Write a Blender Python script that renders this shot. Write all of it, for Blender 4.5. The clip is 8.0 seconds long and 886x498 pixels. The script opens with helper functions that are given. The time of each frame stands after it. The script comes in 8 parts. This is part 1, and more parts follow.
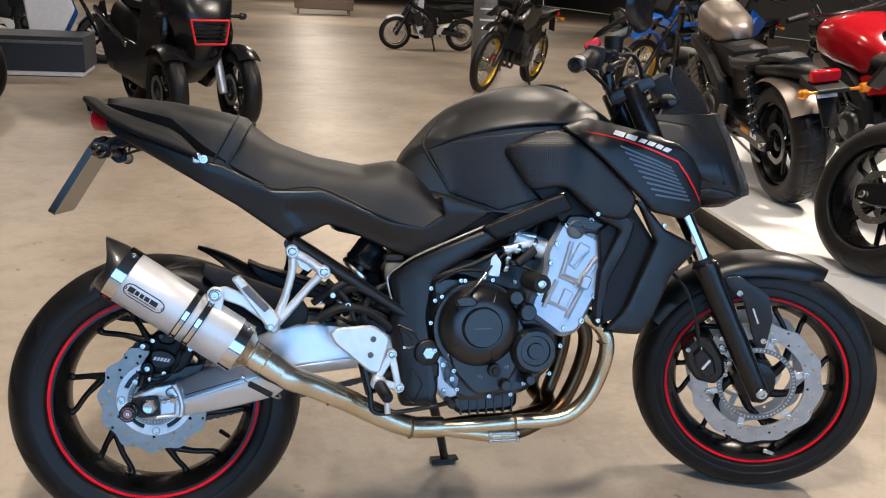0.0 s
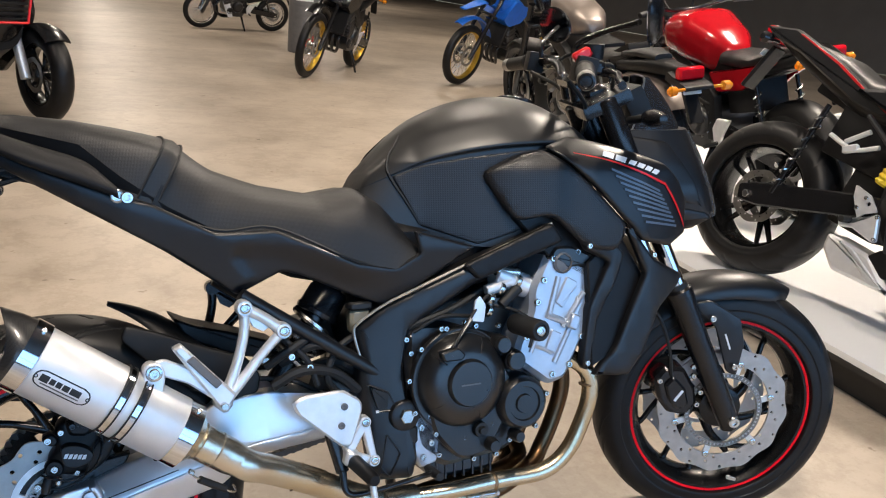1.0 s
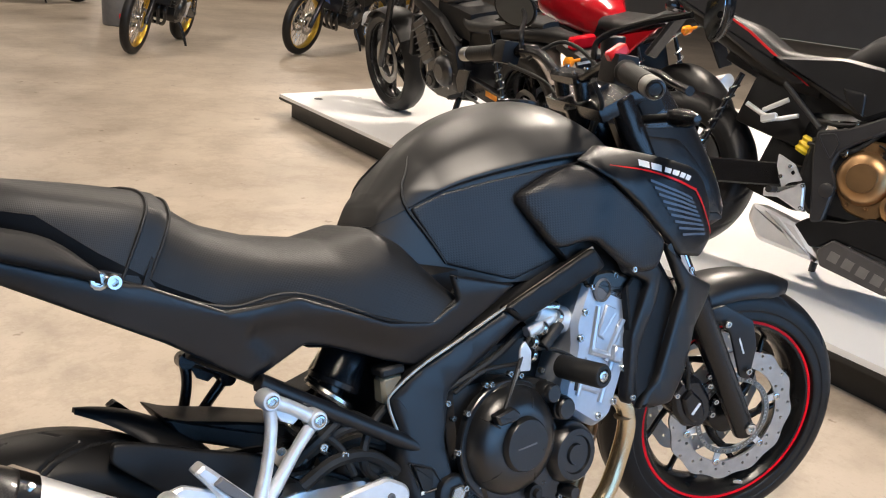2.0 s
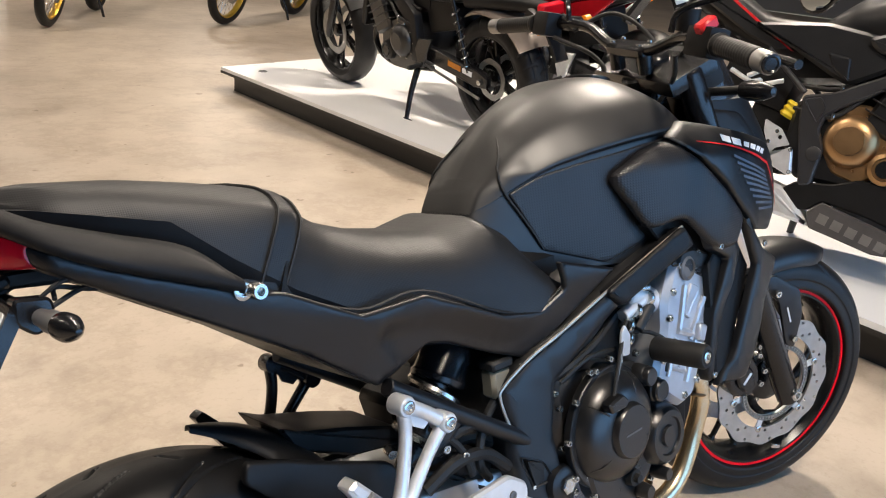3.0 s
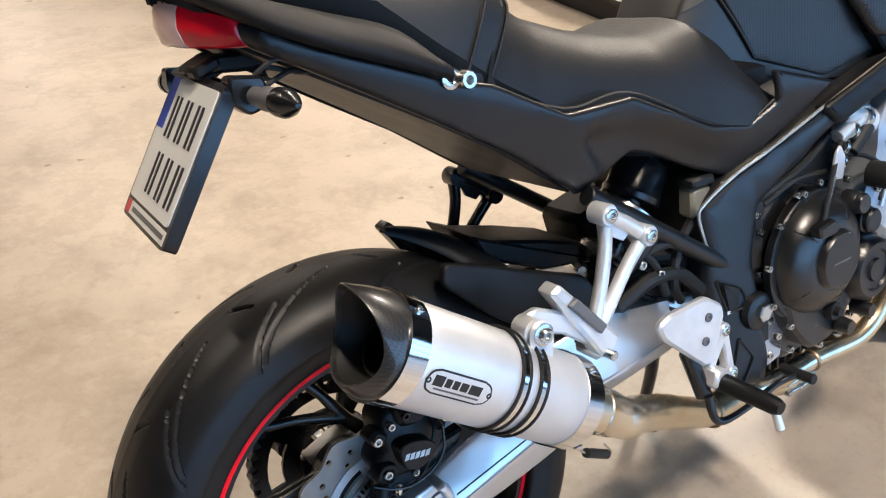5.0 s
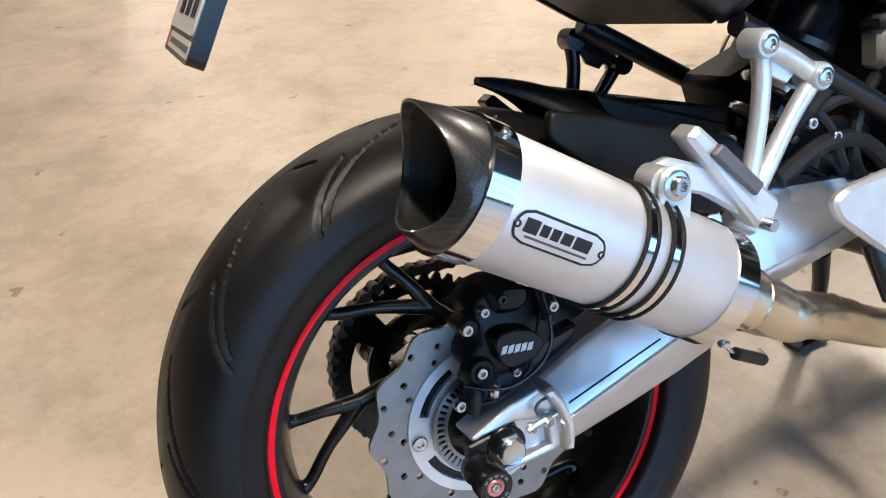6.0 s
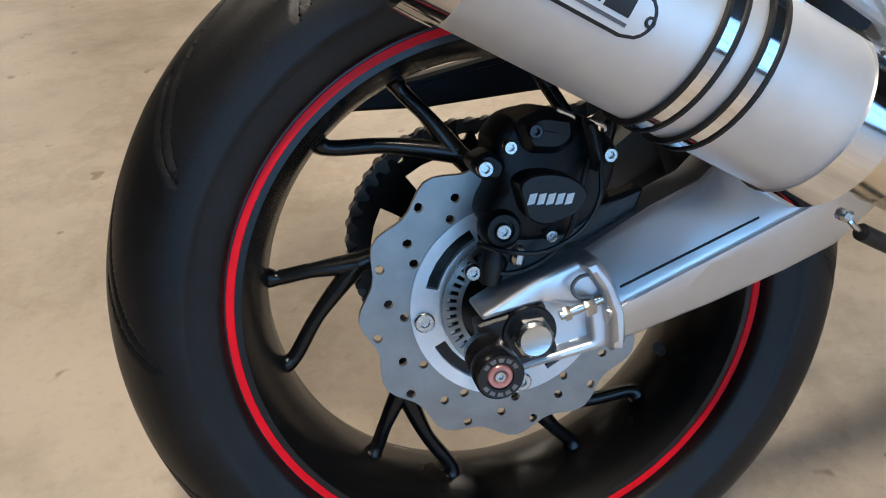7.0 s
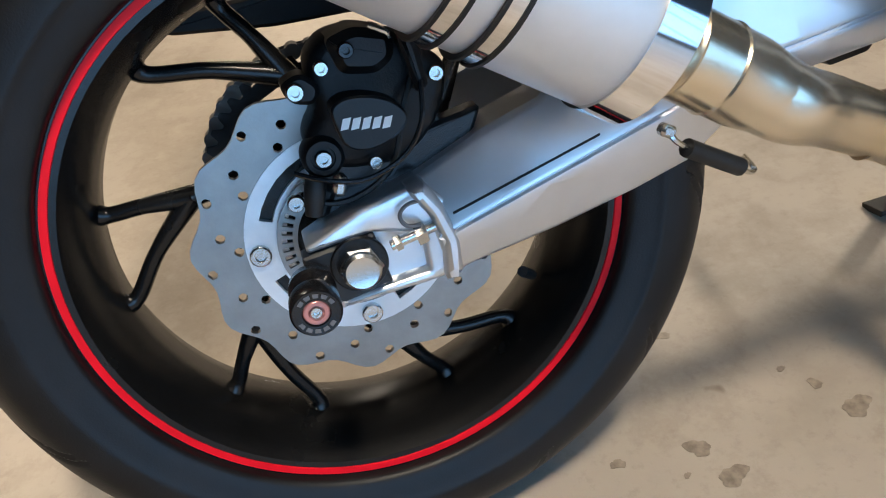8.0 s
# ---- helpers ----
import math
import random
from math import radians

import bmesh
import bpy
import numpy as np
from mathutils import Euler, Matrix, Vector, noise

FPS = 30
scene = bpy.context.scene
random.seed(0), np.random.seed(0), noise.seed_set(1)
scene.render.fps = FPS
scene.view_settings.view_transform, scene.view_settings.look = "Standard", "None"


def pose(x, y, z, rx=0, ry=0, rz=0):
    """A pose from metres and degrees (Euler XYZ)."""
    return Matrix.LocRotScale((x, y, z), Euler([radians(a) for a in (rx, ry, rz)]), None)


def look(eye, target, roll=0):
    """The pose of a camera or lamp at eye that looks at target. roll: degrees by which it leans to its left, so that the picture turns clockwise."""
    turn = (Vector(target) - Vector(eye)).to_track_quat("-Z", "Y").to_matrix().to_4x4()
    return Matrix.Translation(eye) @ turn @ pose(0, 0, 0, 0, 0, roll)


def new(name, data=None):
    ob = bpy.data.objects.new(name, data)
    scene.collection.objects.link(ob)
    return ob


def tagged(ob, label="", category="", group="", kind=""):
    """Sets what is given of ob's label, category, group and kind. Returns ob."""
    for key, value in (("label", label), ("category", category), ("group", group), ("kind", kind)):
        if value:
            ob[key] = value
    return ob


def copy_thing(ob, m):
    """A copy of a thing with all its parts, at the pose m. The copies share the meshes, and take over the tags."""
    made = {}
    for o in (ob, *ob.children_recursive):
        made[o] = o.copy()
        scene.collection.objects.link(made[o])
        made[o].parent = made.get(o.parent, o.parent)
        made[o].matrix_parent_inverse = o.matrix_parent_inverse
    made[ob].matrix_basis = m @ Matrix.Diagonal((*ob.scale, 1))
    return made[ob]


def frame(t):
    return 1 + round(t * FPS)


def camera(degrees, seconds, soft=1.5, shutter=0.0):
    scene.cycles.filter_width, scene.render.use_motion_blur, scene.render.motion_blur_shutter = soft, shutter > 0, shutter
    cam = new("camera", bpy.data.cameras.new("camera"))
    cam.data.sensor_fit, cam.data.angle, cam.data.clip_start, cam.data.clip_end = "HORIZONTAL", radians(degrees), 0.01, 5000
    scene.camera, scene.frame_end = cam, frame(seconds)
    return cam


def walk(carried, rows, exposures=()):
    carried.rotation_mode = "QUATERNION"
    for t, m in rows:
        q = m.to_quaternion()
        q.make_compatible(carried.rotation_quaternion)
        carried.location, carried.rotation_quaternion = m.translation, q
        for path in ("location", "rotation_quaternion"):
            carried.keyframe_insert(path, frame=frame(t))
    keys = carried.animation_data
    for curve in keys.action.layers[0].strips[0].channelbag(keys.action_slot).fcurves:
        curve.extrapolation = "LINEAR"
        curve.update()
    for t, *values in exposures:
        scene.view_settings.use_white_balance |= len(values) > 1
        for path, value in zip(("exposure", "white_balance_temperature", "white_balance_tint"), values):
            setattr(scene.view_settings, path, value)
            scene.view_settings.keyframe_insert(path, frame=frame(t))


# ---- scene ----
cam = camera(55.43, 8.0, soft=1.1)
PATH = [
    (0, 0.2496, -1.7919, 1.2108, 72.30, -3.15, -10.83),
    (0.5, 0.0808, -1.5989, 1.2261, 72.09, -3.95, -17.45),
    (1, 0.0012, -1.4037, 1.2160, 71.95, -5.37, -24.22),
    (1.2, -0.0168, -1.3148, 1.2123, 71.82, -5.52, -26.35),
    (2.3, -0.2201, -0.8902, 1.2420, 70.13, -4.53, -40.14),
    (2.5, -0.2570, -0.8426, 1.2456, 69.96, -4.64, -41.64),
    (3, -0.3329, -0.7510, 1.2185, 68.74, -4.39, -42.89),
    (3.5, -0.3730, -0.7123, 1.1984, 67.06, -3.69, -41.27),
    (4, -0.3939, -0.6954, 1.1841, 65.21, -3.72, -38.53),
    (4.5, -0.3914, -0.6895, 1.1618, 62.34, -3.26, -36.39),
    (4.7, -0.3867, -0.6878, 1.1472, 60.29, -2.84, -35.54),
    (5.8, -0.3334, -0.6581, 0.9950, 56.71, 2.26, -29.27),
    (6, -0.2925, -0.6295, 0.9235, 57.44, 3.57, -26.17),
    (6.5, -0.2183, -0.5894, 0.7995, 58.67, 4.29, -18.92),
    (7, -0.1668, -0.5768, 0.7155, 56.82, 4.74, -14.80),
    (7.5, -0.1117, -0.5785, 0.6911, 52.74, 5.77, -15.32),
    (8, -0.0442, -0.5793, 0.6930, 51.06, 6.19, -16.28),
]
walk(cam, [(t, pose(x, y, z, rx, ry, rz)) for t, x, y, z, rx, ry, rz in PATH],
     exposures=[(0, -0.20, 6500, 10), (1.2, -0.05, 6500, 10), (2.5, 0.05, 6500, 10), (4.0, 0.14, 6500, 10), (4.5, 0.26, 6500, 10), (5.8, 0.17, 6500, 10), (6.5, 0.01, 6450, 9), (7.0, -0.20, 6400, 7), (7.5, -0.10, 6400, 6), (8.0, 0.0, 6600, 7)])

# ---- world and light ----
world = bpy.data.worlds.new("showroom_world")
scene.world = world
world.use_nodes = True
wn = world.node_tree
sky = wn.nodes.new("ShaderNodeTexSky")
sky.sky_type, sky.sun_disc = "NISHITA", False
sky.sun_elevation, sky.sun_rotation = radians(35), radians(200)
wn.nodes["Background"].inputs["Strength"].default_value = 0.12
wn.links.new(sky.outputs["Color"], wn.nodes["Background"].inputs["Color"])


def area_lamp(name, m, sx, sy, watts, colour, spread=180):
    d = bpy.data.lights.new(name, "AREA")
    d.shape, d.size, d.size_y, d.energy, d.color, d.spread = "RECTANGLE", sx, sy, watts, colour, radians(spread)
    ob = new(name, d)
    ob.matrix_world = m
    return ob


WARM = (1.0, 0.87, 0.735)
COOL = (0.26, 0.55, 1.0)
LAMPS = [(-2.2, 2.6, 70), (1.6, 2.6, 110), (4.4, 2.0, 430), (0.10, -1.5, 225), (-2.2, 7.5, 30), (1.6, 7.5, 100), (5.4, 7.5, 150),
         (1.6, 13.5, 150), (-4.5, 13.5, 130), (7.5, 13.5, 170), (1.6, 22.0, 300), (1.6, 32.0, 320), (-6.0, 24.0, 220), (8.0, 26.0, 220)]
for lx, ly, lw in LAMPS:
    area_lamp("ceiling_lamp_light", pose(lx, ly, 4.35), 0.30, 0.70, lw * 0.80, WARM)
area_lamp("window_light", look((3.475, -6.5, 2.35), (3.475, 0, 2.35)), 13.2, 3.9, 205, COOL)

# ---- materials ----


def nodes_of(name):
    m = bpy.data.materials.new(name)
    m.use_nodes = True
    nt = m.node_tree
    return m, nt, nt.nodes["Principled BSDF"]


def noise_node(nt, scale, detail=4, rough=0.55, coord="Object"):
    tc = nt.nodes.new("ShaderNodeTexCoord")
    n = nt.nodes.new("ShaderNodeTexNoise")
    n.inputs["Scale"].default_value, n.inputs["Detail"].default_value, n.inputs["Roughness"].default_value = scale, detail, rough
    nt.links.new(tc.outputs[coord], n.inputs["Vector"])
    return n


def ramp_node(nt, src, stops):
    r = nt.nodes.new("ShaderNodeValToRGB")
    while len(r.color_ramp.elements) < len(stops):
        r.color_ramp.elements.new(0.5)
    for e, (p, c) in zip(r.color_ramp.elements, stops):
        e.position, e.color = p, (*c, 1)
    nt.links.new(src, r.inputs["Fac"])
    return r


def bump_node(nt, bsdf, height, strength, dist):
    b = nt.nodes.new("ShaderNodeBump")
    b.inputs["Strength"].default_value, b.inputs["Distance"].default_value = strength, dist
    nt.links.new(height, b.inputs["Height"])
    nt.links.new(b.outputs["Normal"], bsdf.inputs["Normal"])
    return b


def mat(name, colour, rough, metal=0.0, var=0.12, scale=18, grain=600, bump=0.15, spec=0.5, coat=0.0):
    """A plain surface with two scales of variation in colour, gloss and relief."""
    m, nt, b = nodes_of(name)
    n1, n2 = noise_node(nt, scale, 5), noise_node(nt, grain, 2)
    lo, hi = [c * (1 - var) for c in colour], [min(1, c * (1 + var)) for c in colour]
    r = ramp_node(nt, n1.outputs["Fac"], [(0.3, lo), (0.7, hi)])
    nt.links.new(r.outputs["Color"], b.inputs["Base Color"])
    mr = nt.nodes.new("ShaderNodeMapRange")
    mr.inputs["To Min"].default_value, mr.inputs["To Max"].default_value = max(0.02, rough * 0.8), min(1, rough * 1.2)
    nt.links.new(n1.outputs["Fac"], mr.inputs["Value"])
    nt.links.new(mr.outputs["Result"], b.inputs["Roughness"])
    b.inputs["Metallic"].default_value = metal
    b.inputs["Specular IOR Level"].default_value = spec
    b.inputs["Coat Weight"].default_value = coat
    if bump:
        bump_node(nt, b, n2.outputs["Fac"], bump, 0.0006)
    return m


def weave_mat(name, colour, rough, pitch, bump=0.5):
    """Fine raised pattern: crossed waves at a real pitch in metres."""
    m, nt, b = nodes_of(name)
    tc = nt.nodes.new("ShaderNodeTexCoord")
    w = []
    for d in ("X", "Z"):
        k = nt.nodes.new("ShaderNodeTexWave")
        k.bands_direction = d
        k.inputs["Scale"].default_value = 0.314 / pitch
        nt.links.new(tc.outputs["Object"], k.inputs["Vector"])
        w.append(k)
    mul = nt.nodes.new("ShaderNodeMath")
    mul.operation = "MULTIPLY"
    nt.links.new(w[0].outputs["Fac"], mul.inputs[0])
    nt.links.new(w[1].outputs["Fac"], mul.inputs[1])
    n1 = noise_node(nt, 14)
    r = ramp_node(nt, n1.outputs["Fac"], [(0.3, [c * 0.8 for c in colour]), (0.7, [c * 1.2 for c in colour])])
    nt.links.new(r.outputs["Color"], b.inputs["Base Color"])
    b.inputs["Roughness"].default_value = rough
    bump_node(nt, b, mul.outputs["Value"], bump, 0.0012)
    return m


def concrete_mat():
    m, nt, b = nodes_of("polished_concrete")
    big, mid, fine = noise_node(nt, 0.55, 6, 0.6), noise_node(nt, 4.5, 8, 0.65), noise_node(nt, 60, 4, 0.7)
    r1 = ramp_node(nt, big.outputs["Fac"], [(0.30, (0.28, 0.232, 0.18)), (0.5, (0.42, 0.357, 0.287)), (0.70, (0.53, 0.455, 0.37))])
    r2 = ramp_node(nt, mid.outputs["Fac"], [(0.28, (0.74, 0.72, 0.70)), (0.5, (0.98, 0.98, 0.98)), (0.75, (1.0, 1.0, 1.0))])
    mx = nt.nodes.new("ShaderNodeMixRGB")
    mx.blend_type = "MULTIPLY"
    mx.inputs["Fac"].default_value = 0.9
    nt.links.new(r1.outputs["Color"], mx.inputs["Color1"])
    nt.links.new(r2.outputs["Color"], mx.inputs["Color2"])
    r3 = ramp_node(nt, fine.outputs["Fac"], [(0.30, (0.78, 0.76, 0.74)), (0.46, (1, 1, 1))])
    mx2 = nt.nodes.new("ShaderNodeMixRGB")
    mx2.blend_type = "MULTIPLY"
    mx2.inputs["Fac"].default_value = 0.5
    nt.links.new(mx.outputs["Color"], mx2.inputs["Color1"])
    nt.links.new(r3.outputs["Color"], mx2.inputs["Color2"])
    smudge = noise_node(nt, 8.5, 3, 0.55)
    r4 = ramp_node(nt, smudge.outputs["Fac"], [(0.0, (1, 1, 1)), (0.690, (1, 1, 1)), (0.715, (0.48, 0.43, 0.38))])
    vein = noise_node(nt, 1.7, 9, 0.72)
    r5 = ramp_node(nt, vein.outputs["Fac"], [(0.44, (1, 1, 1)), (0.485, (0.86, 0.84, 0.82)), (0.53, (1, 1, 1))])
    top = mx2.outputs["Color"]
    for rr in (r4, r5):
        k = nt.nodes.new("ShaderNodeMixRGB")
        k.blend_type = "MULTIPLY"
        k.inputs["Fac"].default_value = 0.85
        nt.links.new(top, k.inputs["Color1"])
        nt.links.new(rr.outputs["Color"], k.inputs["Color2"])
        top = k.outputs["Color"]
    nt.links.new(top, b.inputs["Base Color"])
    mr = nt.nodes.new("ShaderNodeMapRange")
    mr.inputs["To Min"].default_value, mr.inputs["To Max"].default_value = 0.30, 0.52
    nt.links.new(mid.outputs["Fac"], mr.inputs["Value"])
    nt.links.new(mr.outputs["Result"], b.inputs["Roughness"])
    bump_node(nt, b, fine.outputs["Fac"], 0.08, 0.002)
    return m


def carbon_mat():
    m, nt, b = nodes_of("carbon_fibre")
    tc = nt.nodes.new("ShaderNodeTexCoord")
    k = nt.nodes.new("ShaderNodeTexChecker")
    k.inputs["Scale"].default_value = 420
    k.inputs["Color1"].default_value, k.inputs["Color2"].default_value = (0.012, 0.012, 0.013, 1), (0.030, 0.028, 0.026, 1)
    nt.links.new(tc.outputs["Object"], k.inputs["Vector"])
    nt.links.new(k.outputs["Color"], b.inputs["Base Color"])
    b.inputs["Roughness"].default_value, b.inputs["Coat Weight"].default_value = 0.35, 0.6
    return m


def steel_pipe_mat():
    m, nt, b = nodes_of("heat_tinted_steel")
    n = noise_node(nt, 5, 3)
    r = ramp_node(nt, n.outputs["Fac"], [(0.3, (0.60, 0.44, 0.25)), (0.5, (0.74, 0.62, 0.43)), (0.7, (0.76, 0.68, 0.55))])
    nt.links.new(r.outputs["Color"], b.inputs["Base Color"])
    b.inputs["Metallic"].default_value, b.inputs["Roughness"].default_value = 0.95, 0.27
    return m


def emit_mat(name, colour, strength):
    m, nt, b = nodes_of(name)
    b.inputs["Emission Color"].default_value, b.inputs["Emission Strength"].default_value = (*colour, 1), strength
    b.inputs["Base Color"].default_value = (*colour, 1)
    return m


def glass_mat(name, colour, rough, trans, ior=1.45):
    m, nt, b = nodes_of(name)
    b.inputs["Base Color"].default_value = (*colour, 1)
    b.inputs["Roughness"].default_value, b.inputs["Transmission Weight"].default_value, b.inputs["IOR"].default_value = rough, trans, ior
    return m


CONCRETE = concrete_mat()
MATTE = mat("matte_black_paint", (0.0055, 0.006, 0.0075), 0.38, var=0.15, scale=9, bump=0.08, spec=0.55)
TANKM = mat("matte_tank_paint", (0.0065, 0.0065, 0.0070), 0.42, var=0.12, scale=7, bump=0.05, spec=0.65)
GLOSSB = mat("satin_black_paint", (0.008, 0.008, 0.009), 0.24, var=0.15)
PLASTIC = mat("black_plastic", (0.006, 0.006, 0.0065), 0.46, var=0.2, spec=0.28, grain=900, bump=0.3)
SEATM = weave_mat("seat_vinyl", (0.0085, 0.0085, 0.009), 0.50, 0.0022, 0.16)
PADM = weave_mat("knee_pad_texture", (0.010, 0.010, 0.0115), 0.42, 0.0042, 0.26)
RUBBER = mat("tyre_rubber", (0.007, 0.007, 0.0075), 0.44, var=0.35, scale=22, bump=0.3, spec=0.32)
RUBBERD = mat("rubber_trim", (0.007, 0.007, 0.007), 0.6, var=0.2)
RIMB = mat("rim_black", (0.005, 0.005, 0.005), 0.26, var=0.2, spec=0.42)
REDT = mat("red_rim_tape", (0.85, 0.004, 0.016), 0.45, var=0.1, spec=0.2)
REDP = mat("red_decal", (0.62, 0.015, 0.02), 0.3, var=0.08)
WHITED = mat("white_decal", (0.75, 0.78, 0.8), 0.4, var=0.05)
GREYD = mat("grey_decal", (0.085, 0.12, 0.17), 0.36, var=0.1)
ALU = mat("cast_aluminium", (0.80, 0.81, 0.82), 0.38, metal=0.6, var=0.08, scale=30, bump=0.2)
ALUS = mat("satin_aluminium_sleeve", (0.74, 0.74, 0.74), 0.45, metal=0.55, var=0.05, scale=25, bump=0.12)
ALUB = mat("painted_swingarm_silver", (0.74, 0.76, 0.79), 0.36, metal=0.85, var=0.06, scale=14, bump=0.1)
STEEL = mat("zinc_bolt", (0.62, 0.62, 0.60), 0.25, metal=1.0, var=0.1, bump=0)
DISCF = mat("bright_brake_disc_steel", (0.48, 0.48, 0.47), 0.36, metal=0.9, var=0.10, scale=45, bump=0.2)
DISC = mat("brake_disc_steel", (0.31, 0.308, 0.30), 0.40, metal=1.0, var=0.12, scale=45, bump=0.2)
CHROME = mat("chrome", (0.75, 0.75, 0.76), 0.08, metal=1.0, var=0.03, bump=0)
PIPE = steel_pipe_mat()
PIPED = mat("weld_seam", (0.34, 0.24, 0.15), 0.4, metal=1.0, var=0.2)
ENGB = mat("engine_black", (0.0085, 0.0085, 0.009), 0.30, var=0.25, scale=25, bump=0.25, spec=0.7)
ENGS = mat("engine_silver", (0.50, 0.54, 0.60), 0.34, metal=0.65, var=0.08, scale=30, bump=0.2)
GOLD = mat("bronze_cover", (0.42, 0.26, 0.13), 0.35, metal=0.9, var=0.1)
GOLDR = mat("gold_rim", (0.62, 0.40, 0.06), 0.3, metal=0.9, var=0.1)
CARBON = carbon_mat()
REDL = glass_mat("red_lens", (0.55, 0.006, 0.016), 0.10, 0.0)
SMOKE = glass_mat("clear_smoke_lens", (0.82, 0.70, 0.66), 0.12, 0.45)
PINKL = glass_mat("pale_tail_lens", (0.74, 0.50, 0.44), 0.14, 0.1)
ORANGE = glass_mat("orange_lens", (0.9, 0.32, 0.02), 0.15, 0.4)
MIRROR = mat("mirror_glass", (0.55, 0.62, 0.68), 0.03, metal=1.0, var=0.02, bump=0)
PLATEW = mat("plate_white", (0.72, 0.72, 0.69), 0.35, var=0.05)
BLUEP = mat("plate_blue", (0.01, 0.05, 0.35), 0.35, var=0.08)
INK = mat("black_ink", (0.012, 0.012, 0.012), 0.45, var=0.1)
WHITEB = mat("white_laminate", (0.84, 0.84, 0.84), 0.30, var=0.012, scale=4)
BLACKE = mat("black_edge", (0.014, 0.014, 0.015), 0.45, var=0.2)
REDBIKE = mat("candy_red_paint", (0.34, 0.005, 0.010), 0.18, var=0.1, coat=0.4, bump=0)
BRONZEP = mat("bronze_matte_paint", (0.20, 0.165, 0.14), 0.35, metal=0.4, var=0.1)
BLUEB = mat("blue_plastic", (0.01, 0.11, 0.50), 0.3, var=0.1)
WHITEP = mat("white_plastic", (0.72, 0.74, 0.80), 0.3, var=0.05)
BINM = mat("grey_bin_paint", (0.13, 0.13, 0.135), 0.45, var=0.1)
WALLM = mat("wall_plaster", (0.13, 0.125, 0.12), 0.7, var=0.08, scale=2, grain=90)
CEILM = mat("ceiling_board", (0.06, 0.06, 0.06), 0.8, var=0.08, scale=2)
SOFAM = mat("brown_fabric", (0.16, 0.12, 0.10), 0.85, var=0.15, scale=40)
WOODM = mat("light_wood", (0.42, 0.28, 0.16), 0.5, var=0.15)
GREYM = mat("grey_plastic", (0.12, 0.12, 0.125), 0.45, var=0.12)
BLUEBOX = mat("blue_grey_panel", (0.017, 0.024, 0.040), 0.5, var=0.1)
LAMPM = emit_mat("lamp_panel", (1.0, 0.85, 0.65), 6.0)
WINM = emit_mat("window_daylight", (0.30, 0.58, 1.0), 1.6)

# ---- mesh helpers ----


SHIFT = [None]


def part(name, bm, material, parent=None, label="", angle=38, m=None, mirror=False):
    """Links a bmesh as one mesh object under a thing or part."""
    if m is not None:
        bm.transform(m)
    if mirror:
        bm.transform(Matrix.Diagonal((1, -1, 1, 1)))
        bmesh.ops.reverse_faces(bm, faces=bm.faces)
    if SHIFT[0] is not None:
        bm.transform(SHIFT[0])
    me = bpy.data.meshes.new(name)
    bm.to_mesh(me)
    bm.free()
    me.polygons.foreach_set("use_smooth", [True] * len(me.polygons))
    me.set_sharp_from_angle(angle=radians(angle))
    me.materials.append(material)
    ob = new(name, me)
    if parent is not None:
        ob.parent = parent
    if label:
        ob["label"] = label
    return ob


def thing(name, m, label, category, group="", kind=""):
    ob = new(name)
    ob.matrix_world = m
    return tagged(ob, label, category, group, kind)


def spline(pts, n):
    """n points along a smooth curve through pts."""
    p = [Vector(q) for q in pts]
    p = [2 * p[0] - p[1]] + p + [2 * p[-1] - p[-2]]
    k = len(p) - 3
    out = []
    for i in range(n):
        u = i * k / (n - 1)
        j = min(int(u), k - 1)
        t = u - j
        a, b, c, d = p[j:j + 4]
        out.append(0.5 * (2 * b + (c - a) * t + (2 * a - 5 * b + 4 * c - d) * t * t + (3 * b - a - 3 * c + d) * t ** 3))
    return out


def loft(loops, cap=True, closed=True, bm=None):
    bm = bm or bmesh.new()
    vs = [[bm.verts.new(p) for p in l] for l in loops]
    n = len(vs[0])
    for a, b in zip(vs, vs[1:]):
        for i in range(n if closed else n - 1):
            j = (i + 1) % n
            bm.faces.new((a[i], a[j], b[j], b[i]))
    if cap and closed:
        bm.faces.new(vs[0][::-1])
        bm.faces.new(vs[-1])
    bmesh.ops.recalc_face_normals(bm, faces=bm.faces)
    return bm


def tube(pts, r, n=10, steps=0, bm=None):
    """A swept round bar; r is one radius or one per point."""
    rs = list(r) if isinstance(r, (list, tuple)) else [r] * len(pts)
    steps = steps or (2 if len(pts) == 2 else 6 * (len(pts) - 1) + 1)
    c = spline(pts, steps) if len(pts) > 2 else [Vector(pts[0]), Vector(pts[1])]
    rr = np.interp(np.linspace(0, len(rs) - 1, steps), range(len(rs)), rs)
    loops, up = [], None
    for i, p in enumerate(c):
        t = (c[min(i + 1, steps - 1)] - c[max(i - 1, 0)]).normalized()
        if up is None:
            up = t.orthogonal().normalized()
        up = (up - t * up.dot(t)).normalized()
        s = t.cross(up)
        loops.append([p + float(rr[i]) * (math.cos(a) * up + math.sin(a) * s) for a in np.linspace(0, 2 * math.pi, n, endpoint=False)])
    return loft(loops, bm=bm)


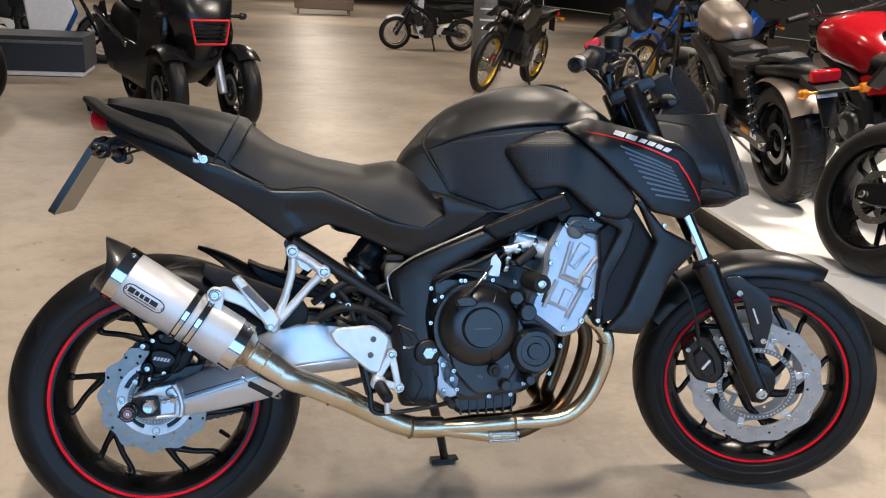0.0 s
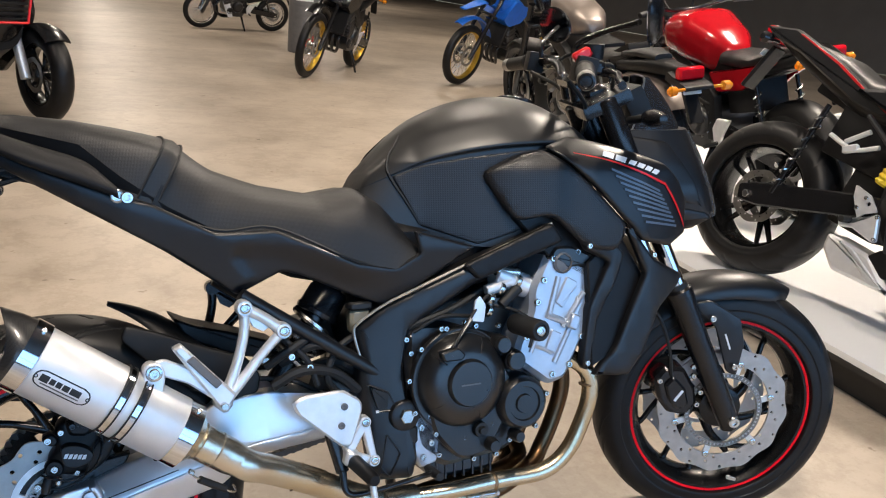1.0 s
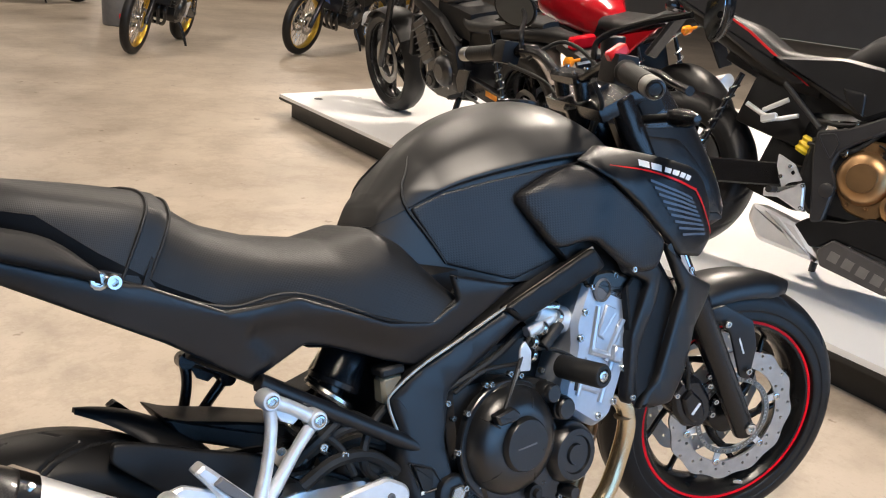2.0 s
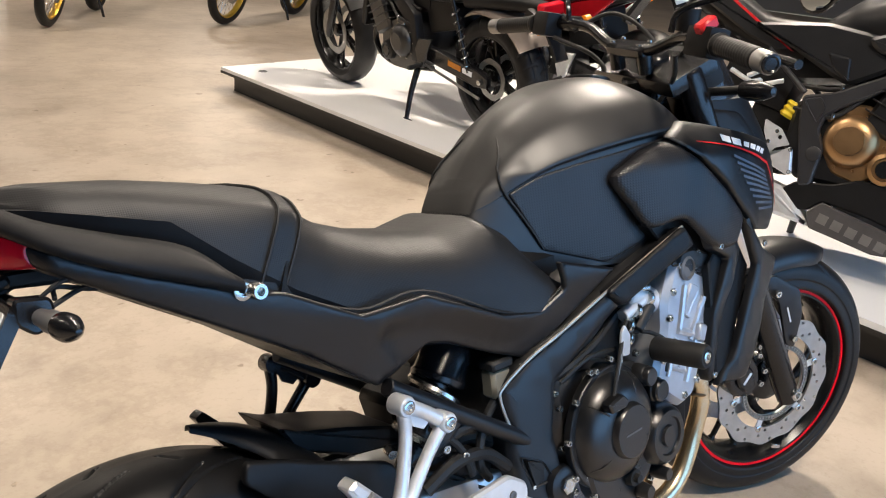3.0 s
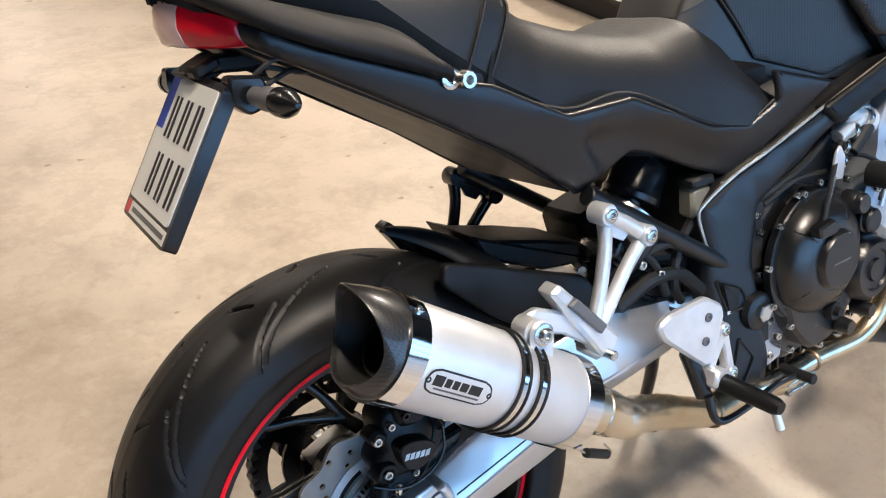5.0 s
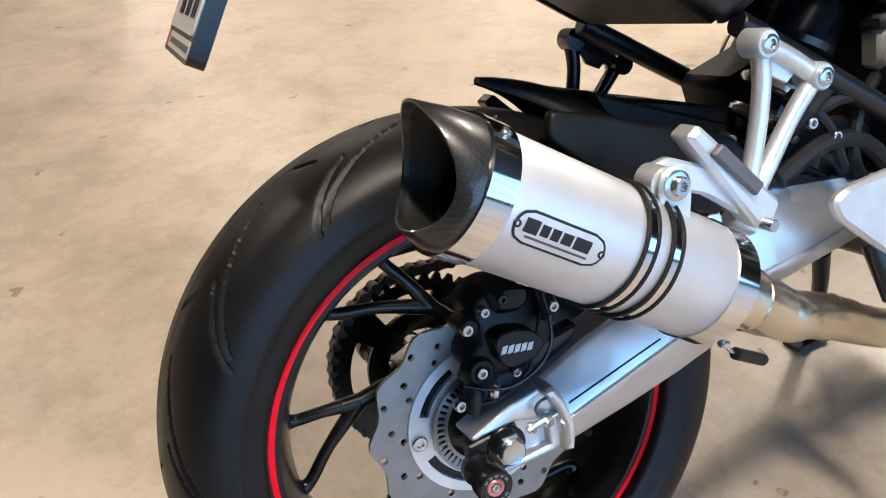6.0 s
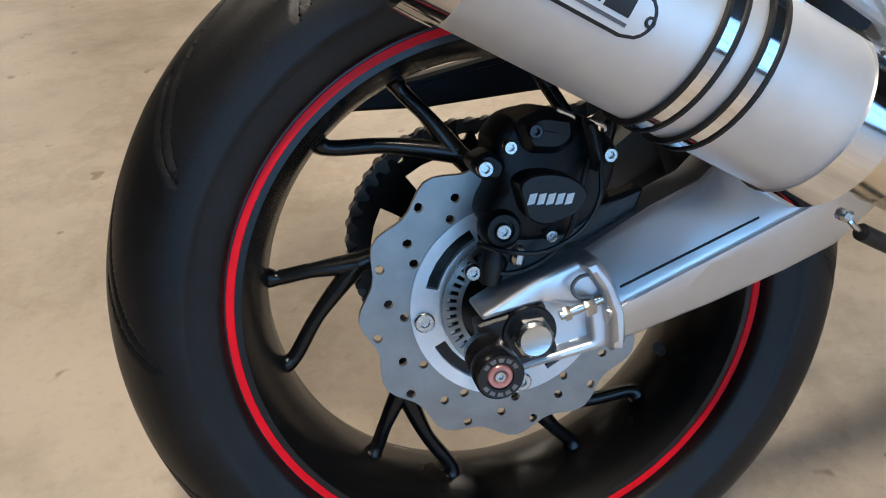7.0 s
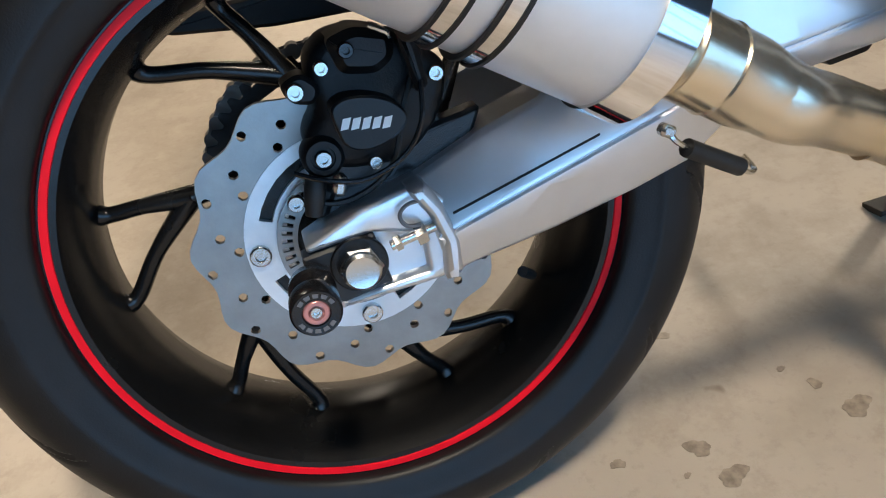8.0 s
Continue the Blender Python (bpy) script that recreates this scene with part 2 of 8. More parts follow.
def lathe(prof, n=48, centre=(0, 0, 0), axis=(0, 1, 0), ring=False, bm=None):
    """Revolves (along, radius) pairs about an axis; ring: the profile closes on itself."""
    ax = Vector(axis).normalized()
    u = ax.orthogonal().normalized()
    if abs(ax.y) > 0.99:
        u = Vector((1, 0, 0))
    w = ax.cross(u)
    c = Vector(centre)
    bm = bm or bmesh.new()
    cols = []
    for a in np.linspace(0, 2 * math.pi, n, endpoint=False):
        d = math.cos(a) * u + math.sin(a) * w
        cols.append([bm.verts.new(c + ax * s + d * r) for s, r in prof])
    k = len(prof)
    for i in range(n):
        a, b = cols[i], cols[(i + 1) % n]
        for j in range(k if ring else k - 1):
            q = (j + 1) % k
            bm.faces.new((a[j], a[q], b[q], b[j]))
    if not ring:
        for j in (0, k - 1):
            if prof[j][1] > 1e-6:
                bm.faces.new([col[j] for col in cols])
    bmesh.ops.remove_doubles(bm, verts=bm.verts, dist=1e-6)
    bmesh.ops.recalc_face_normals(bm, faces=bm.faces)
    return bm


def rod(a, b, r, n=14, r2=None, edge=0.0, bm=None):
    a, b = Vector(a), Vector(b)
    h, r2 = (b - a).length, r if r2 is None else r2
    e = edge or min(r, r2) * 0.12
    return lathe([(0, r - e), (e, r), (h - e, r2), (h, r2 - e)], n, a, b - a, bm=bm)


def box(c, size, rot=(0, 0, 0), bev=0.004, bm=None, seg=1):
    b2 = bmesh.new()
    bmesh.ops.create_cube(b2, size=1)
    b2.transform(Matrix.Diagonal((*size, 1)))
    if bev:
        bmesh.ops.bevel(b2, geom=b2.edges[:], offset=bev, segments=seg, affect="EDGES", profile=0.7)
    b2.transform(pose(*c, *rot))
    return join(b2, bm)


def join(b2, bm):
    if bm is None:
        return b2
    me = bpy.data.meshes.new("tmp")
    b2.to_mesh(me)
    b2.free()
    bm.from_mesh(me)
    bpy.data.meshes.remove(me)
    return bm


def rounded(poly, r, n=3):
    """A polygon with its corners rounded by about r."""
    out = []
    k = len(poly)
    for i in range(k):
        p, a, b = (Vector(poly[j % k]) for j in (i, i - 1, i + 1))
        da, db = a - p, b - p
        ra, rb = min(r, da.length * 0.45), min(r, db.length * 0.45)
        s, e = p + da.normalized() * ra, p + db.normalized() * rb
        for t in np.linspace(0, 1, n + 1):
            out.append(tuple((1 - t) ** 2 * s + 2 * t * (1 - t) * p + t * t * e))
    return out


def inset2d(poly, d):
    """The polygon moved inwards by d, corner by corner."""
    k = len(poly)
    area = sum(poly[i][0] * poly[(i + 1) % k][1] - poly[(i + 1) % k][0] * poly[i][1] for i in range(k))
    s = 1 if area > 0 else -1
    out = []
    for i in range(k):
        p, a, b = (Vector(poly[j % k]) for j in (i, i - 1, i + 1))
        e1, e2 = (p - a).normalized(), (b - p).normalized()
        n1, n2 = Vector((-e1.y, e1.x)) * s, Vector((-e2.y, e2.x)) * s
        q = (n1 + n2)
        q = q / max(0.35, q.length_squared / 2) * 1.0 if q.length > 1e-6 else n1
        out.append(tuple(p + q * d))
    return out


def inside2d(p, poly):
    """Whether a point lies inside a polygon."""
    hit = False
    for (x0, z0), (x1, z1) in zip(poly, poly[1:] + poly[:1]):
        if (z0 > p[1]) != (z1 > p[1]) and p[0] < (x1 - x0) * (p[1] - z0) / (z1 - z0) + x0:
            hit = not hit
    return hit


def plate(poly, y0, y1, cham=0.004, round_r=0.0, bm=None, cut=()):
    """A polygon in the xz plane extruded from y0 (the face seen) to y1, its front edge chamfered; cut: holes."""
    p = rounded(poly, round_r) if round_r else poly
    s = 1 if y1 > y0 else -1
    if cut:
        b2 = bmesh.new()
        es = []
        for l in [p, *cut]:
            v = [b2.verts.new((x, 0, z)) for x, z in l]
            es += [b2.edges.new((v[i], v[(i + 1) % len(v)])) for i in range(len(v))]
        bmesh.ops.triangle_fill(b2, use_beauty=True, edges=es)
        gone = [fc for fc in b2.faces if any(inside2d(fc.calc_center_median().xz, l) for l in cut)]
        bmesh.ops.delete(b2, geom=gone, context="FACES_ONLY")
        for v in b2.verts:
            v.co.y = y0
        r = bmesh.ops.extrude_face_region(b2, geom=b2.faces[:])
        for v in r["geom"]:
            if isinstance(v, bmesh.types.BMVert):
                v.co.y = y1
        bmesh.ops.recalc_face_normals(b2, faces=b2.faces)
        return join(b2, bm)
    q = inset2d(p, cham)
    loops = [[(x, y1, z) for x, z in p], [(x, y0 + s * cham, z) for x, z in p], [(x, y0, z) for x, z in q]]
    b2 = loft(loops)
    return join(b2, bm)


def skin(poly, yfun, thick=0.006, step=0.02, round_r=0.012, roll=0.004, bm=None):
    """A panel whose outline lies in the xz plane and whose face follows y = yfun(x, z), with a rolled edge."""
    p = rounded(poly, round_r) if round_r else poly
    b2 = bmesh.new()
    lay = b2.verts.layers.float.new("drop")
    if roll:
        rings = [[b2.verts.new((x, 0, z)) for x, z in (p if d == 0 else inset2d(p, d * roll * 1.3))] for d in (0, 0.4, 1)]
        k = len(p)
        for o, q in zip(rings, rings[1:]):
            for i in range(k):
                b2.faces.new((o[i], o[(i + 1) % k], q[(i + 1) % k], q[i]))
        drop = {v: roll * d for v, d in [(v, 1.0) for v in rings[0]] + [(v, 0.28) for v in rings[1]]}
        inner = rings[2]
    else:
        inner = [b2.verts.new((x, 0, z)) for x, z in p]
        drop = {}
    for v, d in drop.items():
        v[lay] = d
    b2.faces.new(inner)
    xs, zs = [v.co.x for v in b2.verts], [v.co.z for v in b2.verts]
    for lo, hi, no in ((min(xs), max(xs), (1, 0, 0)), (min(zs), max(zs), (0, 0, 1))):
        k = int((hi - lo) / step)
        for i in range(1, k + 1):
            c = lo + (hi - lo) * i / (k + 1)
            bmesh.ops.bisect_plane(b2, geom=b2.verts[:] + b2.edges[:] + b2.faces[:], dist=1e-5, plane_co=(c * no[0], 0, c * no[2]), plane_no=no)
    s = 1 if yfun(*p[0]) < 0 else -1
    old = b2.verts[:]
    for v in old:
        v.co.y = yfun(v.co.x, v.co.z)
    r = bmesh.ops.extrude_face_region(b2, geom=b2.faces[:])
    for v in r["geom"]:
        if isinstance(v, bmesh.types.BMVert):
            v.co.y += s * v[lay] * 1.0
    keep = {v for v in r["geom"] if isinstance(v, bmesh.types.BMVert)}
    for v in b2.verts:
        if v not in keep:
            v.co.y += s * max(thick, roll * 1.2)
    bmesh.ops.recalc_face_normals(b2, faces=b2.faces)
    return join(b2, bm)


def bolt(p, d, r=0.008, h=0.006, bm=None):
    """A round bolt head with a socket, its face along d."""
    return lathe([(0, r), (h * 0.8, r), (h, r * 0.85), (h, r * 0.5), (h * 0.45, r * 0.45), (h * 0.45, 0)], 12, p, d, bm=bm)


def hexnut(p, d, r=0.012, h=0.01, bm=None):
    return lathe([(0, r), (h * 0.8, r), (h, r * 0.86), (h, 0)], 6, p, d, bm=bm)

# ---- setting ----


def setting(name, bm, material, label, category):
    ob = part(name, bm, material)
    return tagged(ob, label, category, kind="structure")


floor = setting("floor", box((2, 20, -0.1), (30, 64, 0.2), bev=0), CONCRETE, "polished warm beige concrete showroom floor with faint stains", "floor")
PINKI = mat("pink_insert", (0.55, 0.24, 0.22), 0.28, metal=0.5)
CALM = mat("caliper_black_coat", (0.0045, 0.0045, 0.005), 0.42, var=0.3, scale=60, bump=0.35, spec=0.3)
CALP = mat("caliper_face_coat", (0.006, 0.006, 0.0065), 0.34, var=0.2, scale=60, bump=0.2, spec=0.35)
SCREENM = glass_mat("smoked_screen", (0.05, 0.05, 0.055), 0.12, 0.6)
LENSM = glass_mat("clear_lens", (0.92, 0.95, 1.0), 0.03, 0.95)
STAINM = mat("oil_stain", (0.27, 0.22, 0.165), 0.42, var=0.35, scale=90)
rnd = random.Random(7)
for sx, sy, sr in ((0.19, -0.12, 0.011), (0.42, -0.10, 0.012), (0.27, -0.13, 0.018), (0.285, -0.17, 0.020), (0.44, -0.14, 0.022), (0.245, -0.155, 0.006), (0.31, 0.02, 0.010), (0.40, -0.07, 0.007),
                   (0.41, 0.19, 0.011), (0.30, 0.04, 0.013), (0.09, 0.95, 0.012), (-0.40, 1.20, 0.014), (-0.55, 0.80, 0.008), (0.6, -0.35, 0.012), (-0.25, 1.7, 0.014), (1.1, 1.4, 0.013)):
    ph, st = rnd.random() * 6.28, 1.0 + rnd.random() * 0.6
    l = []
    for a in np.linspace(0, 2 * math.pi, 28, endpoint=False):
        r = 0.55 * sr * (1 + 0.20 * math.sin(2 * a + ph) + 0.13 * math.sin(3 * a + 2 * ph) + 0.08 * math.sin(7 * a + ph))
        l.append((sx + r * st * math.cos(a), sy + r * math.sin(a)))
    part("stain", loft([[(x, y, z) for x, y in l] for z in (0.0, 0.0006)]), STAINM, floor, "dark oil stain")
setting("ceiling", box((2, 20, 4.75), (30, 64, 0.2), bev=0), CEILM, "plain dark grey showroom ceiling with lamp panels", "ceiling")
setting("wall_north", box((2, 51.8, 2.33), (30, 0.3, 4.64), bev=0), WALLM, "plain grey plaster end wall of the showroom", "wall")
setting("wall_west", box((-13.2, 22.5, 2.33), (0.3, 58.4, 4.64), bev=0), WALLM, "plain grey plaster side wall of the showroom", "wall")
setting("wall_east", box((17.2, 22.5, 2.33), (0.3, 58.4, 4.64), bev=0), WALLM, "plain grey plaster side wall of the showroom", "wall")
b = bmesh.new()
for cx, sx, cz, sz in ((-8.125, 9.85, 2.33, 4.64), (13.60, 6.90, 2.33, 4.64), (3.475, 13.35, 0.18, 0.34), (3.475, 13.35, 4.50, 0.30)):
    box((cx, -6.7, cz), (sx, 0.3, sz), bev=0, bm=b)
setting("wall_south", b, WALLM, "grey plaster wall with a long shop window", "wall")
w = setting("window_1", box((3.475, -6.88, 2.35), (13.6, 0.02, 4.2), bev=0), WINM, "long glazed shop front with cool daylight behind", "window")
for k in range(8):
    part("window_frame", box((-3.17 + k * 1.898, -6.72, 2.35), (0.06, 0.1, 3.98), bev=0.004), BLACKE, w)
for lx, ly, lw in LAMPS:
    t = thing("ceiling_lamp", pose(lx, ly, 4.45), "warm white lamp panel on the ceiling", "lamp", "ceiling lamps")
    part("housing", box((0, 0, 0.08), (0.40, 0.80, 0.2), bev=0.01), BLACKE, t)
    part("diffuser", box((0, 0, -0.025), (0.34, 0.74, 0.01), bev=0.002), LAMPM, t)

# display platform
PH = 0.16
TOP = [(2.62, 4.58), (2.235, -1.3), (5.9, -1.5), (6.3, 4.95)]
t = thing("display_platform", pose(0, 0, 0), "low display platform with glossy white top and black sides", "platform")
b = loft([[(x, y, PH - 0.022) for x, y in TOP], [(x, y, PH) for x, y in TOP]])
part("top_board", b, WHITEB, t, "glossy white laminate top")
b = loft([[(x, y, PH - 0.040) for x, y in inset2d(TOP, -0.003)], [(x, y, PH - 0.0225) for x, y in inset2d(TOP, -0.003)]])
part("edge_band", b, BLACKE, t, "black edge band")
BASE = inset2d(TOP, 0.07)
part("base", loft([[(x, y, 0) for x, y in BASE], [(x, y, PH - 0.0405) for x, y in BASE]]), BLACKE, t)
part("cable_ring", lathe([(0, 0.03), (0.004, 0.03), (0.004, 0.022), (0.001, 0.02), (0.001, 0.004)], 24, (2.80, 4.33, PH), (0, 0, 1)), GREYM, t, "round grey cable outlet")

# ---- the main motorcycle ----
LEAN, FZ = -14.7, 0.3026
BIKE = pose(0, 0, FZ, LEAN, 0, 0)
STEER = -22.36
CASTER = Vector((-math.sin(radians(25.5)), 0, math.cos(radians(25.5))))
PIVOT = Vector((1.551, 0, -0.315))
ST = Matrix.Translation(PIVOT) @ Matrix.Rotation(radians(STEER), 4, CASTER) @ Matrix.Translation(-PIVOT)
FAX = Vector((1.45, 0, -0.015))
moto = thing("motorcycle", BIKE, "matte black naked motorcycle with red rim stripes on side stand", "motorcycle")


def circle2d(cx, cz, r, n=12):
    return [(cx + r * math.cos(a), cz + r * math.sin(a)) for a in np.linspace(0, 2 * math.pi, n, endpoint=False)]


def tyre_mesh(r0, r1, w, wb, groove, n=560, k=60):
    """Tyre with a round crown and slanting grooves pressed into the tread."""
    prof = [(-wb, r0), (-wb - 0.012, r0 + 0.004), (-w * 0.97, r0 + 0.022), (-w, r0 + 0.36 * (r1 - r0)), (-w * 0.93, r0 + 0.62 * (r1 - r0)),
            (-w * 0.70, r0 + 0.84 * (r1 - r0)), (-w * 0.36, r0 + 0.965 * (r1 - r0)), (0, r1)]
    half = [tuple(v)[:2] for v in spline([(a, b, 0) for a, b in prof], k)]
    full = half + [(-a, b) for a, b in half[-2::-1]]
    bm = bmesh.new()
    cols = []
    for i in range(n):
        th = 2 * math.pi * i / n
        c, s = math.cos(th), math.sin(th)
        col = []
        for a, r in full:
            u = abs(a) / w
            d = 0.0
            side = 0.5 if a > 0 else 0.0
            for lo, hi, slope, period, off, wd in groove:
                if lo < u < hi and r > r0 + 0.45 * (r1 - r0):
                    q = (th / (2 * math.pi / period) + slope * (u - lo) + off + side) % 1.0
                    q = min(q, 1 - q) * (2 * math.pi / period) * r1
                    d = max(d, max(0.0, 1 - (q / wd) ** 2))
            rr = r - 0.0048 * d
            col.append(bm.verts.new((rr * c, a, rr * s)))
        cols.append(col)
    for i in range(n):
        a, b2 = cols[i], cols[(i + 1) % n]
        for j in range(len(full) - 1):
            bm.faces.new((a[j], a[j + 1], b2[j + 1], b2[j]))
    bmesh.ops.recalc_face_normals(bm, faces=bm.faces)
    return bm


def wheel(parent, name, centre, rim_w, r_stripe, r_tyre, w_tyre, grooves, m, swirl, spoke_y, phase):
    """A cast wheel with six forked spokes; centre in the bike's own frame, m turns it with the fork."""
    T = (m or Matrix()) @ Matrix.Translation(centre)
    rf = r_stripe + 0.0065
    prof = [(-rim_w, rf), (-rim_w, rf - 0.0135), (-rim_w + 0.009, rf - 0.019), (-rim_w * 0.65, rf - 0.026), (-rim_w * 0.25, rf - 0.034),
            (rim_w * 0.25, rf - 0.034), (rim_w * 0.65, rf - 0.026), (rim_w - 0.009, rf - 0.019), (rim_w, rf - 0.0135), (rim_w, rf),
            (rim_w * 0.7, rf - 0.006), (rim_w * 0.3, rf - 0.016), (-rim_w * 0.3, rf - 0.016), (-rim_w * 0.7, rf - 0.006)]
    wob = part(name, lathe(prof, 96, ring=True), RIMB, parent, "black cast alloy rim", m=T)
    tb = tyre_mesh(rf - 0.001, r_tyre, w_tyre, rim_w - 0.002, grooves, 860, 84)
    TW_ = BIKE @ T
    back = TW_.inverted()
    for v in tb.verts:
        q = TW_ @ v.co
        if q.z < 0.001:
            v.co = back @ Vector((q.x, q.y, 0.001))
    part("tyre", tb, RUBBER, wob, "black sport tyre with slanting grooves", m=T)
    for s in (-1, 1):
        part("rim_stripe", lathe([(s * (rim_w + 0.0012), r_stripe - 0.0014), (s * (rim_w + 0.0012), r_stripe + 0.0042), (s * rim_w, r_stripe + 0.0047), (s * rim_w, r_stripe - 0.0019)], 128, ring=True),
             REDT, wob, "red rim tape", m=T)
    hub = lathe([(-0.055, 0.034), (-0.05, 0.05), (-0.02, 0.056), (0.02, 0.056), (0.05, 0.05), (0.055, 0.034)], 32)
    part("hub", hub, RIMB, wob, m=T)
    ri = rf - 0.030
    for k in range(6):
        c = radians(phase + 60 * k)

        def at(r, d, y):
            return Vector((r * math.cos(c + radians(d)), y, r * math.sin(c + radians(d))))
        b2 = bmesh.new()
        node = at(ri * 0.62, -swirl * 0.50, spoke_y)
        tube([at(0.046, -swirl * 1.5, spoke_y * 0.6), at(0.082, -swirl * 0.92, spoke_y), node], [0.015, 0.0105, 0.0085], 10, bm=b2)
        for e in (-11.6, 11.6):
            mid = (node + at(ri, e, spoke_y * 0.5)) / 2
            tube([node, mid, at(ri - 0.012, e, spoke_y * 0.42), at(ri + 0.004, e, spoke_y * 0.4)], [0.0092, 0.0064, 0.0066, 0.0115], 10, bm=b2)
        part("spoke", b2, RIMB, wob, m=T)
    return wob, T


def drilled_ring(r, ri, waves, depth, y0, y1, hole, rows=3, per=4):
    """A flat ring with a wavy rim, built of polar cells; some cells carry a round hole."""
    bm = bmesh.new()
    na, nr = waves * per * 2, rows * 2
    drill = {(2, 0), (1, 2), (0, 3)} if rows == 3 else {(0, 0), (1, 1), (0, 2)}

    def pt(i, j, y):
        a = 2 * math.pi * i / na
        ro = r - depth * abs(math.sin(a * waves / 2 + 0.5)) ** 1.8
        rr = ri + (ro - ri) * j / nr
        return Vector((rr * math.cos(a), y, rr * math.sin(a)))
    sheets = []
    for y in (y0, y1):
        g = {}
        holes = []

        def gv(i, j):
            key = (i % na, j)
            if key not in g:
                g[key] = bm.verts.new(pt(i, j, y))
            return g[key]
        for ci in range(na // 2):
            for cj in range(rows):
                i0, j0 = ci * 2, cj * 2
                ring = [gv(i0 + di, j0 + dj) for di, dj in ((0, 0), (1, 0), (2, 0), (2, 1), (2, 2), (1, 2), (0, 2), (0, 1))]
                if (cj, ci % per) in drill:
                    c = pt(i0 + 1, j0 + 1, y)
                    h = [bm.verts.new(c + (v.co - c).normalized() * hole) for v in ring]
                    for k in range(8):
                        bm.faces.new((ring[k], ring[(k + 1) % 8], h[(k + 1) % 8], h[k]))
                    holes.append(h)
                else:
                    bm.faces.new(ring)
        sheets.append((g, holes))
    (ga, ha), (gb, hb) = sheets
    for j in (0, nr):
        for i in range(na):
            bm.faces.new((ga[i, j], ga[(i + 1) % na, j], gb[(i + 1) % na, j], gb[i, j]))
    for p, q in zip(ha, hb):
        for k in range(8):
            bm.faces.new((p[k], p[(k + 1) % 8], q[(k + 1) % 8], q[k]))
    bmesh.ops.recalc_face_normals(bm, faces=bm.faces)
    return bm


def brake_disc(parent, T, y, r, ri, waves, m_label, steel=None, lobe=0.22):
    return part("brake_disc", drilled_ring(r, ri, waves, (r - ri) * lobe, y - 0.0025, y + 0.0025, 0.0039), steel or DISC, parent, m_label, m=T)


def slotted_ring(r, ri, n, y0, y1):
    """A flat ring with a slot in every second cell."""
    bm = bmesh.new()
    rads = [ri, ri + (r - ri) * 0.25, ri + (r - ri) * 0.78, r]
    for k in range(n * 2):
        for j in range(3):
            if j == 1 and k % 2:
                continue
            a0, a1 = 2 * math.pi * k / (2 * n), 2 * math.pi * (k + 1) / (2 * n)
            loft([[(rr * math.cos(a), y, rr * math.sin(a)) for rr, a in ((rads[j], a0), (rads[j + 1], a0), (rads[j + 1], a1), (rads[j], a1))] for y in (y0, y1)], bm=bm)
    return bm


REARG = [(0.22, 0.95, -1.15, 12, 0.0, 0.0036), (0.48, 0.97, -0.85, 12, 0.5, 0.0032), (0.06, 0.30, 0.5, 12, 0.25, 0.0042)]
FRONG = [(0.15, 0.70, 0.8, 12, 0.0, 0.0075), (0.45, 0.92, 1.0, 12, 0.5, 0.0068)]
REAR = Matrix.Translation((-0.007, 0.012, -0.0115)) @ Matrix.Rotation(radians(-0.9), 4, "Z")
rw, RT = wheel(moto, "rear_wheel", (0, 0, 0), 0.067, 0.2175, 0.314, 0.086, REARG, REAR, 40, -0.022, 118.5)
fw, FT = wheel(moto, "front_wheel", FAX, 0.051, 0.2163, 0.298, 0.061, FRONG, ST, 40, -0.012, 125)
brake_disc(rw, RT, -0.0615, 0.1225, 0.079, 12, "drilled wave brake disc")
car = [circle2d(0, 0, 0.050, 40)]
for k in range(4):
    a0 = radians(20 + 90 * k)
    car.append([(0.071 * math.cos(a0 + d) if i < 6 else 0.061 * math.cos(a0 + d), 0.071 * math.sin(a0 + d) if i < 6 else 0.061 * math.sin(a0 + d))
                for i, d in enumerate([radians(v) for v in (0, 10, 20, 30, 40, 48, 48, 40, 30, 20, 10, 0)])])
part("disc_carrier", plate(circle2d(0, 0, 0.0815, 60), -0.0655, -0.059, cut=car), ALU, rw, "silver disc carrier", m=RT)
part("sensor_ring", slotted_ring(0.0575, 0.042, 48, -0.0735, -0.071), DISC, rw, "slotted speed sensor ring", m=RT)
for k in range(4):
    a = radians(-3 + 90 * k)
    part("disc_bolt", bolt((0.0715 * math.cos(a + 3.2), -0.065, 0.0715 * math.sin(a + 3.2)), (0, -1, 0), 0.0085, 0.005), STEEL, rw, m=RT)
teeth = []
for k in range(42 * 4):
    a = 2 * math.pi * k / 168
    r = 0.113 if k % 4 in (0, 1) else 0.105
    teeth.append((r * math.cos(a), r * math.sin(a)))
cuts = [circle2d(0, 0, 0.045, 30)]
for k in range(5):
    a0 = radians(72 * k)
    cuts.append([(r * math.cos(a0 + radians(d)), r * math.sin(a0 + radians(d))) for r, d in [(0.092, x) for x in (0, 12, 24, 36, 48)] + [(0.070, x) for x in (48, 36, 24, 12, 0)]])
part("sprocket", plate(teeth, 0.094, 0.100, cut=cuts), RIMB, rw, "black rear sprocket", m=RT)
part("hub_flange", lathe([(0, 0.030), (0, 0.073), (0.006, 0.074), (0.008, 0.070), (0.008, 0.030)], 40, (0, -0.060, 0), (0, 1, 0)), RIMB, rw, m=RT)
part("valve", tube([(0.150, -0.012, -0.105), (0.135, -0.040, -0.085)], 0.005, 8), RUBBERD, rw, m=RT)
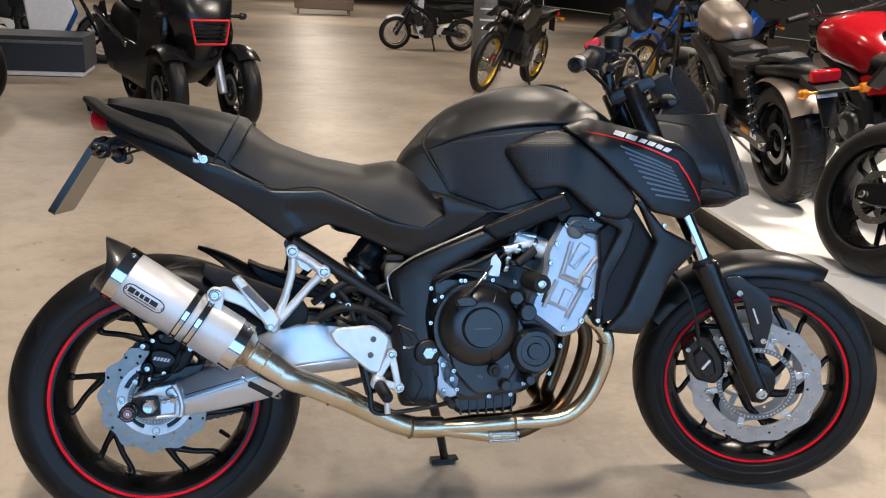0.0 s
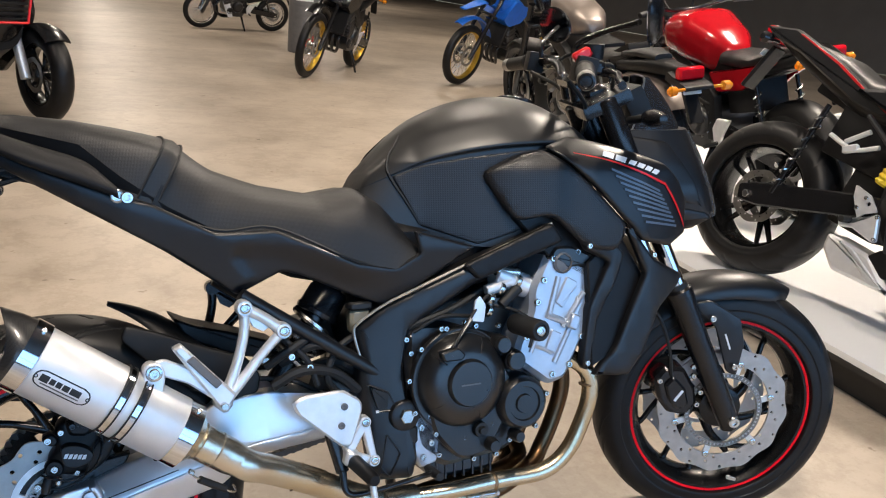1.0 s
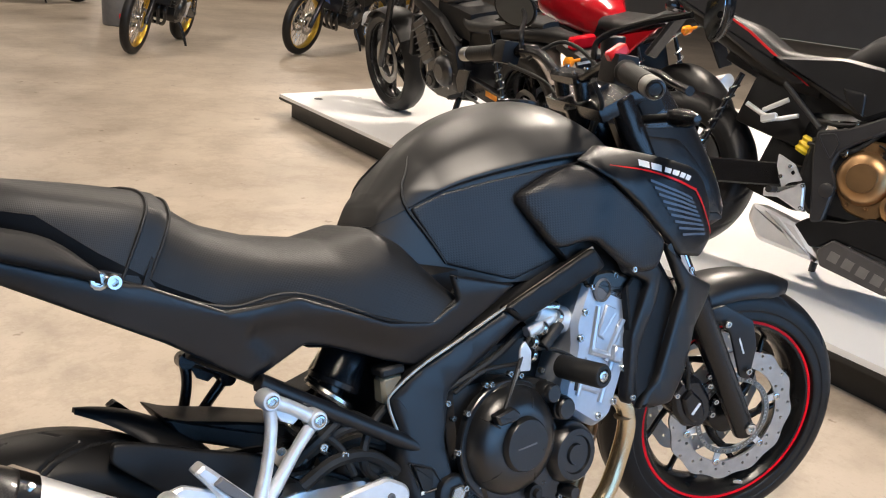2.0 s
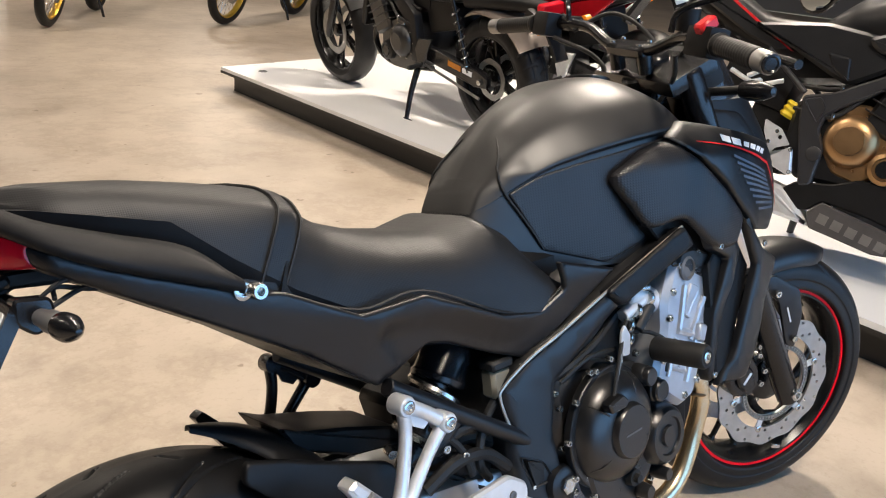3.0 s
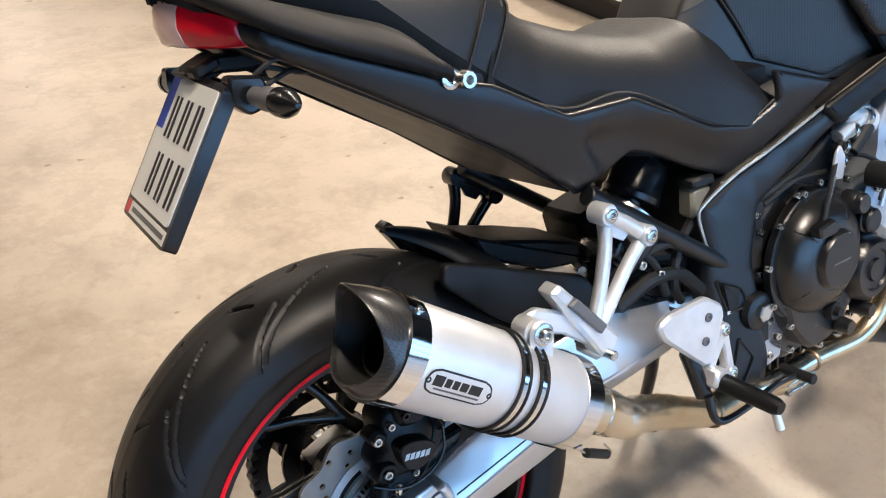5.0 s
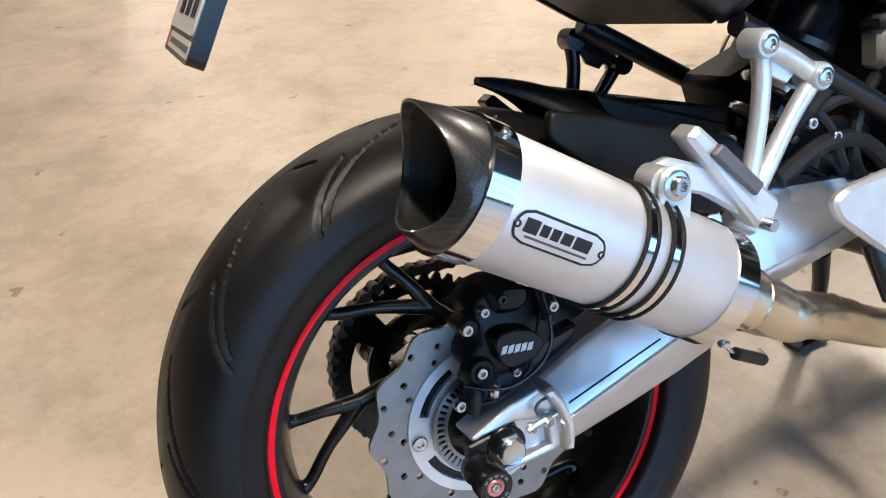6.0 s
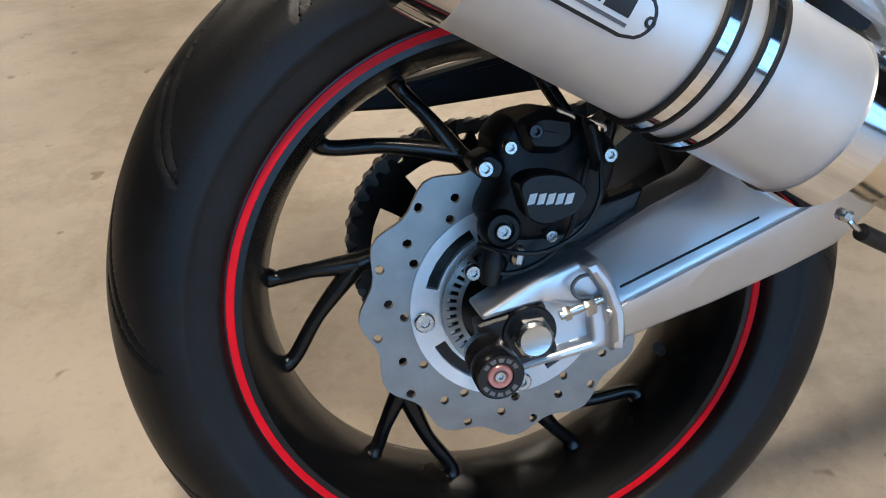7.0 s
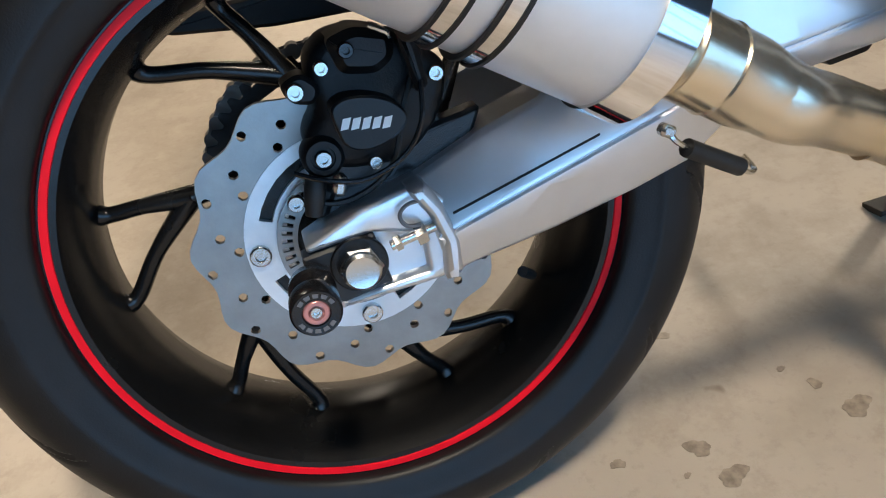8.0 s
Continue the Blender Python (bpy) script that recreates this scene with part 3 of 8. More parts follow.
# front discs
for s in (-1, 1):
    brake_disc(fw, FT, s * 0.062, 0.161, 0.116, 12, "bright drilled wave brake disc", DISCF, 0.16)
    cc = [circle2d(0, 0, 0.083, 48)]
    part("disc_carrier", plate(circle2d(0, 0, 0.092, 60), s * 0.064 - 0.003, s * 0.064 + 0.003, cut=cc), ALU, fw, "silver disc carrier", m=FT)
    for k in range(6):
        a0 = radians(60 * k + 15)
        b = bmesh.new()
        box((0.106 * math.cos(a0), s * 0.063, 0.106 * math.sin(a0)), (0.034, 0.004, 0.016), (0, -math.degrees(a0), 0), 0.001, bm=b)
        part("carrier_arm", b, ALU, fw, m=FT)
        part("disc_bolt", bolt((0.118 * math.cos(a0), s * 0.0655, 0.118 * math.sin(a0)), (0, s, 0), 0.008, 0.004), STEEL, fw, m=FT)
part("sensor_ring", slotted_ring(0.0945, 0.0825, 60, -0.0705, -0.068), DISC, fw, "slotted speed sensor ring", m=FT)
part("wheel_weight", box((0.05, -0.047, -0.19), (0.028, 0.006, 0.012), (0, 15, 0), 0.002), STEEL, fw, m=FT)

# --- tank, seat and tail
TX = [0.556, 0.560, 0.566, 0.580, 0.604, 0.657, 0.725, 0.793, 0.863, 0.934, 0.992, 1.04]
TZ = [0.551, 0.560, 0.566, 0.582, 0.610, 0.650, 0.680, 0.697, 0.701, 0.686, 0.655, 0.618]
TW = [0.054, 0.060, 0.066, 0.078, 0.092, 0.116, 0.144, 0.166, 0.175, 0.166, 0.145, 0.105]
TB = [0.442, 0.440, 0.438, 0.435, 0.430, 0.415, 0.400, 0.395, 0.400, 0.430, 0.470, 0.520]


def tank_soft(x, q):
    """A profile value, eased over a short stretch."""
    w = min(0.022, max(0.0, (x - 0.560) * 0.5), max(0.0, 1.04 - x))
    return float(np.mean(np.interp(x + w * np.linspace(-1, 1, 9), TX, q)))


def tank_half(x):
    zt, w, zb = (tank_soft(x, q) for q in (TZ, TW, TB))
    h = zt - zb
    k = min(1.0, max(0.0, (x - 0.575) / 0.05)) * min(1.0, max(0.0, (1.0 - x) / 0.06))
    q = 1.0 - 0.62 * min(1.0, max(0.0, (0.630 - x) / 0.064))
    return [(0, zt), (0.28 * w, zt - 0.004 * q), (0.53 * w, zt - (0.05 * h + 0.006) * q), (0.75 * w, zt - 0.15 * h * q), (0.905 * w, zt - 0.250 * h * q),
            (0.985 * w, zt - 0.315 * h * (0.3 + 0.7 * q)), (1.0 * w, zt - 0.338 * h), ((1.0 - 0.012 * k) * w, zt - 0.350 * h), ((0.99 - 0.042 * k) * w, zt - 0.362 * h), ((0.985 - 0.042 * k) * w, zt - 0.40 * h),
            ((0.985 - 0.035 * k) * w, zt - 0.58 * h), ((0.985 - 0.025 * k) * w, zt - 0.78 * h), (0.96 * w, zb)]


def tank_lean(x):
    """How far the rear wall of the tank flares back towards its foot."""
    return 0.54 * min(1.0, max(0.0, (0.640 - x) / 0.080))


def tank_y(x, z):
    h = tank_half(x + tank_lean(x) * max(0.0, 0.556 - z))[::-1]
    return -float(np.interp(z, [p[1] for p in h], [p[0] for p in h]))


loops = []
for x in list(np.linspace(0.556, 0.566, 5)) + list(np.linspace(0.572, 1.04, 64)):
    hs = [tuple(v)[:2] for v in spline([(a, c, 0) for a, c in tank_half(x)], 61)]
    lean = tank_lean(x)
    loops.append([(x - lean * max(0.0, 0.556 - c), -a, c) for a, c in hs] + [(x - lean * max(0.0, 0.556 - c), a, c) for a, c in hs[:0:-1]])
part("fuel_tank", loft(loops), TANKM, moto, "matte black fuel tank", angle=60)
KNEE = [(0.588, 0.536), (0.636, 0.441), (0.740, 0.403), (0.850, 0.437), (0.783, 0.522), (0.803, 0.556), (0.90, 0.586), (0.83, 0.582), (0.716, 0.569), (0.64, 0.556)]
for mir in (False, True):
    part("knee_pad", skin(KNEE, lambda x, z: tank_y(x, z) - 0.0036, 0.010, 0.012, 0.006, 0.0022), PADM, moto, "stippled black knee pad", mirror=mir)
    # joint of the tank's rear cover, down to the foot of the pad
    slit = spline([(x, 0, z) for x, z in ((0.623, 0.617), (0.604, 0.5935), (0.5875, 0.574), (0.580, 0.5515), (0.5845, 0.532), (0.607, 0.4926), (0.636, 0.4416))], 40)
    part("tank_slit", tube([(v.x, tank_y(v.x, v.z) - 0.0016, v.z + 0.0012) for v in slit], [float(np.interp(i, [0, 6, 30, 39], [0.0008, 0.0026, 0.0026, 0.0020])) for i in range(40)], 6), RUBBERD, moto, mirror=mir)

# fuel cap behind the handlebar
part("fuel_cap", lathe([(0, 0.042), (0.006, 0.042), (0.009, 0.036), (0.006, 0.03), (0.008, 0.0)], 32, (0.905, 0, 0.689), (0.18, 0, 1)), GLOSSB, moto, "round fuel filler cap")

def seat_slant(loops):
    """Leans the step between the seats back towards its foot."""
    out = []
    for l in loops:
        out.append([(x - 0.52 * max(0.0, 0.598 - z) * min(1.0, max(0.0, (0.34 - x) / 0.12)) * min(1.0, max(0.0, (x - 0.02) / 0.12)), y, z) for x, y, z in l])
    return out


SX = [-0.104, -0.06, 0.032, 0.10, 0.148, 0.192, 0.206]
SZ = [0.640, 0.641, 0.632, 0.620, 0.610, 0.598, 0.588]
SB = [0.628, 0.606, 0.570, 0.532, 0.497, 0.484, 0.484]
SW = [0.018, 0.062, 0.100, 0.120, 0.130, 0.136, 0.134]
loops = []
for x in np.linspace(-0.104, 0.206, 26):
    zt, zb, w = (float(np.interp(x, SX, q)) for q in (SZ, SB, SW))
    h = [tuple(v)[:2] for v in spline([(0, zt + 0.004, 0), (0.5 * w, zt + 0.002, 0), (0.80 * w, zt - 0.010, 0), (0.96 * w, zt - 0.032 * min(1, (zt - zb) / 0.05), 0), (w + 0.002, zb, 0)], 16)]
    loops.append([(x, -a, c) for a, c in h] + [(x, a, c) for a, c in h[:0:-1]])
part("passenger_seat", loft(seat_slant(loops)), SEATM, moto, "textured black vinyl passenger seat", angle=75)
RX = [0.200, 0.225, 0.267, 0.34, 0.44, 0.516, 0.56, 0.60, 0.632]
RZ = [0.590, 0.575, 0.548, 0.518, 0.500, 0.512, 0.486, 0.443, 0.400]
RB = [0.486, 0.456, 0.432, 0.428, 0.405, 0.372, 0.362, 0.366, 0.382]
RW = [0.1345, 0.132, 0.128, 0.126, 0.128, 0.134, 0.140, 0.146, 0.147]
loops = []
for x in np.linspace(0.200, 0.632, 44):
    zt, zb, w = (float(np.interp(x, RX, q)) for q in (RZ, RB, RW))
    h = [tuple(v)[:2] for v in spline([(0, zt + 0.004, 0), (0.45 * w, zt + 0.003, 0), (0.74 * w, zt - 0.012, 0), (0.93 * w + 0.003, zt - 0.42 * (zt - zb), 0), (w + 0.010, zb + 0.002, 0)], 16)]
    loops.append([(x, -a, c) for a, c in h] + [(x, a, c) for a, c in h[:0:-1]])
part("rider_seat", loft(seat_slant(loops)), SEATM, moto, "black vinyl rider seat", angle=75)
# strap across the seat step
loops = []
for x, o in ((0.171, -0.001), (0.1722, 0.0022), (0.1745, 0.0026), (0.177, 0.0016), (0.192, 0.0020), (0.205, 0.0016), (0.2075, 0.0026), (0.2098, 0.0022), (0.211, -0.001)):
    zt, zb, w = (float(np.interp(x, SX, q)) for q in (SZ, SB, SW))
    pr = [(0, zt + 0.004), (0.5 * w, zt + 0.002), (0.80 * w, zt - 0.010), (0.96 * w, zt - 0.032), (w, zb)]
    h = [tuple(v)[:2] for v in spline([(a, c, 0) for a, c in pr], 18)]
    full = [(-a, c) for a, c in h[::-1]] + [(a, c) for a, c in h[1:]]
    loops.append([(x, a * (1 + o / 0.13), c + o * (1 - abs(a) / 0.14)) for a, c in full])
part("seat_strap", loft(seat_slant(loops), cap=False, closed=False), SEATM, moto, "black seat strap", angle=70)

for x in (0.1735, 0.2085):
    zt, zb, w = (float(np.interp(x, SX, q)) for q in (SZ, SB, SW))
    h = [tuple(v)[:2] for v in spline([(0, zt + 0.004, 0), (0.5 * w, zt + 0.002, 0), (0.80 * w, zt - 0.010, 0), (0.96 * w, zt - 0.032, 0), (w, zb, 0)], 18)]
    l = [(x, -a * 1.022 - 0.001, c + 0.003 * (1 - a / 0.15)) for a, c in h[::-1]] + [(x, a * 1.022 + 0.001, c + 0.003 * (1 - a / 0.15)) for a, c in h[1:]]
    part("strap_seam", tube(seat_slant([l])[0], 0.0019, 6, steps=60), RUBBERD, moto)

CX = [-0.155, -0.12, -0.08, -0.02, 0.04, 0.10, 0.25, 0.35, 0.50, 0.72]
CW = [0.008, 0.060, 0.108, 0.128, 0.142, 0.152, 0.158, 0.158, 0.160, 0.178]


LOBE_Z, LOBE_X = [0.320, 0.343, 0.358, 0.380, 0.403, 0.432, 0.450], [0.255, 0.275, 0.303, 0.286, 0.268, 0.279, 0.295]


def tail_y(x, z):
    w = float(np.interp(x, CX, CW))
    mid = float(np.interp(x, [-0.15, 0.1, 0.3, 0.7], [0.60, 0.49, 0.42, 0.40]))
    # the front half of the cover steps in behind a lobe
    edge = float(np.interp(z, LOBE_Z, LOBE_X))
    step = min(1.0, max(0.0, (x - edge) / 0.012)) * min(1.0, max(0.0, (float(np.interp(x, [0.243, 0.346, 0.494, 0.568], [0.444, 0.445, 0.379, 0.366])) - 0.010 - z) / 0.035)) * min(1.0, max(0.0, (0.60 - x) / 0.12))
    return -w + 0.30 * max(0, mid - z) + 0.55 * max(0, z - mid - 0.045) + 0.010 * step


TAILM = mat("grained_black_plastic", (0.0070, 0.0070, 0.0078), 0.56, var=0.2, grain=1400, bump=0.4, spec=0.24)
CREASE = [(-0.156, -0.010, 0.640), (-0.143, -0.040, 0.632), (-0.122, -0.078, 0.616), (-0.084, -0.126, 0.589), (-0.036, -0.149, 0.565), (0.030, -0.160, 0.539), (0.092, -0.163, 0.513)]
LEDGE = [(-0.150, -0.004, 0.644), (-0.130, -0.020, 0.643), (-0.112, -0.045, 0.634), (-0.076, -0.088, 0.612), (-0.015, -0.113, 0.590), (0.050, -0.130, 0.566), (0.094, -0.148, 0.522)]
SIDE = [(-0.140, 0.622), (-0.084, 0.584), (-0.036, 0.560), (0.030, 0.534), (0.095, 0.508), (0.148, 0.494), (0.243, 0.444), (0.346, 0.445), (0.494, 0.379), (0.568, 0.366),
        (0.612, 0.392), (0.600, 0.436), (0.719, 0.402), (0.60, 0.322), (0.548, 0.296), (0.492, 0.318), (0.396, 0.362), (0.36, 0.372), (0.283, 0.333), (0.173, 0.411), (0.038, 0.491), (-0.085, 0.563)]
for mir in (False, True):
    cr, le = spline(CREASE, 26), spline(LEDGE, 26)
    part("tail_fin", loft([[b_ + Vector((0, 0.002, -0.004)), b_ + (a_ - b_) * 0.10 + Vector((0, 0, 0.0015)), b_ + (a_ - b_) * 0.40 + Vector((0, -0.003, 0.004)), b_ + (a_ - b_) * 0.72 + Vector((0, -0.004, 0.0035)), b_ + (a_ - b_) * 0.92 + Vector((0, -0.0025, 0.001)), a_ + Vector((0, 0.001, -0.003)), a_ + Vector((0.004, 0.010, -0.009)), b_ + Vector((0.004, 0.012, -0.030))] for a_, b_ in zip(cr, le)]), TAILM, moto, "grained black tail cowl", mirror=mir, angle=65)
    part("side_cover", skin(SIDE, tail_y, 0.010, 0.008, 0.006, 0.004), MATTE, moto, "matte black side cover", mirror=mir)
    part("seat_edge_trim", tube([(0.12, tail_y(0.12, 0.50) + 0.010, 0.503), (0.243, tail_y(0.24, 0.447) + 0.009, 0.449), (0.346, tail_y(0.35, 0.447) + 0.009, 0.449), (0.494, tail_y(0.49, 0.382) + 0.009, 0.383), (0.568, tail_y(0.57, 0.37) + 0.009, 0.370), (0.618, tail_y(0.61, 0.395) + 0.009, 0.396)], 0.0026, 6), RUBBERD, moto, mirror=mir)
    part("seat_bolt", bolt((0.107, tail_y(0.107, 0.506), 0.506), (0, -1, 0), 0.0100, 0.016), STEEL, moto, "bright seat bolt", mirror=mir)
    part("seat_bolt", bolt((0.093, tail_y(0.093, 0.509), 0.509), (0, -1, 0), 0.0115, 0.006), STEEL, moto, mirror=mir)
loops = []
for x, zt, zb, w in ((-0.138, 0.630, 0.600, 0.018), (-0.08, 0.622, 0.560, 0.078), (0.04, 0.592, 0.490, 0.120), (0.10, 0.540, 0.455, 0.136), (0.17, 0.490, 0.412, 0.140), (0.28, 0.43, 0.335, 0.13), (0.34, 0.42, 0.36, 0.13)):
    loops.append([(x, -w, zt), (x, w, zt), (x, w * 0.8, zb), (x, -w * 0.8, zb)])
part("tail_underside", loft(loops), PLASTIC, moto, "black plastic tail underside")


def lamp_band(u0, u1, o, sg):
    """A piece of the tail lens between two shares of its half width."""
    loops = []
    for u in np.linspace(u0, u1, 9):
        x, y = -0.1405 + 0.045 * u ** 2.2, sg * 0.090 * u
        zt, zb = 0.6165 - 0.024 * u ** 1.6, 0.572 - 0.006 * u
        k = 0.5 * (zt + zb)
        loops.append([(x - o + 0.003, y, zt), (x - o, y, zt - 0.006), (x - o - 0.002, y, k), (x - o + 0.003, y, zb + 0.004), (x - o + 0.008, y, zb), (x + 0.035, y * 0.9, zb), (x + 0.035, y * 0.9, zt)])
    return loft(loops)


for sg in (-1, 1):
    part("tail_light", lamp_band(0.42, 1.0, 0.0, sg), REDL, moto, "red tail light lens", angle=60)
    part("clear_lens", lamp_band(0.002, 0.42, 0.0008, sg), PINKL, moto, "pale inner tail light lens", angle=60)

# --- shrouds beside the tank


def shroud_y(x, z):
    w = float(np.interp(x, [0.74, 0.78, 0.83, 0.90, 0.97, 1.07, 1.15, 1.21], [0.160, 0.184, 0.204, 0.222, 0.232, 0.228, 0.212, 0.192]))
    return -w + 1.6 * max(0, z - 0.545) ** 1.5 * 2.2 + 0.10 * max(0, 0.44 - z)


def blade_y(x, z):
    return -0.232 + 0.10 * max(0, 0.42 - z) * (1 if x < 1.0 else 0.7) + 0.22 * max(0, x - 1.10)


REARS = [(0.742, 0.540), (0.799, 0.446), (0.868, 0.458), (0.930, 0.402), (0.955, 0.388), (1.012, 0.382), (1.037, 0.431), (0.95, 0.512), (0.867, 0.586), (0.804, 0.572)]
FRONS = [(0.870, 0.589), (0.932, 0.611), (1.000, 0.594), (1.063, 0.577), (1.131, 0.556), (1.176, 0.523), (1.202, 0.482), (1.200, 0.440), (1.203, 0.411), (1.151, 0.386), (1.069, 0.402), (1.040, 0.431), (0.953, 0.512)]
BLA = [(0.925, 0.420), (0.973, 0.437), (1.033, 0.376), (1.015, 0.322), (0.978, 0.247), (0.973, 0.173), (0.960, 0.140), (0.947, 0.154), (0.955, 0.272), (0.998, 0.362), (0.945, 0.388)]
BLB = [(1.030, 0.430), (1.064, 0.404), (1.099, 0.364), (1.190, 0.326), (1.179, 0.305), (1.121, 0.257), (1.083, 0.169), (1.050, 0.127), (0.969, 0.132), (1.015, 0.189), (1.080, 0.335)]
for mir in (False, True):
    part("tank_shroud", skin(REARS, shroud_y, 0.012, 0.015, 0.020, 0.007), PADM, moto, "matte black tank shroud", mirror=mir)
    front = part("front_shroud", skin(FRONS, lambda x, z: shroud_y(x, z) - 0.004, 0.012, 0.02, 0.008, 0.005), MATTE, moto, "matte black front shroud with red line decal", mirror=mir)
    part("shroud_blade", skin(BLA, lambda x, z: blade_y(x, z) + 0.010, 0.022, 0.03, 0.008, 0.005), MATTE, moto, mirror=mir)
    part("radiator_cover", skin(BLB, blade_y, 0.016, 0.025, 0.006, 0.006), MATTE, moto, "matte black radiator side cover", mirror=mir)
    part("tank_inner", plate([(0.80, 0.455), (0.93, 0.475), (1.00, 0.40), (0.96, 0.33), (0.88, 0.37)], -0.185, -0.10, 0.003), PLASTIC, moto, mirror=mir)
    part("shroud_inner", plate([(0.955, 0.36), (1.03, 0.42), (1.09, 0.33), (1.01, 0.17), (0.965, 0.15)], -0.200, -0.17, 0.003), PLASTIC, moto, mirror=mir)
    for bx, bz, fy in ((0.937, 0.397, -0.003), (0.953, 0.160, 0.004), (1.094, 0.372, -0.001)):
        part("panel_bolt", bolt((bx, blade_y(bx, bz) + fy, bz), (0, -1, 0), 0.0055, 0.004), STEEL, moto, mirror=mir)

    def on(x, z, o=-0.0105):
        return (x, shroud_y(x, z) + o + 0.004, z)
    # decals:  red line, model-name bars and striped patch on the shroud
    ln = [(0.915, 0.577), (1.000, 0.557), (1.118, 0.517), (1.131, 0.509), (1.165, 0.468), (1.193, 0.426)]
    pts = [tuple(v)[:2] for v in spline([(a, c, 0) for a, c in ln], 30)]
    wd = np.interp(np.linspace(0, 1, 30), [0, 0.35, 0.6, 0.8, 1], [0.0008, 0.0025, 0.0035, 0.0045, 0.0035])
    part("red_line", loft([[on(x, z - float(w)), on(x, z + float(w))] for (x, z), w in zip(pts, wd)], cap=False, closed=False), REDP, front, "red line decal", mirror=mir)
    b = bmesh.new()
    for x0, x1, h in ((0.978, 1.000, 0.0058), (1.004, 1.026, 0.0058), (1.033, 1.0475, 0.0042), (1.0515, 1.067, 0.0042), (1.071, 1.0865, 0.0042), (1.0905, 1.106, 0.0042)):
        l = []
        for x in (x0, x1):
            zc = 0.575 - (x - 0.99) * 0.31 - (0.0026 if h < 0.007 else 0)
            l.append([on(x - 0.005, zc - h * 0.9), on(x + 0.005, zc + h * 0.9)])
        loft(l, cap=False, closed=False, bm=b)
    part("name_bars", b, WHITED, front, "white model name bars", mirror=mir)
    b = bmesh.new()
    for k in range(9):
        f = k / 8
        xa, za = 0.985 + 0.085 * f, 0.545 - 0.105 * f
        xb, zb = 1.112 + 0.052 * f, 0.500 - 0.072 * f
        loft([[on(xa + (xb - xa) * u, za + (zb - za) * u - 0.0028), on(xa + (xb - xa) * u, za + (zb - za) * u + 0.0018)] for u in np.linspace(0, 1, 8)], cap=False, closed=False, bm=b)
    part("stripe_patch", b, GREYD, front, "grey hatched decal", mirror=mir)

# --- headlight cowl, turned with the fork
CZ = [0.425, 0.455, 0.52, 0.58, 0.64, 0.70, 0.755]
CN = [1.352, 1.402, 1.376, 1.350, 1.318, 1.276, 1.225]
CR = [1.262, 1.215, 1.190, 1.165, 1.145, 1.150, 1.190]
CWD = [0.066, 0.100, 0.116, 0.102, 0.078, 0.060, 0.030]
loops = []
for z in np.linspace(0.425, 0.755, 16):
    nx, rear_x, w = (float(np.interp(z, CZ, q)) for q in (CN, CR, CWD))
    half = [(rear_x, w), (rear_x + 0.45 * (nx - rear_x), w), (rear_x + 0.78 * (nx - rear_x), w * 0.80), (rear_x + 0.95 * (nx - rear_x), w * 0.42), (nx, 0)]
    h = [tuple(v)[:2] for v in spline([(a, c, 0) for a, c in half], 13)]
    loops.append([(a, -c, z) for a, c in h] + [(a, c, z) for a, c in h[-2::-1]])
cowl = part("headlight_cowl", loft(loops[:11]), MATTE, moto, "matte black headlight cowl", angle=50, m=ST)
# smoked screen on top of the cowl
lo = [(1.158, 0.076), (1.200, 0.078), (1.250, 0.064), (1.290, 0.036), (1.306, 0.0)]
hi = [(1.196, 0.046), (1.204, 0.044), (1.212, 0.032), (1.217, 0.016), (1.219, 0.0)]
loops = []
for u in np.linspace(0, 1, 7):
    h = [tuple(v)[:2] for v in spline([(p[0] + (q[0] - p[0]) * u + 0.010 * math.sin(math.pi * u), p[1] + (q[1] - p[1]) * u, 0) for p, q in zip(lo, hi)], 11)]
    z = 0.634 + 0.121 * u
    l = [(a, -c, z - 0.02 * (1 - u) * (a < 1.2)) for a, c in h] + [(a, c, z - 0.02 * (1 - u) * (a < 1.2)) for a, c in h[-2::-1]]
    loops.append(l + [(a - 0.003, c * 0.96, z) for a, c, z in l[::-1]])
screen = part("flyscreen", loft(loops), SCREENM, moto, "small smoked flyscreen", m=ST)
part("screen_edge", tube([(p[0][0], p[0][1], p[0][2]) for p in loops] + [p[20] for p in loops[::-1]], 0.0022, 6), GREYM, screen, "grey screen edge", m=ST)


def cowl_side(x, z):
    r_, n_ = float(np.interp(z, CZ, CR)), float(np.interp(z, CZ, CN))
    return float(np.interp(z, CZ, CWD)) * float(np.interp((x - r_) / (n_ - r_), [0, 0.45, 0.78, 0.95, 1.0], [1.0, 1.0, 0.80, 0.42, 0.1]))


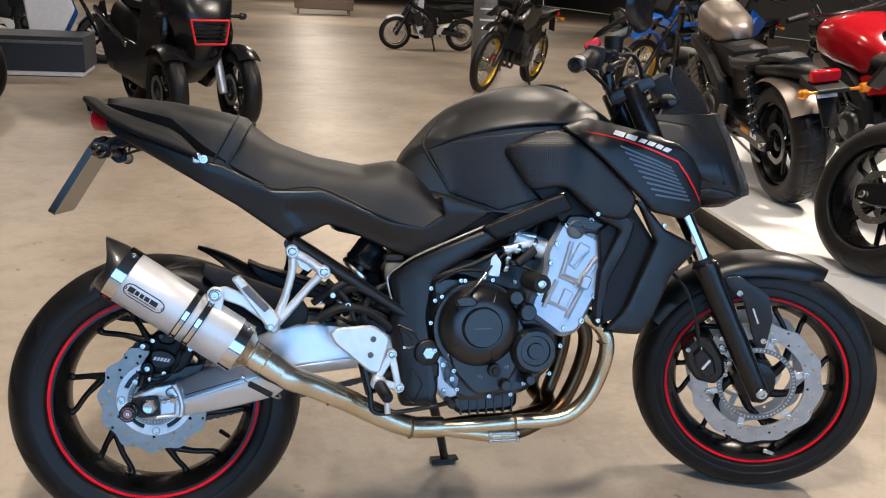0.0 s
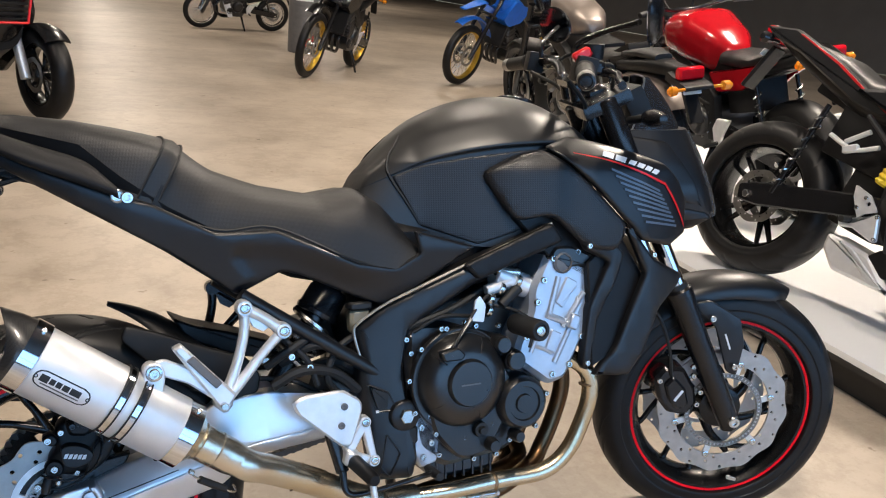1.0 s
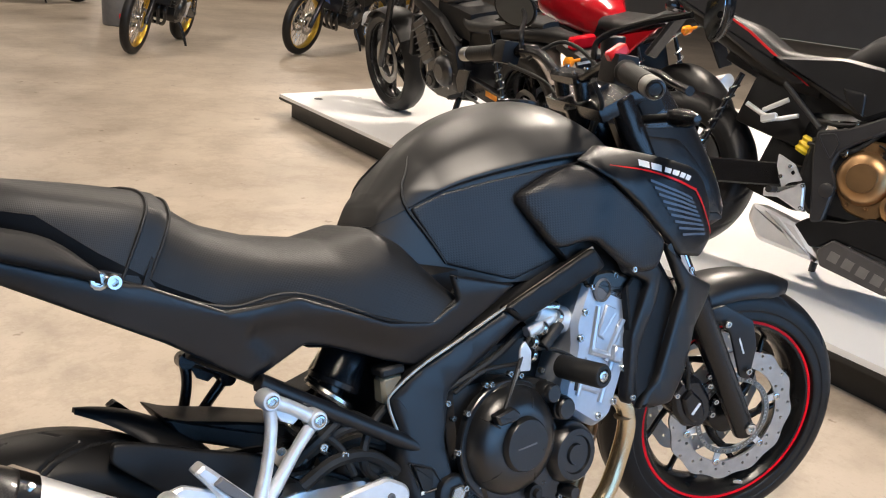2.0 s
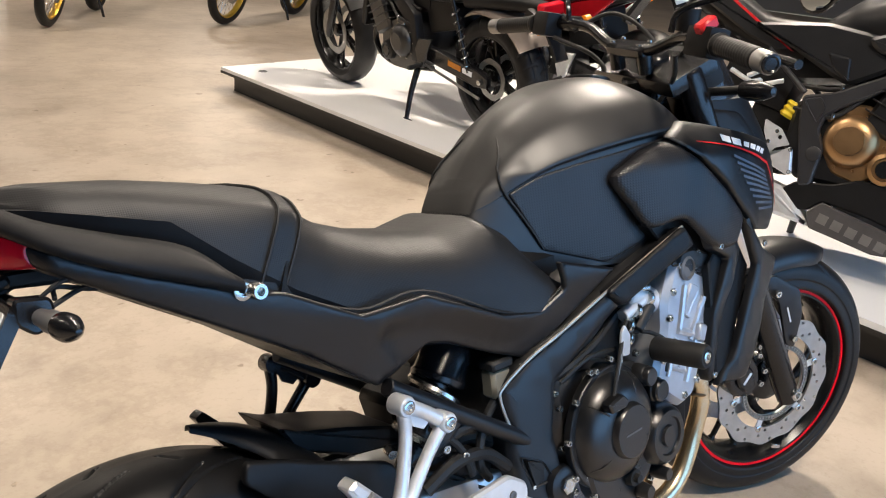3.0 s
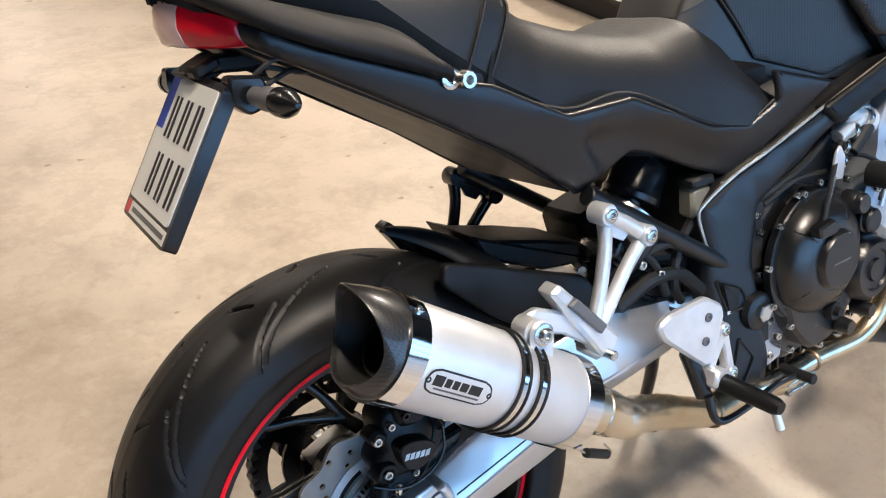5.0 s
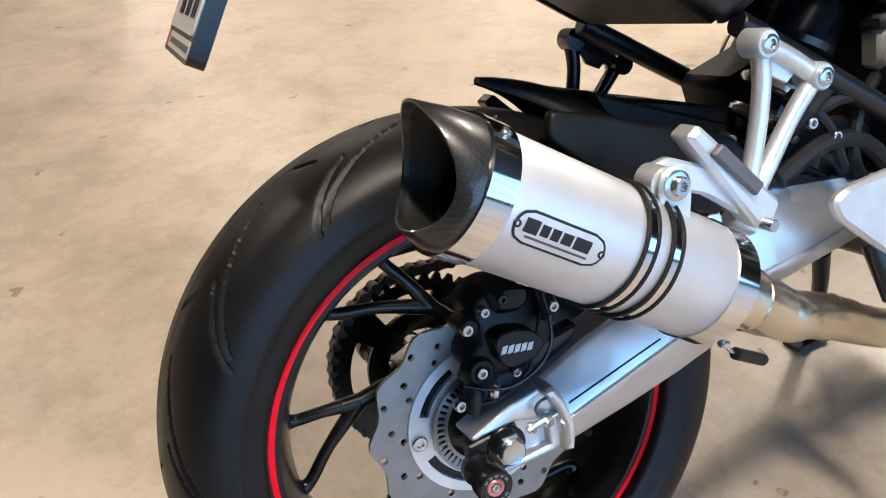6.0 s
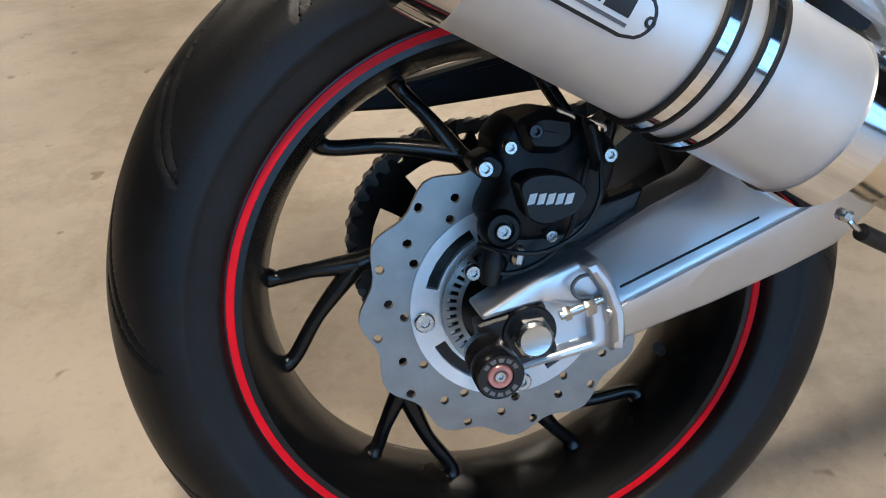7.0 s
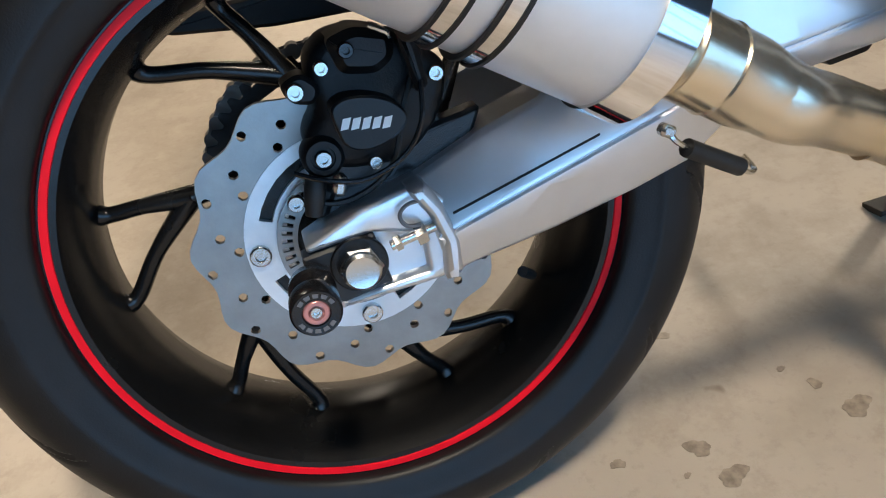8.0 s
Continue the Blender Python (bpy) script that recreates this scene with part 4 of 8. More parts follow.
for s in (-1, 1):
    part("cowl_cheek", skin([(1.150, 0.636), (1.250, 0.622), (1.312, 0.545), (1.338, 0.480), (1.298, 0.490), (1.215, 0.520), (1.180, 0.575)], lambda x, z: s * (cowl_side(x, z) + 0.004), 0.008, 0.015, 0.010, 0.004), MATTE, cowl, m=ST)
    part("cowl_chin", skin([(1.222, 0.452), (1.296, 0.480), (1.345, 0.470), (1.372, 0.452), (1.340, 0.432), (1.268, 0.430)], lambda x, z: s * (cowl_side(x, z) + 0.006), 0.010, 0.015, 0.005, 0.004), MATTE, cowl, "matte black cowl chin", m=ST)
    b, g = bmesh.new(), bmesh.new()
    for bm_, o, z0, z1, u0, u1 in ((b, 0.006, 0.452, 0.642, 0.02, 1.0), (g, 0.003, 0.470, 0.535, 0.15, 0.86), (g, 0.003, 0.550, 0.628, 0.15, 0.90)):
        loft([[(float(np.interp(z, CZ, CN)) - 0.040 * u ** 2 + o, s * u * float(np.interp(z, CZ, CWD)) * 0.74, z) for u in np.linspace(u0, u1, 9)] for z in np.linspace(z0, z1, 11)], cap=False, closed=False, bm=bm_)
    part("reflector", g, CHROME, cowl, "bright headlight reflector", m=ST)
    part("headlight", b, LENSM, cowl, "clear headlight lens", m=ST)
part("instrument", box((1.180, 0, 0.700), (0.05, 0.15, 0.07), (0, -28, 0), 0.012, seg=2), PLASTIC, moto, "black instrument panel", m=ST)
for s in (-1, 1):
    part("indicator_stem", rod((1.150, s * 0.085, 0.664), (1.172, s * 0.180, 0.680), 0.0085), RUBBERD, moto, m=ST)
    part("indicator", lathe([(-0.004, 0.006), (0.002, 0.015), (0.018, 0.0185), (0.045, 0.0165), (0.066, 0.009), (0.069, 0)], 20, (1.170, s * 0.172, 0.679), (0.20, s, 0.05)), GLOSSB, moto, "dark front indicator", m=ST)

# --- frame
# pale metal that paints the lamp highlight along the frame beam's lip
EDGEM = mat("frame_edge_highlight", (0.62, 0.56, 0.48), 0.38, metal=0.9, var=0.3, scale=40)
BEAM = [(0.868, 0.440), (0.888, 0.405), (0.725, 0.333), (0.592, 0.250), (0.578, 0.172), (0.600, 0.010), (0.590, -0.030), (0.520, -0.030), (0.497, 0.170), (0.505, 0.192), (0.492, 0.258), (0.532, 0.290), (0.57, 0.312), (0.693, 0.365)]


def beam_y(x, z):
    return -float(np.interp(x, [0.49, 0.53, 0.60, 0.68, 0.88], [0.125, 0.138, 0.158, 0.170, 0.205])) - 0.012 * max(0, 0.25 - z) / 0.25


for mir in (False, True):
    part("frame_beam", skin(BEAM, beam_y, 0.045, 0.03, 0.010, 0.012), MATTE, moto, "black perimeter frame beam", mirror=mir)
    part("beam_cover", skin([(0.868, 0.444), (0.893, 0.408), (0.722, 0.338), (0.690, 0.368)], lambda x, z: beam_y(x, z) - 0.010, 0.02, 0.02, 0.010, 0.006), PLASTIC, moto, mirror=mir)
    for pk in ([(0.511, 0.153), (0.549, 0.136), (0.562, 0.104), (0.527, 0.101)], [(0.543, 0.058), (0.566, 0.022), (0.545, -0.022), (0.530, -0.004)]):
        lp = rounded(pk, 0.006)
        # a flat dark plate draws the shade inside each casting recess
        part("pocket_shade", plate([tuple(q) for q in inset2d(lp, 0.002)], beam_y(0.54, 0.1) - 0.0012, beam_y(0.54, 0.1) + 0.02, 0.0005), RUBBERD, moto, "dark plate for the shade in a casting pocket", mirror=mir)
        part("pocket_rib", tube([(x, beam_y(x, z) - 0.0016, z) for x, z in lp + lp[:2]], 0.0020, 6, steps=48), MATTE, moto, mirror=mir)
    part("pivot_boss", lathe([(0, 0.030), (0.010, 0.028), (0.013, 0.024), (0.013, 0)], 32, (0.5765, beam_y(0.577, 0.09) + 0.006, 0.0915), (0, -1, 0)), MATTE, moto, mirror=mir)
    part("pivot_bolt", hexnut((0.577, beam_y(0.577, 0.09) - 0.006, 0.092), (0, -1, 0), 0.0145, 0.009), STEEL, moto, "large pivot bolt", mirror=mir)
    part("subframe_tube", rod((0.285, -0.132, 0.335), (0.548, -0.130, 0.1625), 0.0125), MATTE, moto, mirror=mir)
    part("frame_edge", tube([(0.870, beam_y(0.87, 0.44) - 0.001, 0.442), (0.78, beam_y(0.78, 0.405) - 0.001, 0.4045), (0.693, beam_y(0.693, 0.365) - 0.001, 0.3665), (0.60, beam_y(0.60, 0.326) - 0.001, 0.3265), (0.545, beam_y(0.545, 0.298) - 0.001, 0.2995), (0.500, beam_y(0.50, 0.266) - 0.001, 0.267), (0.4915, beam_y(0.492, 0.245) - 0.001, 0.248), (0.503, beam_y(0.503, 0.195) - 0.001, 0.195)], 0.0026, 8), EDGEM, moto, "bright frame edge with its highlight painted on", mirror=mir)
part("frame_label", box((0.535, beam_y(0.535, 0.1) - 0.001, 0.102), (0.022, 0.001, 0.005), bev=0), WHITED, moto)

# --- engine
CASE = [(0.585, 0.262), (0.659, 0.262), (0.858, 0.200), (0.885, 0.120), (0.870, 0.05), (0.802, -0.010), (0.661, -0.026), (0.600, 0.02), (0.585, 0.172)]
part("crankcase", plate(CASE, -0.150, 0.150, 0.012, 0.02), ENGB, moto, "black engine crankcase")
part("oil_pan", plate([(0.64, -0.02), (0.80, -0.005), (0.80, -0.050), (0.78, -0.062), (0.66, -0.065), (0.645, -0.05)], -0.10, 0.10, 0.01, 0.01), ENGB, moto)
CLU = [(0.628, 0.205), (0.655, 0.240), (0.700, 0.250), (0.745, 0.232), (0.775, 0.185), (0.80, 0.13), (0.775, 0.05), (0.74, 0.0), (0.68, -0.005), (0.63, 0.05), (0.612, 0.12)]
part("side_cover_flange", plate(CLU, -0.178, -0.14, 0.006, 0.02), ENGB, moto, "black side engine cover")
part("cover_rim", lathe([(-0.012, 0.1020), (-0.001, 0.1015), (0.001, 0.0995), (0.001, 0.092), (0.0, 0.088), (-0.012, 0.088)], 64, (0.688, -0.172, 0.148), (0, -1, 0), ring=True), ENGB, moto, "raised cover rim")
part("clutch_cover", lathe([(-0.006, 0.092), (0.010, 0.089), (0.024, 0.078), (0.033, 0.063), (0.036, 0.050), (0.036, 0.0455), (0.043, 0.0435), (0.046, 0.041), (0.046, 0.0)], 56, (0.688, -0.172, 0.151), (0, -1, 0)), ENGB, moto, "round black clutch cover", angle=30)
for k in range(4):
    a = radians(65 + 75 * k)
    u_, v_ = math.cos(a), math.sin(a)
    part("cover_ridge", tube([(0.688 + 0.058 * u_, -0.2055, 0.151 + 0.058 * v_), (0.688 + 0.072 * u_, -0.1990, 0.151 + 0.072 * v_), (0.688 + 0.087 * u_, -0.1830, 0.151 + 0.087 * v_)], [0.0018, 0.0026, 0.0018], 6), ENGB, moto)
for k in range(11):
    a = radians(8 + 33 * k)
    if k not in (10, 0):
        part("rim_bolt", bolt((0.688 + 0.109 * math.cos(a), -0.170, 0.146 + 0.109 * math.sin(a)), (0, -1, 0), 0.0052, 0.008), STEEL, moto)
part("cover_badge", box((0.686, -0.2186, 0.150), (0.040, 0.0008, 0.0026), (0, -1, 0), 0), GREYM, moto)
part("pulser_cover", lathe([(-0.02, 0.055), (0.008, 0.054), (0.020, 0.050), (0.026, 0.044), (0.026, 0.034), (0.022, 0.032), (0.022, 0.019), (0.027, 0.017), (0.027, 0)], 40, (0.812, -0.172, 0.094), (0, -1, 0)), ENGB, moto, "small round engine cover", angle=30)
for cx, cz, r in ((0.766, 0.213, 0.016), (0.794, 0.180, 0.019), (0.800, 0.030, 0.011), (0.745, 0.020, 0.012)):
    part("cover_boss", lathe([(0, r * 1.15), (0.020, r * 1.1), (0.022, r), (0.029, r), (0.032, r * 0.86), (0.032, 0)], 24, (cx, -0.170, cz), (0, -1, 0)), ENGB, moto)
part("oil_cap", lathe([(0, 0.016), (0.014, 0.014), (0.014, 0.008), (0.022, 0.007), (0.022, 0)], 16, (0.722, -0.176, 0.052), (0, -1, 0)), RUBBERD, moto, "oil filler cap")
for bx, bz in ((0.585, 0.232), (0.594, 0.205), (0.593, 0.141), (0.622, 0.085), (0.668, 0.032), (0.713, -0.008), (0.762, -0.006), (0.792, 0.018), (0.852, 0.038), (0.877, 0.100), (0.850, 0.178), (0.770, 0.246), (0.700, 0.257), (0.648, 0.250), (0.640, 0.010)):
    part("engine_bolt", bolt((bx, -0.165 if bx > 0.6 else -0.146, bz), (0, -1, 0), 0.0054, 0.008), STEEL, moto)
part("lower_casting", plate([(0.598, 0.085), (0.640, 0.080), (0.655, 0.040), (0.645, -0.010), (0.610, -0.018), (0.598, 0.010)], -0.150, -0.10, 0.004, 0.006), ENGS, moto, "silver lower engine casting")
for bx, bz in ((0.612, 0.062), (0.615, 0.004), (0.632, 0.030)):
    part("casting_bolt", bolt((bx, -0.150, bz), (0, -1, 0), 0.0065, 0.006), STEEL, moto)
part("side_switch", box((0.592, -0.150, 0.052), (0.022, 0.022, 0.036), (0, 0, 0), 0.005), RUBBERD, moto, "black rubber switch cover")
for k in range(7):
    part("sump_fin", box((0.665 + 0.020 * k, 0, -0.045), (0.005, 0.205, 0.042), bev=0.001), ENGB, moto)
# actuator lever and cable
part("clutch_lever", plate([(0.625, 0.215), (0.660, 0.222), (0.675, 0.208), (0.668, 0.198), (0.632, 0.198)], -0.222, -0.205, 0.003, 0.004), ENGB, moto)
part("clutch_cable", tube([(0.640, -0.214, 0.205), (0.70, -0.190, 0.270), (0.735, -0.175, 0.300), (0.80, -0.15, 0.34), (0.86, -0.12, 0.40)], 0.0035, 8), RUBBERD, moto)
part("cable_holder", plate([(0.705, 0.262), (0.730, 0.258), (0.735, 0.290), (0.722, 0.310), (0.712, 0.30)], -0.187, -0.183, 0.001, 0.004), ALU, moto, "bright cable bracket")
HEAD = [(0.872, 0.382), (0.905, 0.396), (0.965, 0.380), (1.003, 0.350), (1.008, 0.305), (0.915, 0.130), (0.875, 0.120), (0.795, 0.178), (0.806, 0.215), (0.835, 0.270), (0.836, 0.315)]
part("cylinder_block", plate(HEAD, -0.185, 0.185, 0.010, 0.012), ENGS, moto, "silver cylinder block and head")
part("valve_cover", plate([(0.868, 0.372), (0.885, 0.398), (0.925, 0.398), (1.000, 0.368), (1.009, 0.338), (0.978, 0.340), (0.935, 0.352), (0.915, 0.345), (0.895, 0.362)], -0.190, 0.190, 0.008, 0.01), ENGB, moto, "dark valve cover")
for cx, cz, r in ((0.905, 0.362, 0.021), (0.983, 0.322, 0.021)):
    part("head_plug", lathe([(0, r), (0.006, r), (0.009, r * 0.82), (0.004, r * 0.75), (0.006, 0)], 28, (cx, -0.184, cz), (0, -1, 0)), GREYM, moto, "round cam end plug")
for a, c, r in (((0.896, 0.335), (0.872, 0.255), 0.006), ((0.955, 0.300), (0.905, 0.235), 0.006), ((0.935, 0.315), (0.898, 0.280), 0.004), ((0.868, 0.262), (0.925, 0.238), 0.007),
                ((0.925, 0.238), (0.885, 0.165), 0.006), ((0.862, 0.25), (0.832, 0.19), 0.005), ((0.835, 0.205), (0.885, 0.185), 0.004)):
    part("casting_rib", tube([(a[0], -0.186, a[1]), (c[0], -0.186, c[1])], r, 8), ENGS, moto)
for bx, bz in ((0.884, 0.372), (0.862, 0.330), (0.848, 0.288), (0.822, 0.222), (1.004, 0.330), (0.980, 0.270), (0.950, 0.212), (0.920, 0.158), (0.940, 0.382), (0.880, 0.142)):
    part("head_bolt", bolt((bx, -0.184, bz), (0, -1, 0), 0.0068, 0.006), STEEL, moto)
for poly in ([(0.915, 0.335), (0.940, 0.322), (0.905, 0.272), (0.888, 0.285)], [(0.880, 0.232), (0.902, 0.222), (0.880, 0.180), (0.862, 0.190)], [(0.940, 0.295), (0.956, 0.285), (0.930, 0.240), (0.918, 0.250)]):
    part("cast_panel", plate(poly, -0.189, -0.18, 0.002, 0.004), ENGS, moto)
part("sensor_block", box((0.925, -0.193, 0.245), (0.022, 0.018, 0.030), (0, 25, 0), 0.003), ENGS, moto)
part("crash_bobbin", lathe([(0, 0.020), (0.09, 0.020), (0.094, 0.017), (0.094, 0.012), (0.090, 0.011), (0.090, 0)], 28, (0.797, -0.190, 0.251), (0, -1, 0)), RUBBERD, moto, "black crash bobbin")
part("bobbin_bolt", bolt((0.797, -0.281, 0.251), (0, -1, 0), 0.0095, 0.004), STEEL, moto)
# cable end, cover ribs and wiring in the dark behind the frame
part("cable_end", tube([(0.640, -0.216, 0.203), (0.668, -0.205, 0.235), (0.700, -0.192, 0.268)], [0.0013, 0.0013, 0.0034], 6), DISC, moto, "steel clutch cable end")
for k, pts in enumerate(([(0.55, -0.12, 0.235), (0.61, -0.15, 0.262), (0.68, -0.155, 0.285), (0.75, -0.15, 0.318)], [(0.60, -0.15, 0.245), (0.65, -0.165, 0.272), (0.72, -0.165, 0.268)], [(0.76, -0.16, 0.285), (0.80, -0.18, 0.275), (0.84, -0.185, 0.245), (0.83, -0.185, 0.20)])):
    part("wiring", tube(pts, (0.007, 0.004, 0.0035)[k], 8), RUBBERD, moto)
for bx, bz in ((0.752, 0.300), (0.775, 0.318), (0.812, 0.330), (0.748, 0.278)):
    part("hose_clamp", lathe([(-0.005, 0.013), (0, 0.0145), (0.005, 0.013)], 16, (bx, -0.168, bz), (1, 0.1, -0.5)), STEEL, moto)
# intake side
b = bmesh.new()
for k in range(4):
    yy = -0.15 + 0.1 * k
    rod((0.845, yy, 0.315), (0.770, yy, 0.345), 0.024, bm=b)
part("throttle_bodies", b, ALU, moto, "silver throttle bodies")
part("airbox", box((0.74, 0, 0.37), (0.22, 0.26, 0.10), (0, -10, 0), 0.02), PLASTIC, moto)
for k, (x0, z0, x1, z1, yy) in enumerate(((0.80, 0.330, 0.745, 0.315, -0.165), (0.82, 0.345, 0.77, 0.352, -0.160), (0.775, 0.285, 0.815, 0.318, -0.17))):
    part("hose", rod((x0, yy, z0), (x1, yy, z1), 0.011), (ALU, STEEL, RUBBERD)[k], moto)
part("radiator", box((1.035, 0, 0.275), (0.035, 0.36, 0.26), (0, -18, 0), 0.006), PLASTIC, moto, "black radiator")
part("engine_core", box((0.70, 0, 0.20), (0.40, 0.22, 0.22), (0, 0, 0), 0.02), ENGB, moto)
part("rear_tank_core", box((0.62, 0, 0.40), (0.24, 0.22, 0.10), (0, 0, 0), 0.02), PLASTIC, moto)

# --- exhaust
# inner headers: same steel, its colour darkened for the outer pipe's shade
PIPEI = mat("shaded_header_steel", (0.16, 0.10, 0.055), 0.32, metal=1.0, var=0.25)
for k, yy in enumerate((-0.135, -0.065, 0.015, 0.085)):
    ey, ez = ((-0.105, -0.086), (-0.080, -0.118), (-0.055, -0.092), (-0.030, -0.118))[k]
    part("header_pipe", tube([(0.930 - 0.016 * k, yy, 0.175), (0.985 - 0.022 * k, yy * 1.0 - 0.01, 0.135), (1.000 - 0.026 * k, yy - 0.008, 0.085), (0.985 - 0.026 * k, yy * 0.97, 0.015), (0.950 - 0.02 * k, yy * 0.93, -0.045), (0.895, 0.5 * (yy + ey), -0.078), (0.80, ey, ez), (0.70, ey * 0.9 - 0.008, 0.5 * ez - 0.048), (0.615, -0.084 + 0.004 * k, -0.096)],
                             [0.0175] * 7 + [0.0165, 0.014], 16, steps=60), PIPE if k == 0 else PIPEI, moto, "heat-tinted steel header pipe")
part("lower_branch", tube([(0.80, -0.086, -0.118), (0.745, -0.087, -0.119), (0.69, -0.088, -0.111), (0.615, -0.086, -0.098)], [0.0175, 0.0175, 0.0170, 0.0150], 16), PIPE, moto, "heat-tinted steel lower pipe")
part("collector", tube([(0.545, -0.094, -0.090), (0.58, -0.088, -0.094), (0.625, -0.082, -0.096)], [0.0245, 0.0250, 0.0235], 20), PIPE, moto, "steel collector")
part("mid_pipe", tube([(0.56, -0.091, -0.0925), (0.514, -0.098, -0.076), (0.455, -0.114, -0.044), (0.41, -0.130, -0.018)], 0.0245, 20), PIPE, moto, "heat-tinted steel link pipe")
for c, d, r in (((0.372, -0.147, 0.004), (1, -0.38, -0.52), 0.0258), ((0.548, -0.0935, -0.0905), (1, 0.1, -0.12), 0.0255), ((0.79, -0.106, -0.087), (1, 0, 0.02), 0.0178), ((0.995, -0.142, 0.10), (0.1, 0, 1), 0.0178), ((0.70, -0.082, -0.107), (1, 0, -0.2), 0.0178)):
    part("weld_ring", lathe([(-0.003, r), (0, r + 0.0015), (0.003, r)], 24, c, d), PIPED, moto)
for zz in (-0.129, -0.113):
    b = rod((0.735, -0.102, zz), (0.800, -0.102, zz), 0.0042)
    for xx in (0.735, 0.766, 0.800):
        box((xx, -0.102, zz), (0.010, 0.012, 0.011), bev=0.002, bm=b)
    part("collector_spring", b, STEEL, moto, "steel collector spring")
MA, MB = Vector((-0.055, -0.197, 0.279)), Vector((0.172, -0.190, 0.124))
MD = (MB - MA).normalized()
MU = (Vector((0, 0, 1)) - MD * MD.z).normalized()
MS = MD.cross(MU)


def msec(t, ru, rs, lift=0.0, n=48):
    """An oval ring across the silencer's axis, t metres from its rear end."""
    c = MA + MD * t
    return [c + MU * (ru * math.cos(a)) + MS * (rs * math.sin(a)) + MD * (lift * math.cos(a)) for a in np.linspace(0, 2 * math.pi, n, endpoint=False)]


ML = (MB - MA).length
part("silencer", loft([msec(0.0, 0.053, 0.055), msec(0.004, 0.0545, 0.0565), msec(ML - 0.004, 0.0545, 0.0565), msec(ML, 0.053, 0.055)], cap=False), ALUS, moto, "satin aluminium silencer sleeve", angle=30)


def capsec(t, ru, rs, k, n=48):
    """An oval ring whose rim sweeps back at the top and in at the sides by k."""
    out = []
    for a in np.linspace(0, 2 * math.pi, n, endpoint=False):
        c = MA + MD * (t + k * (0.020 * math.sin(a) ** 2 - 0.016 * math.cos(a)))
        out.append(c + MU * (ru * math.cos(a)) + MS * (rs * math.sin(a)))
    return out


part("end_cap", loft([capsec(0.004, 0.0540, 0.0560, 0), capsec(-0.008, 0.0540, 0.0560, 0), capsec(-0.020, 0.0525, 0.0540, 0.4), capsec(-0.0415, 0.0465, 0.0485, 1), capsec(-0.0425, 0.0455, 0.0475, 1), capsec(-0.0415, 0.0440, 0.0455, 1), capsec(-0.030, 0.0425, 0.0440, 0.8)], cap=False), CARBON, moto, "carbon fibre end cap", angle=45)
# the inside of the cap is a separate, evenly black part
part("cap_inner", loft([capsec(-0.034, 0.0425, 0.0440, 0.85), capsec(-0.012, 0.036, 0.037, 0.4), capsec(0.008, 0.030, 0.030, 0), capsec(0.06, 0.028, 0.028, 0), capsec(0.0605, 0.001, 0.001, 0)], cap=False), RUBBERD, moto, "plain black outlet")
part("outlet_pipe", loft([msec(0.006, 0.0305, 0.0305), msec(0.006, 0.0275, 0.0275), msec(0.05, 0.0275, 0.0275)], cap=False), ENGB, moto)
for t0, t1, r in ((-0.004, 0.020, 0.0575), (ML - 0.016, ML + 0.010, 0.0565)):
    part("sleeve_band", loft([msec(t0, r - 0.003, r - 0.001), msec(t0, r, r + 0.002), msec(t1, r, r + 0.002), msec(t1, r - 0.003, r - 0.001)], cap=False), CHROME, moto, "polished steel band")
    for a in (-1.9, -0.6, 0.6):
        c = MA + MD * ((t0 + t1) / 2) + MU * (r * math.cos(a)) + MS * ((r + 0.002) * math.sin(a))
        part("band_rivet", bolt(c, c - (MA + MD * ((t0 + t1) / 2)), 0.0045, 0.003), STEEL, moto)
part("inlet_cone", loft([msec(ML, 0.052, 0.054), msec(ML + 0.010, 0.052, 0.054), msec(ML + 0.014, 0.048, 0.049), msec(ML + 0.030, 0.0310, 0.0310), msec(ML + 0.032, 0.0325, 0.0325), msec(ML + 0.035, 0.0300, 0.0300), msec(ML + 0.064, 0.0300, 0.0300), msec(ML + 0.0655, 0.0312, 0.0312), msec(ML + 0.068, 0.0300, 0.0300), msec(ML + 0.090, 0.0300, 0.0300), msec(ML + 0.112, 0.0268, 0.0268)]), PIPE, moto, "steel silencer inlet", angle=30)
E2 = MA + MD * (ML + 0.10)
part("link_elbow", tube([E2, E2 + MD * 0.03, (0.315, -0.168, 0.034), (0.365, -0.150, 0.008), (0.42, -0.128, -0.022)], [0.0272, 0.0265, 0.0255, 0.025, 0.025], 20), PIPE, moto, "steel link elbow")
for t0 in (0.150, 0.178):
    part("clamp_band", loft([msec(t0, 0.0555, 0.0575), msec(t0, 0.0572, 0.0592), msec(t0 + 0.009, 0.0572, 0.0592), msec(t0 + 0.009, 0.0555, 0.0575)], cap=False), CHROME, moto, "polished clamp band")
    for q in (-0.0022, 0.009):
        part("clamp_rubber", loft([msec(t0 + q, 0.0550, 0.0570), msec(t0 + q, 0.0585, 0.0605), msec(t0 + q + 0.0022, 0.0585, 0.0605), msec(t0 + q + 0.0022, 0.0550, 0.0570)], cap=False), RUBBERD, moto)
# maker's badge as plain shapes: a rounded plate with bars


def on_sleeve(t, a, o=0.0):
    c = MA + MD * t
    return c + MU * ((0.0545 + o) * math.cos(a)) + MS * ((0.0565 + o) * math.sin(a))


